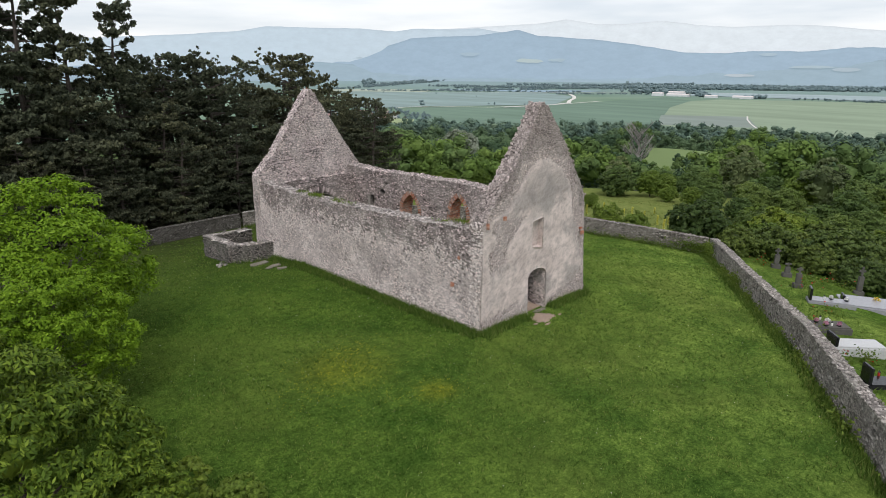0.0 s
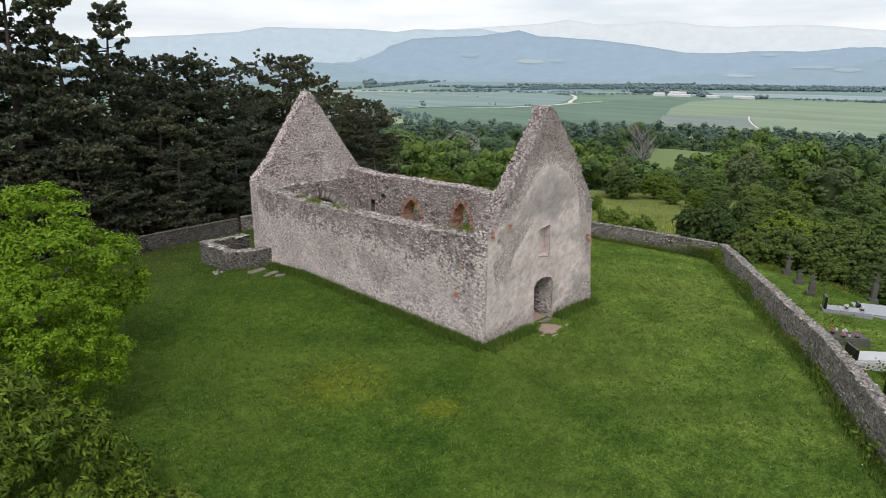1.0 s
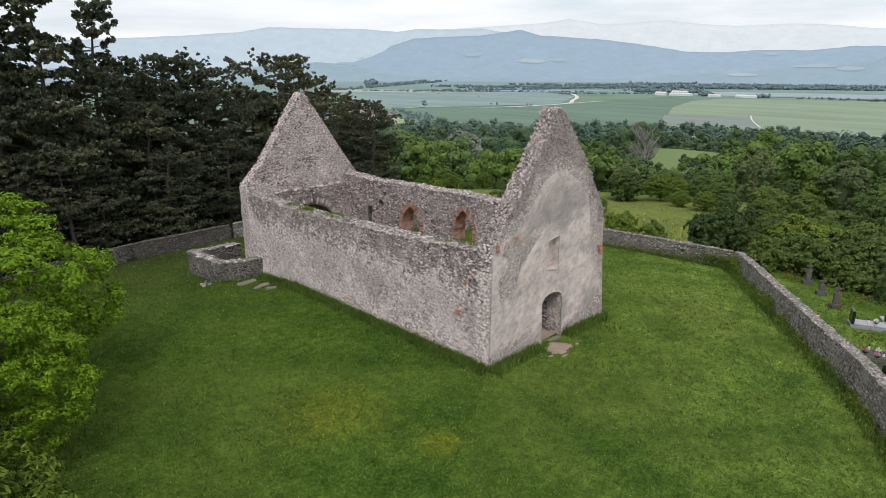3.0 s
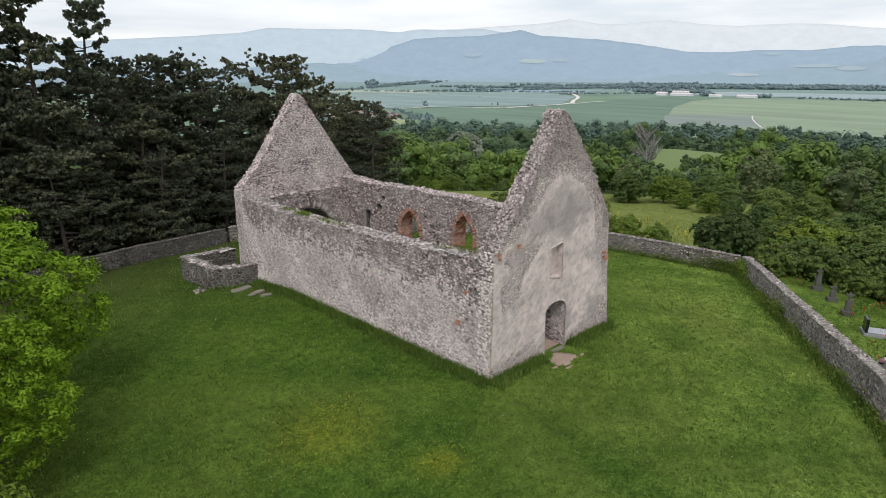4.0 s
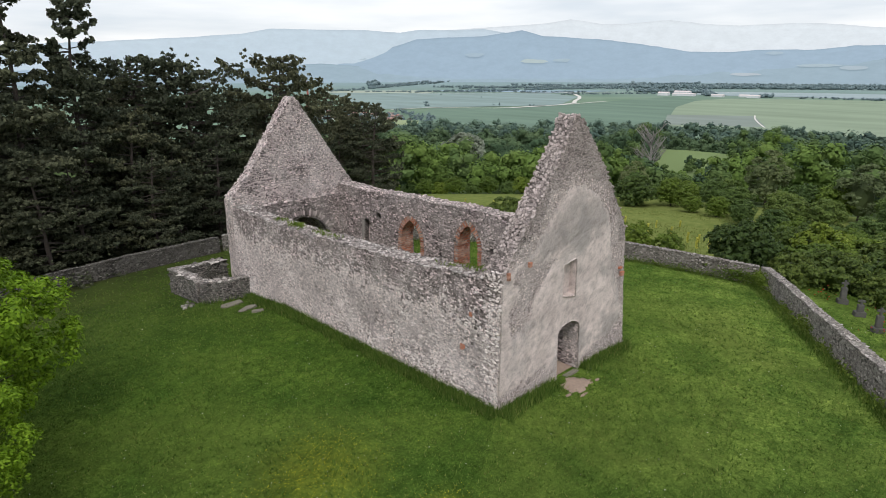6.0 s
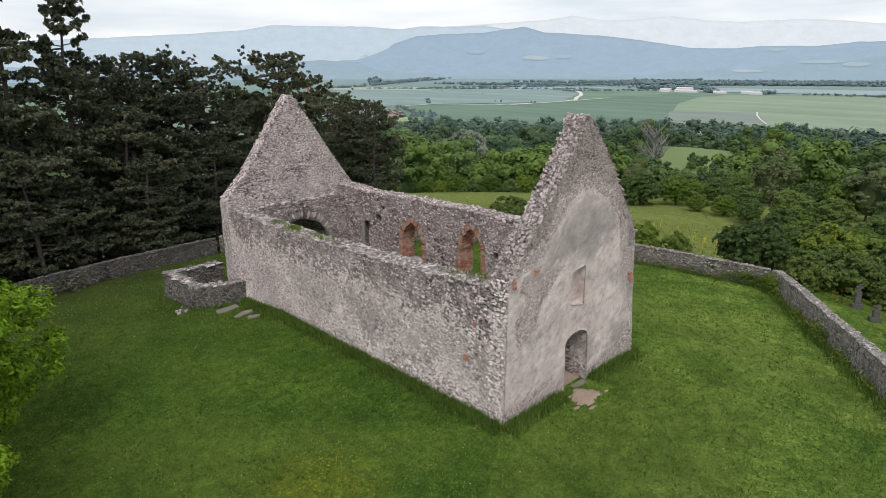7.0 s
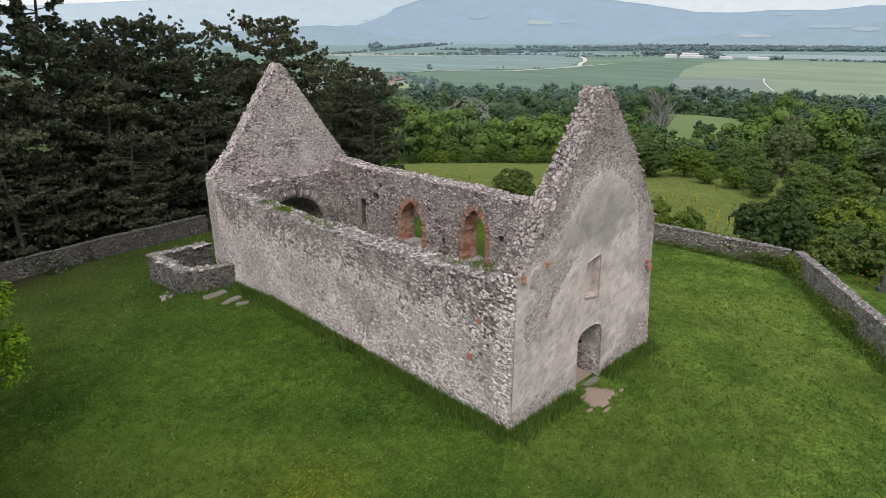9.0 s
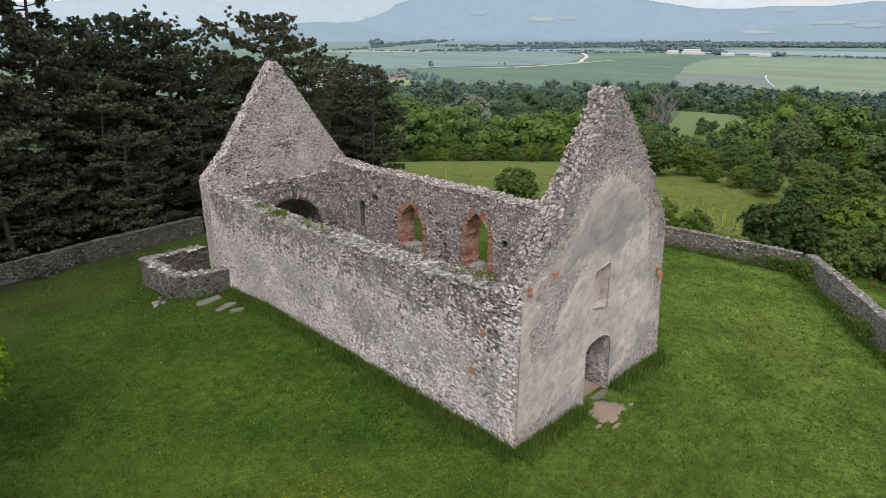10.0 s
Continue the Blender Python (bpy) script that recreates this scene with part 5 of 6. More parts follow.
# shrubs behind the graves and at the corner of the wall
first[shrub] = move(shrub, 29.6, 1.9, 1.05, 0.4, 1.05)
put(shrub, 30.2, 2.3, 0.62, 1.0, rnd, -1.2, 1.1)
put(shrub_b, -15.9, -2.0, 0.5, 1.1)
put(shrub_b, -14.6, -3.4, 0.34, 2.1)
put(shrub, 28.6, -1.6, 0.62, None, rnd)
put(shrub, 31.5, -3.6, 0.8, None, rnd)
put(shrub, 30.8, -6.6, 0.66, None, rnd)
put(shrub, 31.6, -9.8, 0.7, None, rnd)
put(shrub, 31.0, -13.0, 0.7, None, rnd)
for az in (16.0, 14.2, 12.4, 10.6, 8.5, 6.2, 4.0, 1.5):
    grow(shrub, az + rnd.uniform(-0.5, 0.5), 58.5 + rnd.uniform(-2, 2.5), rnd.uniform(0.8, 1.0))
    grow(shrub_b if rnd.random() < 0.45 else shrub, az + rnd.uniform(-1, 1), 63 + rnd.uniform(-2, 3), rnd.uniform(0.9, 1.3))
grow(shrub_b, 19.3, 57, 0.8)
grow(shrub_b, 29.6, 60, 0.62)
grow(shrub_b, 27.0, 59, 0.5)
grow(shrub, 39.8, 77, 0.95)
# the wood's edge to the north-east, rising to the right
for az in np.arange(28.6, -3, -1.9):
    d = float(np.interp(az, [0, 10, 16, 21, 25, 29], [70, 73, 78, 90, 101, 109]))
    tall = float(np.interp(az, [12, 20, 24, 29], [0.95, 0.9, 0.8, 0.6]))
    grow(tree_b if rnd.random() < 0.6 else tree_a, az + rnd.uniform(-0.6, 0.6), d + rnd.uniform(-2, 3), tall * rnd.uniform(0.75, 0.9))
    grow(tree_a if rnd.random() < 0.6 else tree_b, az + rnd.uniform(-1, 1), d + 11 + rnd.uniform(-3, 3), tall * rnd.uniform(0.95, 1.12))
    if not 18 < az < 27:
        grow(shrub_b if rnd.random() < 0.5 else shrub, az + rnd.uniform(-0.8, 0.8), d - 5.5 + rnd.uniform(-1, 1), rnd.uniform(0.9, 1.3))
    grow(tree_c if rnd.random() < 0.15 else tree_d if rnd.random() < 0.35 else tree_a if rnd.random() < 0.6 else tree_b, az + rnd.uniform(-1, 1), d + 25 + rnd.uniform(-4, 4), tall * rnd.uniform(1.05, 1.25))
grow(tree_b, 32.6, 86, 0.62)
grow(tree_b, 31.3, 90, 0.5)
# beyond the meadow, behind the church
for az, d, s in ((38.5, 117, 0.72), (41.5, 120, 0.78), (44.5, 118, 0.72), (47.0, 124, 0.74), (50, 121, 0.7), (36.0, 122, 0.75), (33.8, 128, 0.8), (53.0, 116, 0.65)):
    grow(tree_b, az, d, s)
    grow(tree_a if rnd.random() < 0.6 else tree_b, az + 1.2, d + 17, s * 1.05)
grow(tree_b, 53.6, 88, 0.55)
for az, d, s in ((52.6, 92, 0.92), (54.5, 98, 1.0)):
    x, y = polar(az, d)
    put(pine_b, x, y, s * 0.95, None, rnd)
x, y = polar(43.4, 262)
move(willow, x, y, 1.12, 0.0, 1.4)


# ---- the far wood and hedges, too many to count ----
LUMP_V, LUMP_F = ball(1)


def far_wood(name, spots, label, material, per, leaf, seed, category="woodland", count=7):
    """Crowns of uneven foliage masses under a coat of leaf sprays."""
    rng = np.random.default_rng(seed)
    V, F, base = [], [], 0
    P, N, S = [], [], []
    for x, y, h, r in spots:
        z = land(x, y)
        C = lumps(rng, count, (x, y, z + h * 0.5), (r * 0.74, r * 0.74, h * 0.40), -0.4, 0.7)
        C = np.concatenate([C, [[x, y, z + h * 0.45]]])
        size = rng.uniform(0.75, 1.2)
        for i, c in enumerate(C):
            k = r * rng.uniform(0.32, 0.50) if i < len(C) - 1 else r * 0.62
            bump = np.array([noise.noise(Vector(p * 1.6 + c)) for p in LUMP_V])
            V.append(c + LUMP_V * (k * 0.66 * (1 + 0.35 * bump))[:, None] * np.array([1, 1, 0.85]))
            F.append(LUMP_F + base)
            base += len(LUMP_V)
            d = directions(rng, per, 0.5)
            P.append(c + d * k * rng.uniform(0.75, 1.15, (per, 1)) * np.array([1, 1, 0.85]))
            N.append(d + directions(rng, per) * 0.4 + np.array([0, 0, 0.3]))
            S.append(rng.uniform(0.6, 1.3, per) * leaf * size)
    leaves = spray_corners(np.concatenate(P), np.concatenate(N), np.concatenate(S), rng)
    faces = np.concatenate(F).tolist() + (np.arange(len(leaves)).reshape(-1, 3) + base).tolist()
    return tagged(new(name, as_mesh(name, np.concatenate(V + [leaves]), faces, material)), label, category, kind="stuff")


rnd = random.Random(23)
woods = {"a": [], "b": [], "c": [], "mid": [], "far": [], "far_dark": []}
for _ in range(760):
    d = 126 * (350 / 126) ** math.sqrt(rnd.random())
    az = rnd.uniform(-4, 62)
    high = 1.0
    if 21.2 < az < 27.6 and d < 290:        # low growth before a clearing
        high = 0.62 if d < 170 else 0.36
    if 21.6 < az < 27.2 and d >= 290:
        if rnd.random() < 0.85:
            continue
        high = 0.3
    if az < 9 and d < 180:
        high = 0.72
    if 38 < az < 55 and d < 140:
        continue
    if abs(az - 43.4) < 2.5 and 200 < d < 275:
        high = 0.7
    x, y = polar(az, d)
    tint = noise.noise((x * 0.02, y * 0.02, 5)) + rnd.uniform(-0.4, 0.4) + 0.3 - (d - 126) * 0.0042 + (0.35 if 33 < az < 56 and d < 165 else 0)
    woods["b" if tint > 0.22 else "a" if tint > -0.16 else "c"].append((x, y, high * rnd.uniform(9, 17), high * rnd.uniform(3.8, 6.4)))
for _ in range(1150):
    d = rnd.uniform(335, 980)
    az = rnd.uniform(-4, 62)
    edge = np.interp(az, [-6, 15, 22, 30, 38, 46, 52, 66], [760, 820, 960, 880, 760, 900, 620, 620])
    if d < edge and not (21.5 < az < 27.2 and d < 370):
        x, y = polar(az, d)
        low = 0.5 if math.hypot(x - 284.5, y - 120) < 90 else 1.0
        kind = "mid" if d < 500 else "far" if rnd.random() < 0.6 else "far_dark"
        woods[kind].append((x, y, low * rnd.uniform(11, 23), low * rnd.uniform(6.0, 12.5)))
far_wood("near_woodland", woods["a"], "mixed green broad-leaved wood on the slope", C_WOOD_A, 60, 0.66, 301, count=7)
far_wood("fresh_woodland", woods["b"], "yellow-green broad-leaved wood on the slope", C_WOOD_B, 60, 0.66, 305, count=7)
far_wood("dark_woodland", woods["c"], "dark green broad-leaved wood on the slope", C_WOOD_C, 60, 0.66, 302, count=7)
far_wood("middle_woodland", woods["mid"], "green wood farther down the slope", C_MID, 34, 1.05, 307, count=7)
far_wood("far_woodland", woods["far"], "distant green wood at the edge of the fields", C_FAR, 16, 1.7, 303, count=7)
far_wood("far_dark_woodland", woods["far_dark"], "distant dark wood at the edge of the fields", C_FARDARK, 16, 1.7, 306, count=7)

# bare tree standing out of the wood
bare = thing("bare_tree", (*polar(27.6, 222), land(*polar(27.6, 222))), "leafless pale dead tree in the wood", "tree")
rng = np.random.default_rng(9)
part("trunk", tube([(0, 0, 0), (0.2, 0, 9), (0, 0.2, 17), (0.4, 0, 22)], [0.6, 0.45, 0.25, 0.06], 7), M_DEADWOOD, bare)
boughs = []
for k in range(34):
    z = rng.uniform(9, 20)
    a = rng.uniform(0, 6.28)
    ln = rng.uniform(4, 8)
    s = Vector((0.1, 0.1, z))
    e = s + Vector((math.cos(a) * ln * 0.75, math.sin(a) * ln * 0.75, ln * 0.8))
    boughs.append(tube([s, s.lerp(e, 0.5) + Vector((0.3, 0, -0.3)), e], [0.2, 0.13, 0.06], 4))
    for q in range(4):
        f = s.lerp(e, rng.uniform(0.4, 0.9))
        g = f + Vector((rng.normal(0, 1), rng.normal(0, 1), rng.uniform(0.8, 2.2)))
        boughs.append(tube([f, g], [0.08, 0.03], 4))
part("bough_mass", joined(*boughs), M_DEADWOOD, bare)


# ---- the valley: fields, roads, hedges, halls and a village ----
FIELD_Z = [-109.4]


def field(label, colour, *corners, z=None, name="field"):
    FIELD_Z[0] += 0.12
    z = FIELD_Z[0] if z is None else z
    # Distance haze goes into each crop colour: lighter, with blue added.
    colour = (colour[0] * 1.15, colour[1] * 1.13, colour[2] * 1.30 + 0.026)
    m, n, l, b = nodes_of("crop")
    c = ramp(n, l, noise_tex(n, l, 0.012, 5, 0.6, (1, 0.25, 1)), [(0.3, tuple(0.86 * v for v in colour)), (0.7, tuple(1.12 * v for v in colour))])
    l.new(c, b.inputs["Base Color"])
    b.inputs["Roughness"].default_value = 1.0
    b.inputs["Specular IOR Level"].default_value = 0.0
    bm = bmesh.new()
    bm.faces.new([bm.verts.new((x, y, z)) for x, y in corners])
    bmesh.ops.triangulate(bm, faces=bm.faces[:])
    bmesh.ops.recalc_face_normals(bm, faces=bm.faces[:])
    ob = part(name, bm, m, None)
    return tagged(ob, label, "field", kind="structure")


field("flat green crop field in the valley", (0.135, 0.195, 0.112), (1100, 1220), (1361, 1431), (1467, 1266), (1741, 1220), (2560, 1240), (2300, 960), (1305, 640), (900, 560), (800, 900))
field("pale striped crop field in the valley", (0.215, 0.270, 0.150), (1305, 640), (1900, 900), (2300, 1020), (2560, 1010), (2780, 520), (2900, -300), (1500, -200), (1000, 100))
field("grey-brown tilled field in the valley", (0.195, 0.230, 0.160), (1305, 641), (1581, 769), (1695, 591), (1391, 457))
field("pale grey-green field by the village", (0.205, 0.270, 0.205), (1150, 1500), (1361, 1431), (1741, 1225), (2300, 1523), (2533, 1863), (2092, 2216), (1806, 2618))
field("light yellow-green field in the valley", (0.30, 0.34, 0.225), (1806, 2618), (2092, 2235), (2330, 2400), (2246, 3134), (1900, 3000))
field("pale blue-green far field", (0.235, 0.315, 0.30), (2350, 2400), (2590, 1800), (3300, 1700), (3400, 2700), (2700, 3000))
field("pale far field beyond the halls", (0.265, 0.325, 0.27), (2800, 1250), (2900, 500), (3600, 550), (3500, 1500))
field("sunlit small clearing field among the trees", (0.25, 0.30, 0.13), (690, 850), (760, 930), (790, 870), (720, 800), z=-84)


def road(label, points, width, z=-108.2):
    bm = bmesh.new()
    rows = []
    for i, (x, y) in enumerate(points):
        a, b = points[max(0, i - 1)], points[min(len(points) - 1, i + 1)]
        d = Vector((b[0] - a[0], b[1] - a[1], 0)).normalized()
        n = Vector((-d.y, d.x, 0)) * width / 2
        rows.append((bm.verts.new((x + n.x, y + n.y, z)), bm.verts.new((x - n.x, y - n.y, z))))
    for a, b in zip(rows, rows[1:]):
        bm.faces.new((a[0], a[1], b[1], b[0]))
    bmesh.ops.recalc_face_normals(bm, faces=bm.faces[:])
    return tagged(part("road", bm, M_ROAD, None), label, "road", kind="structure")


road("white gravel farm track between the fields", [(1374, 455), (1480, 505), (1590, 552), (1700, 592)], 3.6)
road("pale curving road with a slip in the valley", [(1500, 1240), (1741, 1225), (1870, 1255), (1985, 1330), (2150, 1420), (2305, 1523), (2450, 1640), (2575, 1745), (2600, 1800), (2533, 1863)], 15)
road("pale country road across the fields", [(1200, 1440), (1361, 1433), (1467, 1270), (1741, 1222), (2050, 1240)], 10, -108.35)
road("pale country road across the fields", [(2050, 2260), (2300, 2050), (2533, 1863), (2900, 1600), (3200, 1200)], 12, -108.35)

rnd = random.Random(31)
spots = []


def hedge(a, b, n, size):
    for i in range(int(n * 1.3)):
        t = rnd.random()
        spots.append((a[0] + (b[0] - a[0]) * t + rnd.gauss(0, 14), a[1] + (b[1] - a[1]) * t + rnd.gauss(0, 14), rnd.uniform(0.6, 1.1) * size, rnd.uniform(0.7, 1.2) * size))


hedge((2250, 2900), (3500, 3400), 108, 14)
hedge((2100, 2350), (2620, 2300), 46, 11)
hedge((2400, 2250), (3400, 1850), 108, 13)
hedge((2900, 3500), (4300, 2200), 234, 20)
hedge((3200, 1900), (3700, 900), 162, 22)
hedge((2750, 560), (2800, 250), 25, 12)
hedge((2760, 820), (2790, 480), 21, 9)
hedge((3650, 1500), (4100, 300), 198, 22)
hedge((3390, 1890), (3330, 1700), 25, 30)
hedge((1900, 2750), (3300, 3150), 130, 13)
hedge((2600, 2500), (3900, 1700), 170, 14)
hedge((3050, 2500), (3800, 1300), 150, 16)
hedge((2420, 1700), (2900, 1330), 60, 9)
hedge((2720, 1160), (2740, 1170), 10, 22)
hedge((2740, 935), (2745, 950), 12, 17)
hedge((2350, 3000), (2450, 3080), 18, 34)
hedge(polar(28.8, 3350), polar(23.4, 3280), 70, 24)
hedge(polar(24, 3900), polar(5, 3850), 170, 20)
hedge(polar(46, 3750), polar(30, 3650), 110, 15)
hedge(polar(52, 3300), polar(33, 3250), 90, 9)
for x, y, s in ((1306, 1406, 26), (1312, 1399, 24), (1571, 1366, 9), (1587, 1353, 10), (1614, 1250, 9), (1622, 1240, 8), (1950, 1760, 8), (2000, 2050, 9), (1900, 2300, 8)):
    spots.append((x, y, s, s * 0.42))
for _ in range(150):
    t, k = rnd.random(), rnd.uniform(-170, 190)
    spots.append((890 + 130 * t + k * 0.7 + rnd.uniform(-20, 20), 1390 - 330 * t + k, rnd.uniform(8, 16), rnd.uniform(5, 10)))
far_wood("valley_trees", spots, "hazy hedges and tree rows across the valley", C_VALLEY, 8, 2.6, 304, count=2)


def house(x, y, size, turn, roof, label, group, name="house", category="house", roof_h=None):
    z = land(x, y)
    h = thing(name, (x, y, z), label, category, group, turn=turn)
    a, b, c = size
    part("wall", block((a, b, c), (0, 0, 0)), M_HALL if name == "hall" else M_RENDER, h)
    rh = roof_h or b * 0.42
    bm = bmesh.new()
    v = [bm.verts.new(p) for p in ((-a / 2 - 0.4, -b / 2 - 0.4, c), (a / 2 + 0.4, -b / 2 - 0.4, c), (a / 2 + 0.4, b / 2 + 0.4, c), (-a / 2 - 0.4, b / 2 + 0.4, c), (-a / 2 - 0.4, 0, c + rh), (a / 2 + 0.4, 0, c + rh))]
    for f in ((0, 1, 5, 4), (2, 3, 4, 5), (1, 2, 5), (3, 0, 4), (3, 2, 1, 0)):
        bm.faces.new([v[i] for i in f])
    part("roof", bm, roof, h)
    return h


for x, y, s, t, r in ((2672, 1330, (46, 30, 11), 100, 5), (2700, 1250, (95, 26, 8), 99, 4), (2690, 1100, (50, 22, 7), 98, 4), (2740, 1010, (40, 22, 7), 98, 4), (2700, 960, (48, 24, 8), 98, 4), (2770, 1290, (70, 26, 14), 99, 5)):
    house(x, y, s, t, M_HALLROOF, "long white industrial hall with a dull red roof", "halls in the valley", "hall", "hall", r)
rnd = random.Random(41)
kinds = {}
for i in range(34):
    t = rnd.uniform(0, 1)
    k = rnd.uniform(-70, 120)
    x, y = 900 + 95 * t + k * 0.7, 1370 - 235 * t + k
    m = pose(x, y, land(x, y), 0, 0, rnd.uniform(0, 180))
    k = i % 3
    if k not in kinds:
        kinds[k] = house(x, y, ((13, 10, 6), (16, 11, 6), (11, 9, 7))[k], 30 * k, (M_ROOF, M_ROOF, M_WEATHER)[k], ("pale village house with a red tiled roof", "long village house with a red tiled roof", "village house with a grey roof")[k], "village houses")
    else:
        copy_thing(kinds[k], m)

# slender red spire of a chapel behind the pines
tx, ty = 101.9, 171.0
tower = thing("chapel_tower", (tx, ty, land(tx, ty)), "white chapel tower with a slender red spire", "tower")
zt = 8.8 - land(tx, ty)
part("wall", block((1.5, 1.5, zt - 9), (0, 0, 0)), M_RENDER, tower)
part("spire", lathe([(0.7, zt - 9), (0.42, zt - 6), (0.26, zt - 3), (0.04, zt)], 8), M_SPIRE, tower, "red spire")


# ---- far hills ----
def hills(name, label, ridge, distance, depth, colour, rough, seed):
    # Airlight is put into the slope: a pale blue colour and a strong glow.
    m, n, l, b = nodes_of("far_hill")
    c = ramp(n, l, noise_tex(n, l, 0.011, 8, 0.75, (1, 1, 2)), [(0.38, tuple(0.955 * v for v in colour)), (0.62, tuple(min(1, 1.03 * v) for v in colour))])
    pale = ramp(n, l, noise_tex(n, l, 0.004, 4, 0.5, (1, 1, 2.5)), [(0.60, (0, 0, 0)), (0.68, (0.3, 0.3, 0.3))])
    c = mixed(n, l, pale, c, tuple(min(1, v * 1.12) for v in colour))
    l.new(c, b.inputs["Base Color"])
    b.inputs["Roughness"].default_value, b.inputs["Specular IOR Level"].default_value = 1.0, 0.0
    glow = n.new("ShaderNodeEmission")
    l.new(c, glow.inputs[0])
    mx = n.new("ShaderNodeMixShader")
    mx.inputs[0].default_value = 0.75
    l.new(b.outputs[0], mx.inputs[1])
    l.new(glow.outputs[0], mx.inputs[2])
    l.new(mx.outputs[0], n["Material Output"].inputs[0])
    az = [p[0] for p in ridge][::-1]
    el = [p[1] for p in ridge][::-1]
    verts, faces = [], []
    cols, rows = 260, 9

    def slope_at(a, t):
        e = float(np.interp(a, az, el)) + rough * (noise.noise((a * 0.35, seed, 0)) + 0.5 * noise.noise((a * 1.3, seed, 1)) + 0.25 * noise.noise((a * 4, seed, 2)))
        top = 12.8 + distance * math.tan(radians(e))
        d = distance - depth * (1 - t)
        z = -120 + (top + 120) * (t ** 0.8) + (1 - t) * t * 40 * noise.noise((a * 0.6, t * 3, seed))
        return d, z

    for i in range(cols):
        a = az[0] + (az[-1] - az[0]) * i / (cols - 1)
        for j in range(rows):
            d, z = slope_at(a, j / (rows - 1))
            x, y = polar(a, d)
            verts.append((x, y, z))
        x, y = polar(a, distance + 60)
        verts.append((x, y, -130))
    R = rows + 1
    for i in range(cols - 1):
        for j in range(R - 1):
            faces.append((i * R + j, (i + 1) * R + j, (i + 1) * R + j + 1, i * R + j + 1))
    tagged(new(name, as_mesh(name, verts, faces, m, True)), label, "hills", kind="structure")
    return slope_at


def clearing(slope_at, label, az, el, wide, tall, colour, seed):
    """An open patch lying on a far slope, round a bearing and an elevation (degrees)."""
    bm = bmesh.new()
    rim = []
    for i in range(18):
        q = 2 * math.pi * i / 18
        k = 1 + 0.38 * noise.noise((math.cos(q) * 1.3, math.sin(q) * 1.3, seed * 3.7))
        a, e = az + wide / 2 * k * math.cos(q), el + tall / 2 * k * math.sin(q)
        t = min((abs(math.degrees(math.atan2(z - 12.8, d)) - e), u) for u in [w / 120 for w in range(121)] for d, z in [slope_at(a, u)])[1]
        d, z = slope_at(a, t)
        rim.append(bm.verts.new((*polar(a, d - 14), z + 3)))
    bm.faces.new(rim)
    # Carries the same haze as its slope, in colour and glow.
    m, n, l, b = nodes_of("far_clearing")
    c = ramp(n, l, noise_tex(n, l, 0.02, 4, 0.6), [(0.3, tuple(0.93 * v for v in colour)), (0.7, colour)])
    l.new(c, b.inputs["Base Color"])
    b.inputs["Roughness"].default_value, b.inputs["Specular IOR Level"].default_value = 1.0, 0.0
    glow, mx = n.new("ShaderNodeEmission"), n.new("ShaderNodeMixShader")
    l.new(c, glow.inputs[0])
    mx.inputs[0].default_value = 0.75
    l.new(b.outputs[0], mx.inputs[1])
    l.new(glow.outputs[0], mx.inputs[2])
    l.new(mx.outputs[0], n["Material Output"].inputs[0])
    tagged(part("clearing", bm, m, None), label, "field", kind="structure")


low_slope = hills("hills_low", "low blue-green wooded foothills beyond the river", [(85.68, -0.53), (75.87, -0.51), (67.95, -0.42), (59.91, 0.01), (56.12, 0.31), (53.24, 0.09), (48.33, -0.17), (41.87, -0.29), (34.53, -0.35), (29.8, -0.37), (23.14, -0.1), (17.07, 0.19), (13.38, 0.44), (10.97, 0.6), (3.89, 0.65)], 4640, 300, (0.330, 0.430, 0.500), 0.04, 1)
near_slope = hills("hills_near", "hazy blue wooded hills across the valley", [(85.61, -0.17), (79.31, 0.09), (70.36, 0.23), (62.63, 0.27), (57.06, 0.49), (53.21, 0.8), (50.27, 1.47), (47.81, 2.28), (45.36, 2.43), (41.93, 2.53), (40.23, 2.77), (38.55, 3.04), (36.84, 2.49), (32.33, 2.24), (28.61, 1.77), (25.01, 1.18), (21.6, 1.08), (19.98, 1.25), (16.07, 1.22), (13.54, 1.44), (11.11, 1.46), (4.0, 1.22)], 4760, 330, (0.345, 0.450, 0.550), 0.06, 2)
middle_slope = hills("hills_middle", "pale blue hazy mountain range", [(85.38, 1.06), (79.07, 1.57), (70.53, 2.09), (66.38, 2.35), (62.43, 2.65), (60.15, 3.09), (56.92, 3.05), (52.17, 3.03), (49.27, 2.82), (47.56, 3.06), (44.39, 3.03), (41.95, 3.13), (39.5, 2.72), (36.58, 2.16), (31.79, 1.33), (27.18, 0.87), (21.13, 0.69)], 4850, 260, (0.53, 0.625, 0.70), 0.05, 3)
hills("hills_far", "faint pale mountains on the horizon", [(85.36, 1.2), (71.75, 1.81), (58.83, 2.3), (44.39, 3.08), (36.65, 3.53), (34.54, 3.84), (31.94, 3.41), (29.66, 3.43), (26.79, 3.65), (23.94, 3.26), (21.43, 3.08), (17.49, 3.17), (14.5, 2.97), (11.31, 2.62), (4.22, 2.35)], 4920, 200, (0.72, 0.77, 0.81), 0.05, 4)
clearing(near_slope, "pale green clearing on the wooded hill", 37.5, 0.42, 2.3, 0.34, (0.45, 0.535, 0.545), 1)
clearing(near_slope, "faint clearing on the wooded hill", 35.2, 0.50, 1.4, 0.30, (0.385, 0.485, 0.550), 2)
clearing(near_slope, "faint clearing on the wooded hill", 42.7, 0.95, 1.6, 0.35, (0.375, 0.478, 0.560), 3)
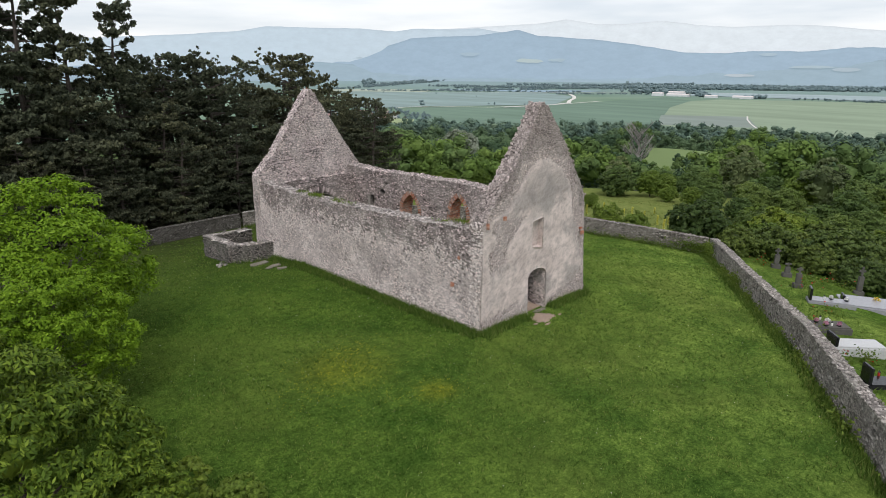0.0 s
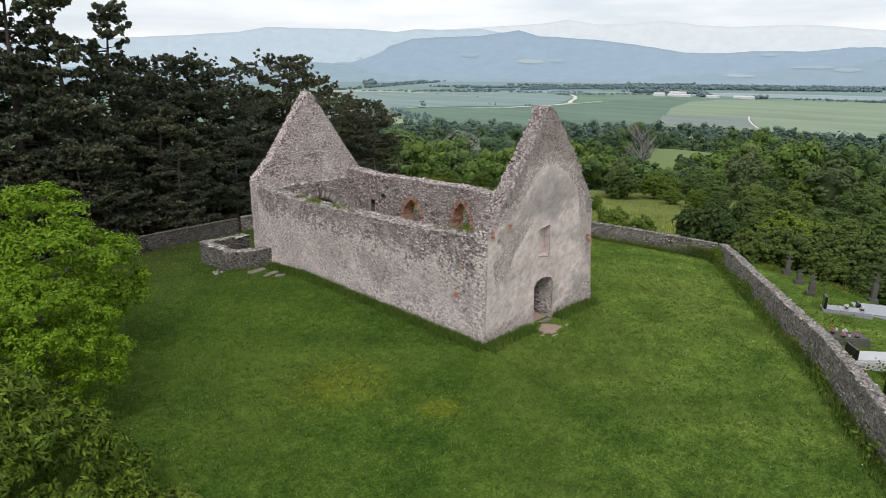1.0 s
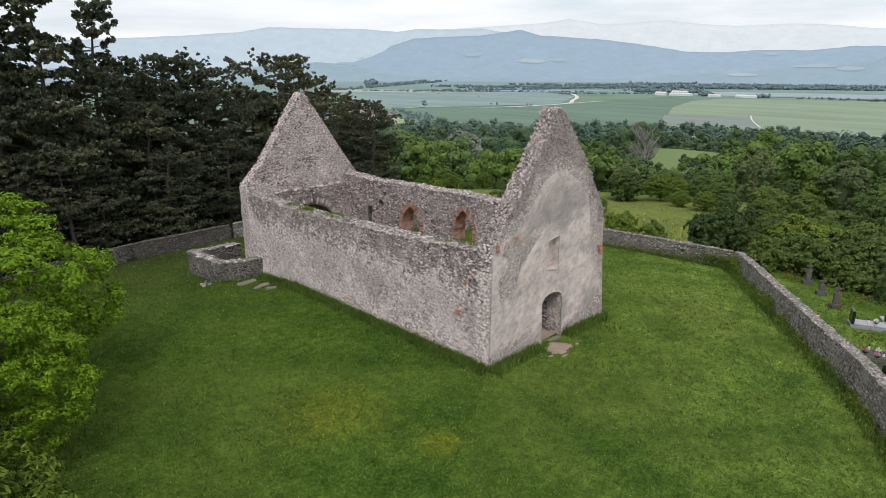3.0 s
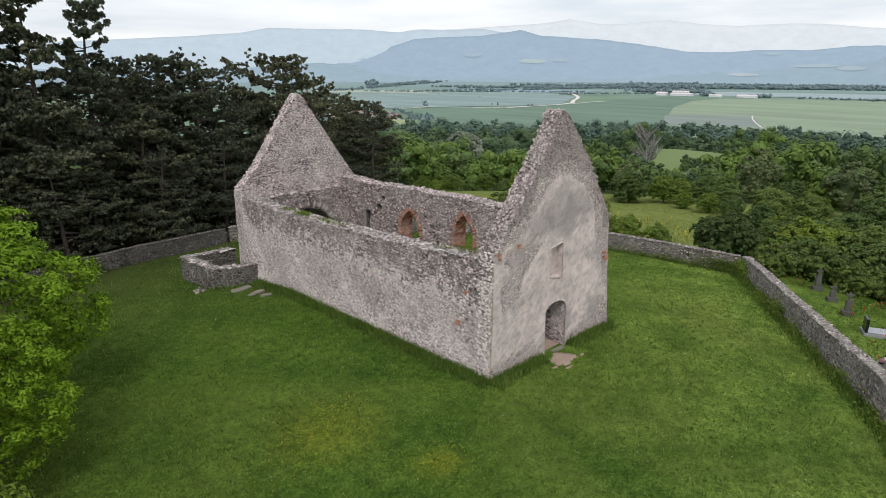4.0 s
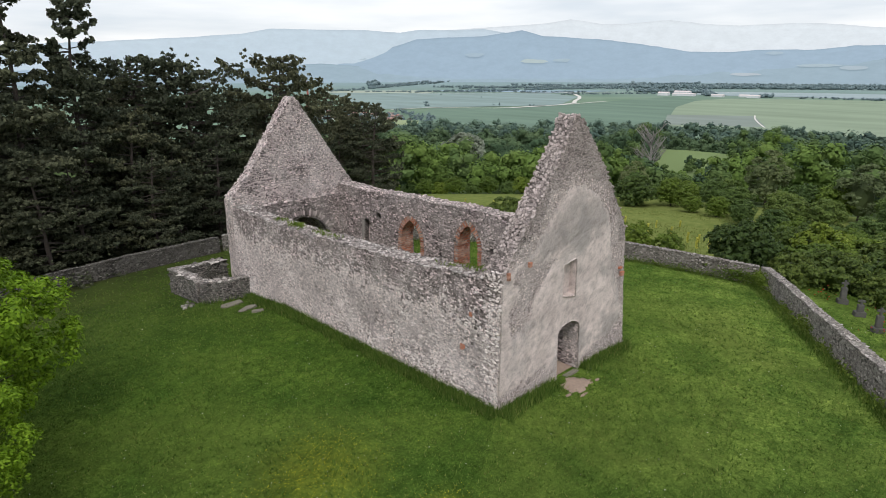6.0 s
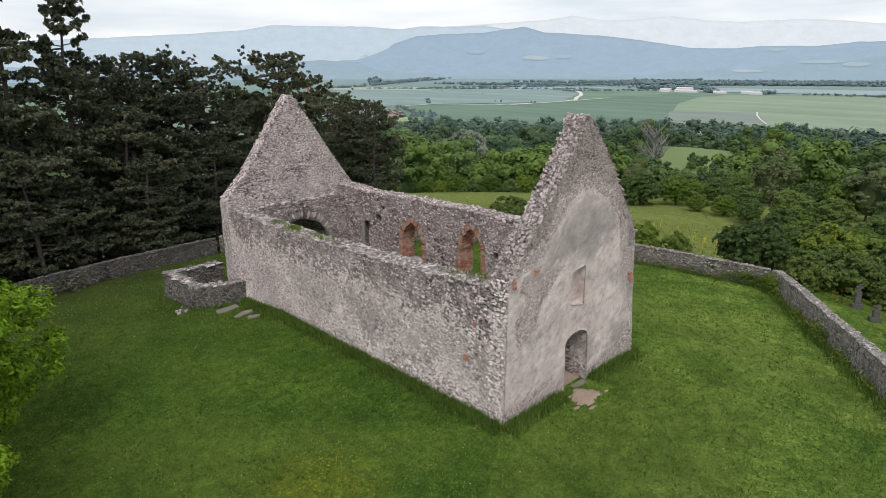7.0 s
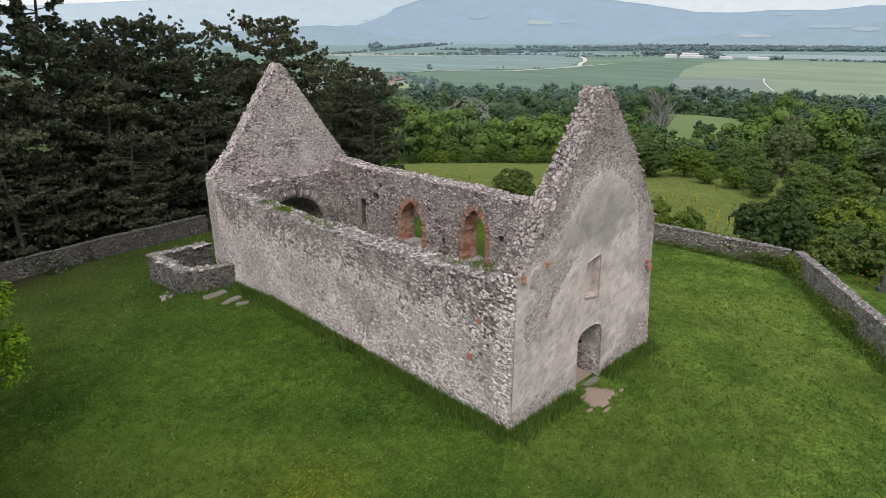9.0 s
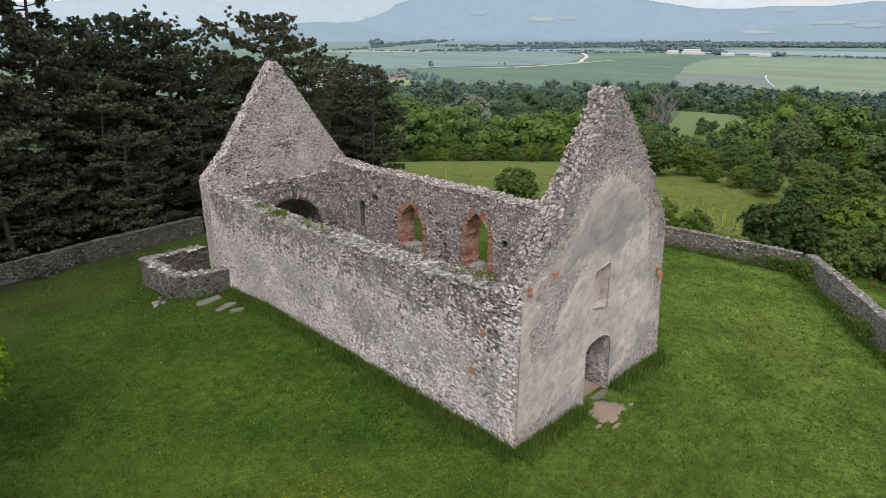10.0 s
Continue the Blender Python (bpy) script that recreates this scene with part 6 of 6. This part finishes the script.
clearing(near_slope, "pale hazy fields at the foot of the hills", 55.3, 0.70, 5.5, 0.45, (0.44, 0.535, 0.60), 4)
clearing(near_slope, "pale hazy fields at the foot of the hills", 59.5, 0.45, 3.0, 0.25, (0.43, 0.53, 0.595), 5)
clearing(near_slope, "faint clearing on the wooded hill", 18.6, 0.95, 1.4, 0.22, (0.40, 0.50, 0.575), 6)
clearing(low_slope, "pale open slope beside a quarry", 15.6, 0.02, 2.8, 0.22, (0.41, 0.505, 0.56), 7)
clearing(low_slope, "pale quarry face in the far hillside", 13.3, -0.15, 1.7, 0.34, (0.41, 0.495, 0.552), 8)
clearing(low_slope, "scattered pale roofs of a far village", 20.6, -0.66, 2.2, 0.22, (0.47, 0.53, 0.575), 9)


# ---- grass, flowers and bare soil in the churchyard ----
rng = np.random.default_rng(77)


def free_lawn(n, rmax=24.5):
    a, r = rng.uniform(0, 2 * np.pi, n), rmax * np.sqrt(rng.uniform(0, 1, n))
    x, y = 4 + r * np.cos(a), 8 + r * np.sin(a)
    ok = ~((x > -0.15) & (x < W + 0.1) & (y > -0.1) & (y < L)) & ~((x > -2.9) & (x < 0) & (y > 19.6) & (y < 24.4))
    ok &= ~(np.hypot((x - 3.88) / 0.95, (y + 0.95) / 0.9) < 1)
    return x[ok], y[ok]


def heights(x, y):
    return np.array([land(a, b) for a, b in zip(x, y)])


def blades(name, x, y, tall, wide, material, label, lean=0.5, per=3, category="grass"):
    x, y = np.repeat(x, per), np.repeat(y, per)
    n = len(x)
    x, y = x + rng.normal(0, 0.03, n), y + rng.normal(0, 0.03, n)
    t = np.repeat(tall, per) * rng.uniform(0.6, 1.3, n)
    z = heights(x, y) - 0.01
    a = rng.uniform(0, 2 * np.pi, n)
    d = np.stack([np.cos(a), np.sin(a), np.zeros(n)], 1)
    q = rng.normal(0, lean, (n, 2))
    P = np.stack([x, y, z], 1)
    v = np.empty((n, 3, 3))
    w = (np.repeat(wide, per) if np.ndim(wide) else np.full(n, wide))[:, None]
    v[:, 0], v[:, 1] = P - d * w, P + d * w
    v[:, 2] = P + np.stack([q[:, 0] * t, q[:, 1] * t, t], 1)
    return tagged(new(name, as_mesh(name, v.reshape(-1, 3), np.arange(n * 3).reshape(n, 3), material)), label, category, kind="stuff")


gx, gy = free_lawn(72000)
thin = np.clip((gy - 0.30 * gx - 25) / 7.5, 0, 0.75) < rng.uniform(0, 1, len(gx))
gx, gy = gx[thin], gy[thin]
tuft = np.array([0.5 + 0.5 * noise.noise((a * 0.7, b * 0.7, 2.0)) + 0.35 * noise.noise((a * 2.2, b * 2.2, 5.0)) for a, b in zip(gx, gy)])
blades("lawn_grass", gx, gy, 0.03 + 0.12 * np.clip(tuft, 0, 1.2), 0.018, M_BLADE, "short mown lawn grass with uneven tufts")


def along_edges(n):
    """Longer grass along the feet of the walls."""
    xs, ys = [], []
    for _ in range(n):
        k = rng.random()
        off = abs(rng.normal(0, 0.28))
        if k < 0.46:
            xs.append(-0.16 - off), ys.append(rng.uniform(-0.2, 19))
        elif k < 0.62:
            x = rng.uniform(-0.3, 9.1)
            if 3.3 < x < 5.3:
                continue
            xs.append(x), ys.append(-0.12 - off)
        elif k < 0.67:
            xs.append(9.0 + off), ys.append(rng.uniform(-0.3, 6))
        elif k < 0.675:
            xs.append(rng.uniform(-3.1, 0)), ys.append(19.15 + 0.3 * -xs[-1] - off * 0.6)
        else:
            place, ln, h = ((right_place, right_len, 1), (mid_place, mid_len, 1), (left_place, left_len, 1))[int(rng.choice([0, 0, 0, 0, 1]))]
            p = place(rng.uniform(0, ln), 0.0, -off - 0.03)
            xs.append(p.x), ys.append(p.y)
    return np.array(xs), np.array(ys)


ex, ey = along_edges(17000)
blades("tall_grass", ex, ey, rng.uniform(0.10, 0.42, len(ex)), 0.016, M_BLADE, "long unmown grass along the foot of the walls", 0.35)
mx, my = [], []
for _ in range(9000):
    az, d = rng.uniform(20, 58), rng.uniform(50, 100)
    x, y = polar(az, d)
    if math.hypot(x - 4, y - 8) > 26:
        mx.append(x), my.append(y)
blades("meadow_grass", np.array(mx), np.array(my), rng.uniform(0.08, 0.22, len(mx)), 0.035, M_MEADOW, "tall dry yellow-green meadow grass", 0.3)


def flowers(name, x, y, size, material, label, lift=0.09):
    P = np.stack([x, y, heights(x, y) + lift * rng.uniform(0.6, 1.4, len(x))], 1)
    N = directions(rng, len(x), 2.0)
    s = rng.uniform(0.7, 1.3, len(x)) * size
    tagged(new(name, scatter_mesh(name, P, N, s, s, material, rng, 0.0)), label, "flowers", kind="stuff")


px, py = [], []
for cx, cy, r, n in ((-7.0, 1.8, 1.3, 1100), (-8.2, 0.6, 1.1, 380), (-5.5, -2.6, 0.55, 520), (-6.4, -1.9, 1.1, 200), (-6.1, 2.8, 0.7, 260), (-9.4, 1.0, 0.8, 120)):
    px.append(rng.normal(cx, r, n)), py.append(rng.normal(cy, r * 0.8, n))
flowers("yellow_flowers", np.concatenate(px), np.concatenate(py), 0.024, M_PETAL_Y, "small yellow flowers in patches on the lawn")
dx, dy = free_lawn(1500)
flowers("white_clover", dx, dy, 0.035, M_PETAL_W, "scattered tiny white clover heads on the lawn")
# tufts growing on the wall heads
tx_, ty_, tz_ = [], [], []
for x, y, z, n in ((0.5, 14.6, 4.72, 160), (0.45, 12.2, 4.74, 60), (0.4, 11.0, 4.8, 40), (0.7, 1.9, 5.2, 70), (0.6, 3.2, 5.02, 40), (0.5, 16.3, 4.7, 40)):
    tx_.append(rng.normal(x, 0.16, n)), ty_.append(rng.normal(y, 0.3, n)), tz_.append(np.full(n, z))
P = np.stack([np.concatenate(tx_), np.concatenate(ty_), np.concatenate(tz_) + rng.uniform(0, 0.12, sum(map(len, tx_)))], 1)
s = rng.uniform(0.12, 0.3, len(P))
tagged(new("wall_plants", scatter_mesh("wall_plants", P, directions(rng, len(P)) * np.array([1, 1, 0.3]), s, s * 0.2, M_WOOD_B, rng)), "small green weeds growing on the wall heads", "weeds", kind="stuff")


# creepers and weeds along the boundary wall
def creeper(name, place, ln, spots, label):
    P, N = [], []
    for u, v, r, n in spots:
        uu, vv = rng.normal(u, r, n), np.abs(rng.normal(v, 0.16, n))
        for a, b in zip(uu, vv):
            p = place(a, min(1.05, b), -abs(rng.normal(0, 0.24)) - 0.03)
            P.append(p), N.append(Vector((rng.normal(), rng.normal(), 0.8)))
    P, N = np.array(P), np.array(N)
    s = rng.uniform(0.08, 0.18, len(P))
    tagged(new(name, scatter_mesh(name, P, N, s, s * 0.7, M_WOOD_B, rng)), label, "weeds", kind="stuff")


creeper("wall_creeper", right_place, right_len, ((0.7, 0.5, 0.7, 900), (2.6, 0.1, 0.4, 220), (6.0, 0.15, 0.5, 320), (9.3, 0.3, 0.5, 420), (7.4, 0.1, 0.3, 150), (12.2, 0.1, 0.4, 220), (14.9, 0.05, 0.6, 200), (18, 0.05, 0.8, 260), (22, 0.05, 0.9, 300), (27, 0.05, 1.2, 360)), "green creeper and nettles along the boundary wall")
creeper("ivy", mid_place, mid_len, ((mid_len - 0.6, 0.4, 0.9, 900), (mid_len - 4.5, 0.05, 1.6, 500), (mid_len - 8, 0.05, 1.6, 300)), "ivy and weeds on the low boundary wall")


# the worn earth before the door, a flat patch with an uneven edge
def soil_patch(cx, cy, rx, ry, seed, n=90):
    bm = bmesh.new()
    c = bm.verts.new((cx, cy, land(cx, cy) + 0.03))
    rim = []
    for i in range(n):
        a = 2 * math.pi * i / n
        p, q = math.cos(a), math.sin(a)
        r = 1 + 0.45 * noise.noise((p * 1.3, q * 1.3, seed)) + 0.3 * noise.noise((p * 3.3, q * 3.3, seed + 2)) + 0.14 * noise.noise((p * 9, q * 9, seed + 2))
        x, y = cx + rx * r * p, cy + ry * r * q
        rim.append((bm.verts.new((x * 0.6 + cx * 0.4, y * 0.6 + cy * 0.4, land(x, y) + 0.027)), bm.verts.new((x, y, land(x, y) - 0.02))))
    for a, b in zip(rim, rim[1:] + rim[:1]):
        bm.faces.new((c, a[0], b[0]))
        bm.faces.new((a[0], a[1], b[1], b[0]))
    return bm


tagged(part("soil_patch", soil_patch(3.9, -0.9, 0.84, 0.66, 4), M_SOIL, None), "bare trodden earth before the church door", "soil", kind="structure")
for x, y, rx, ry, k in ((2.95, -1.2, 0.26, 0.09, 5), (3.45, -1.6, 0.32, 0.08, 6), (4.9, -1.3, 0.16, 0.1, 9)):
    tagged(part("soil_patch", soil_patch(x, y, rx, ry, k, 40), M_SOIL, None), "small crumbled patch of bare earth in the grass", "soil", kind="structure")
qa = rng.uniform(0, 2 * np.pi, 260)
qr = rng.normal(0.97, 0.09, 260)
blades("edge_grass", 3.85 + 0.84 * qr * np.cos(qa), -0.9 + 0.78 * qr * np.sin(qa), rng.uniform(0.04, 0.12, 260), 0.012, M_BLADE, "short grass creeping over the rim of the bare earth")
rnd = random.Random(8)
for x, y, a, b, t, k in ((-1.72, 18.6, 1.6, 0.66, 6, 1), (-1.55, 17.1, 1.35, 0.5, 14, 2), (-1.35, 16.2, 0.75, 0.4, -12, 3)):
    bm = bmesh.new()
    rim = []
    for i in range(9):
        q = 2 * math.pi * i / 9
        r = rnd.uniform(0.8, 1.1)
        rim.append((a / 2 * r * math.copysign(abs(math.cos(q)) ** 0.7, math.cos(q)), b / 2 * r * math.copysign(abs(math.sin(q)) ** 0.7, math.sin(q))))
    low = [bm.verts.new((u, v, -0.06)) for u, v in rim]
    top = [bm.verts.new((u * 0.95, v * 0.93, 0.05)) for u, v in rim]
    bm.faces.new(top)
    for i in range(9):
        bm.faces.new((low[i], low[(i + 1) % 9], top[(i + 1) % 9], top[i]))
    s = part("stone_slab", bm, M_SLAB, None)
    s.matrix_basis = pose(x, y, land(x, y) + 0.03, rnd.uniform(-4, 4), rnd.uniform(-4, 4), t)
    tagged(s, "flat worn flagstone lying in the grass", "stone", "flagstones")
rubble_meshes = rock_meshes(M_YSTONE)
for i in range(16):
    x, y = rnd.gauss(-3.45, 0.22), rnd.gauss(20.4, 0.3)
    ob = new("loose_stone", rnd.choice(rubble_meshes))
    ob.matrix_basis = pose(x, y, land(x, y) + 0.03, rnd.uniform(-15, 15), rnd.uniform(-15, 15), rnd.uniform(0, 360)) @ Matrix.Diagonal((rnd.uniform(0.14, 0.3), rnd.uniform(0.12, 0.22), 0.09, 1))
    tagged(ob, "loose pale stone lying by the annex", "stone", "loose stones")


# mullein spikes in the meadow
def mullein():
    t = thing("mullein", (0, 0, 0), "tall yellow mullein spike in the meadow grass", "plant", "mulleins")
    part("stem", tube([(0, 0, -0.1), (0, 0, 0.9), (0.02, 0, 1.7)], [0.03, 0.025, 0.015], 5), M_WOOD_B, t)
    P = np.stack([rng.normal(0, 0.05, 220), rng.normal(0, 0.05, 220), rng.uniform(0.7, 1.75, 220)], 1)
    part("flower_spike", scatter_mesh("spike", P, directions(rng, 220), np.full(220, 0.11), np.full(220, 0.09), M_MULLEIN, rng), None, t)
    return t


m0 = mullein()
rnd = random.Random(6)
spots = [(polar(a, d)) for a, d in ((31.5, 74), (29.2, 70), (30.0, 79), (28.2, 76), (32.4, 80), (26.9, 69), (26.4, 74), (27.5, 80), (25.2, 70), (24.3, 72), (24.6, 66), (25.6, 84), (41.0, 92), (45.6, 88), (43.5, 96), (38.6, 90), (30.4, 72), (23.6, 69), (36.9, 86))]
for i, (x, y) in enumerate(spots):
    if i:
        copy_thing(m0, Matrix.Translation((x, y, land(x, y))) @ Matrix.Diagonal((1, 1, rnd.uniform(0.6, 1.1), 1)))
    else:
        m0.matrix_basis = Matrix.Translation((x, y, land(x, y)))


# ---- the graveyard ----
def at_land(name, x, y, label, category, group="", turn=0.0):
    return thing(name, (x, y, land(x, y)), label, category, group, turn=turn)


def lantern(x, y, z, colour, label):
    t = thing("grave_lantern", (x, y, z), label, "lantern", "grave lanterns")
    part("glass", lathe([(0.04, 0), (0.05, 0.03), (0.05, 0.16), (0.035, 0.18)], 10), colour, t)
    part("cap", lathe([(0.055, 0.18), (0.05, 0.21), (0.015, 0.24), (0.01, 0.27)], 10), M_BLACK, t)


def posy(x, y, z, material, label, r=0.16):
    t = thing("flower_bowl", (x, y, z), label, "flowers", "grave flowers")
    part("bowl", lathe([(0.07, 0), (0.12, 0.05), (0.13, 0.1), (0.11, 0.1)], 12), M_BLACK, t)
    P = directions(rng, 120, 0.8) * r * rng.uniform(0.6, 1.1, (120, 1)) + np.array([0, 0, 0.15])
    part("blossoms", scatter_mesh("blossoms", P, directions(rng, 120, 0.5), np.full(120, 0.07), np.full(120, 0.06), material, rng), None, t)


def grave(x, y, turn, size, slab_mat, stone_mat, label, stone=(0.7, 0.9), lift=0.35):
    """A tomb: kerb, cover slab and a headstone at one end."""
    t = at_land("grave", x, y, label, "grave", "graves", turn)
    a, b = size
    part("kerb", block((a, b, lift), (0, 0, -0.05), 0.02), slab_mat, t)
    part("cover_slab", block((a * 0.9, b * 0.86, 0.07), (a * 0.02, 0, lift - 0.05), 0.012), slab_mat, t)
    if stone:
        bm = block((0.14, stone[0], stone[1]), (-a / 2 + 0.12, 0, lift - 0.05), 0.03)
        h = part("headstone", bm, stone_mat, t)
        for k in range(3):
            part("inscription", block((0.006, stone[0] * (0.6 - 0.12 * k), 0.035), (-a / 2 + 0.194, 0, lift + stone[1] * 0.6 - k * 0.11)), M_GRANITE, h)
    return t


def stone_cross(x, y, h, turn, label):
    t = at_land("stone_cross", x, y, label, "gravestone", "old gravestones", turn)
    part("plinth", block((0.6, 0.45, 0.35), (0, 0, -0.05), 0.03), M_WEATHER, t)
    part("shaft", block((0.34, 0.24, h * 0.62), (0, 0, 0.3), 0.03), M_WEATHER, t)
    part("cross", joined(block((0.13, 0.1, h * 0.4), (0, 0, 0.3 + h * 0.62), 0.02), block((0.4, 0.1, 0.13), (0, 0, 0.3 + h * 0.8), 0.02)), M_WEATHER, t)


TG_ANGLE = -33
grave(19.7, -10.5, -66, (2.5, 1.0), M_GRANITE, M_BLACK, "grey granite grave with a black headstone", (0.7, 0.75), 0.25)
grave(22.0, -12.0, -66, (3.0, 2.3), M_GRANITE, M_BLACK, "wide double grave of polished grey granite", (0.7, 0.4), 0.3)
grave(11.5, -13.5, -50, (2.4, 1.15), M_PALE, M_BLACK, "pale terrazzo grave with a dark headstone", (0.95, 0.5), 0.5)
grave(14.1, -11.7, -50, (2.0, 1.1), M_WEATHER, M_BLACK, "old concrete grave covered in flowers and lanterns", None)
grave(8.3, -15.4, -50, (2.0, 1.0), M_BLACK, M_BLACK, "polished black granite grave with a headstone", (0.7, 0.75), 0.2)
stone_cross(27.2, -10.5, 1.7, -60, "tall weathered concrete gravestone with a cross")
stone_cross(24.6, -6.6, 0.7, -60, "old grey gravestone with a broken cross")
stone_cross(26.8, -5.2, 1.2, -60, "old dark gravestone beside the shrubs")
stone_cross(22.1, -8.0, 1.1, -60, "dark weathered gravestone with flowers before it")
for x, y, h in ((19.7, -10.5, 0.3), (20.1, -11.2, 0.3), (13.9, -11.2, 0.33), (14.4, -11.6, 0.33), (13.7, -11.7, 0.33), (14.2, -12.2, 0.33)):
    posy(x, y, land(x, y) + h, M_WHITE if x > 14.3 else M_PINK, "bowl of pale flowers on a grave", 0.11)
posy(22.6, -12.3, land(22.6, -12.3) + 0.36, M_GOLD, "bowl of yellow flowers on a grave", 0.2)
for x, y, h in ((19.4, -10.2, 0.3), (14.6, -11.2, 0.33), (14.0, -11.9, 0.33), (8.6, -15.0, 0.2)):
    lantern(x, y, land(x, y) + h, M_RED if h < 0.3 else M_WHITE, "small glass grave lantern")

gp = []
for cx, cy, r, n in ((22.5, -8.6, 1.2, 260), (25.2, -8.2, 1.4, 300), (27.2, -4.2, 1.0, 260), (13.6, -11.3, 0.6, 160), (10.4, -14.2, 0.5, 200), (10.6, -15.4, 0.6, 220), (17.4, -11.0, 0.8, 120), (28.4, -9.4, 1.2, 260), (9.4, -13.4, 0.4, 120)):
    q = np.stack([rng.normal(cx, r * 0.5, n), rng.normal(cy, r * 0.5, n)], 1)
    gp.append(np.column_stack([q, heights(q[:, 0], q[:, 1]) + np.abs(rng.normal(0, 0.28, n))]))
gp = np.concatenate(gp)
s = rng.uniform(0.08, 0.2, len(gp))
tagged(new("graveyard_weeds", scatter_mesh("graveyard_weeds", gp, directions(rng, len(gp), 0.6), s, s * 0.55, M_WOOD_B, rng)), "green weeds and garden plants between the graves", "weeds", kind="stuff")
fl = gp[rng.permutation(len(gp))[:90]] + np.array([0, 0, 0.12])
tagged(new("grave_blossoms", scatter_mesh("grave_blossoms", fl, directions(rng, 90, 1), np.full(90, 0.1), np.full(90, 0.1), M_RED, rng)), "scattered red garden blossoms between the graves", "flowers", kind="stuff")
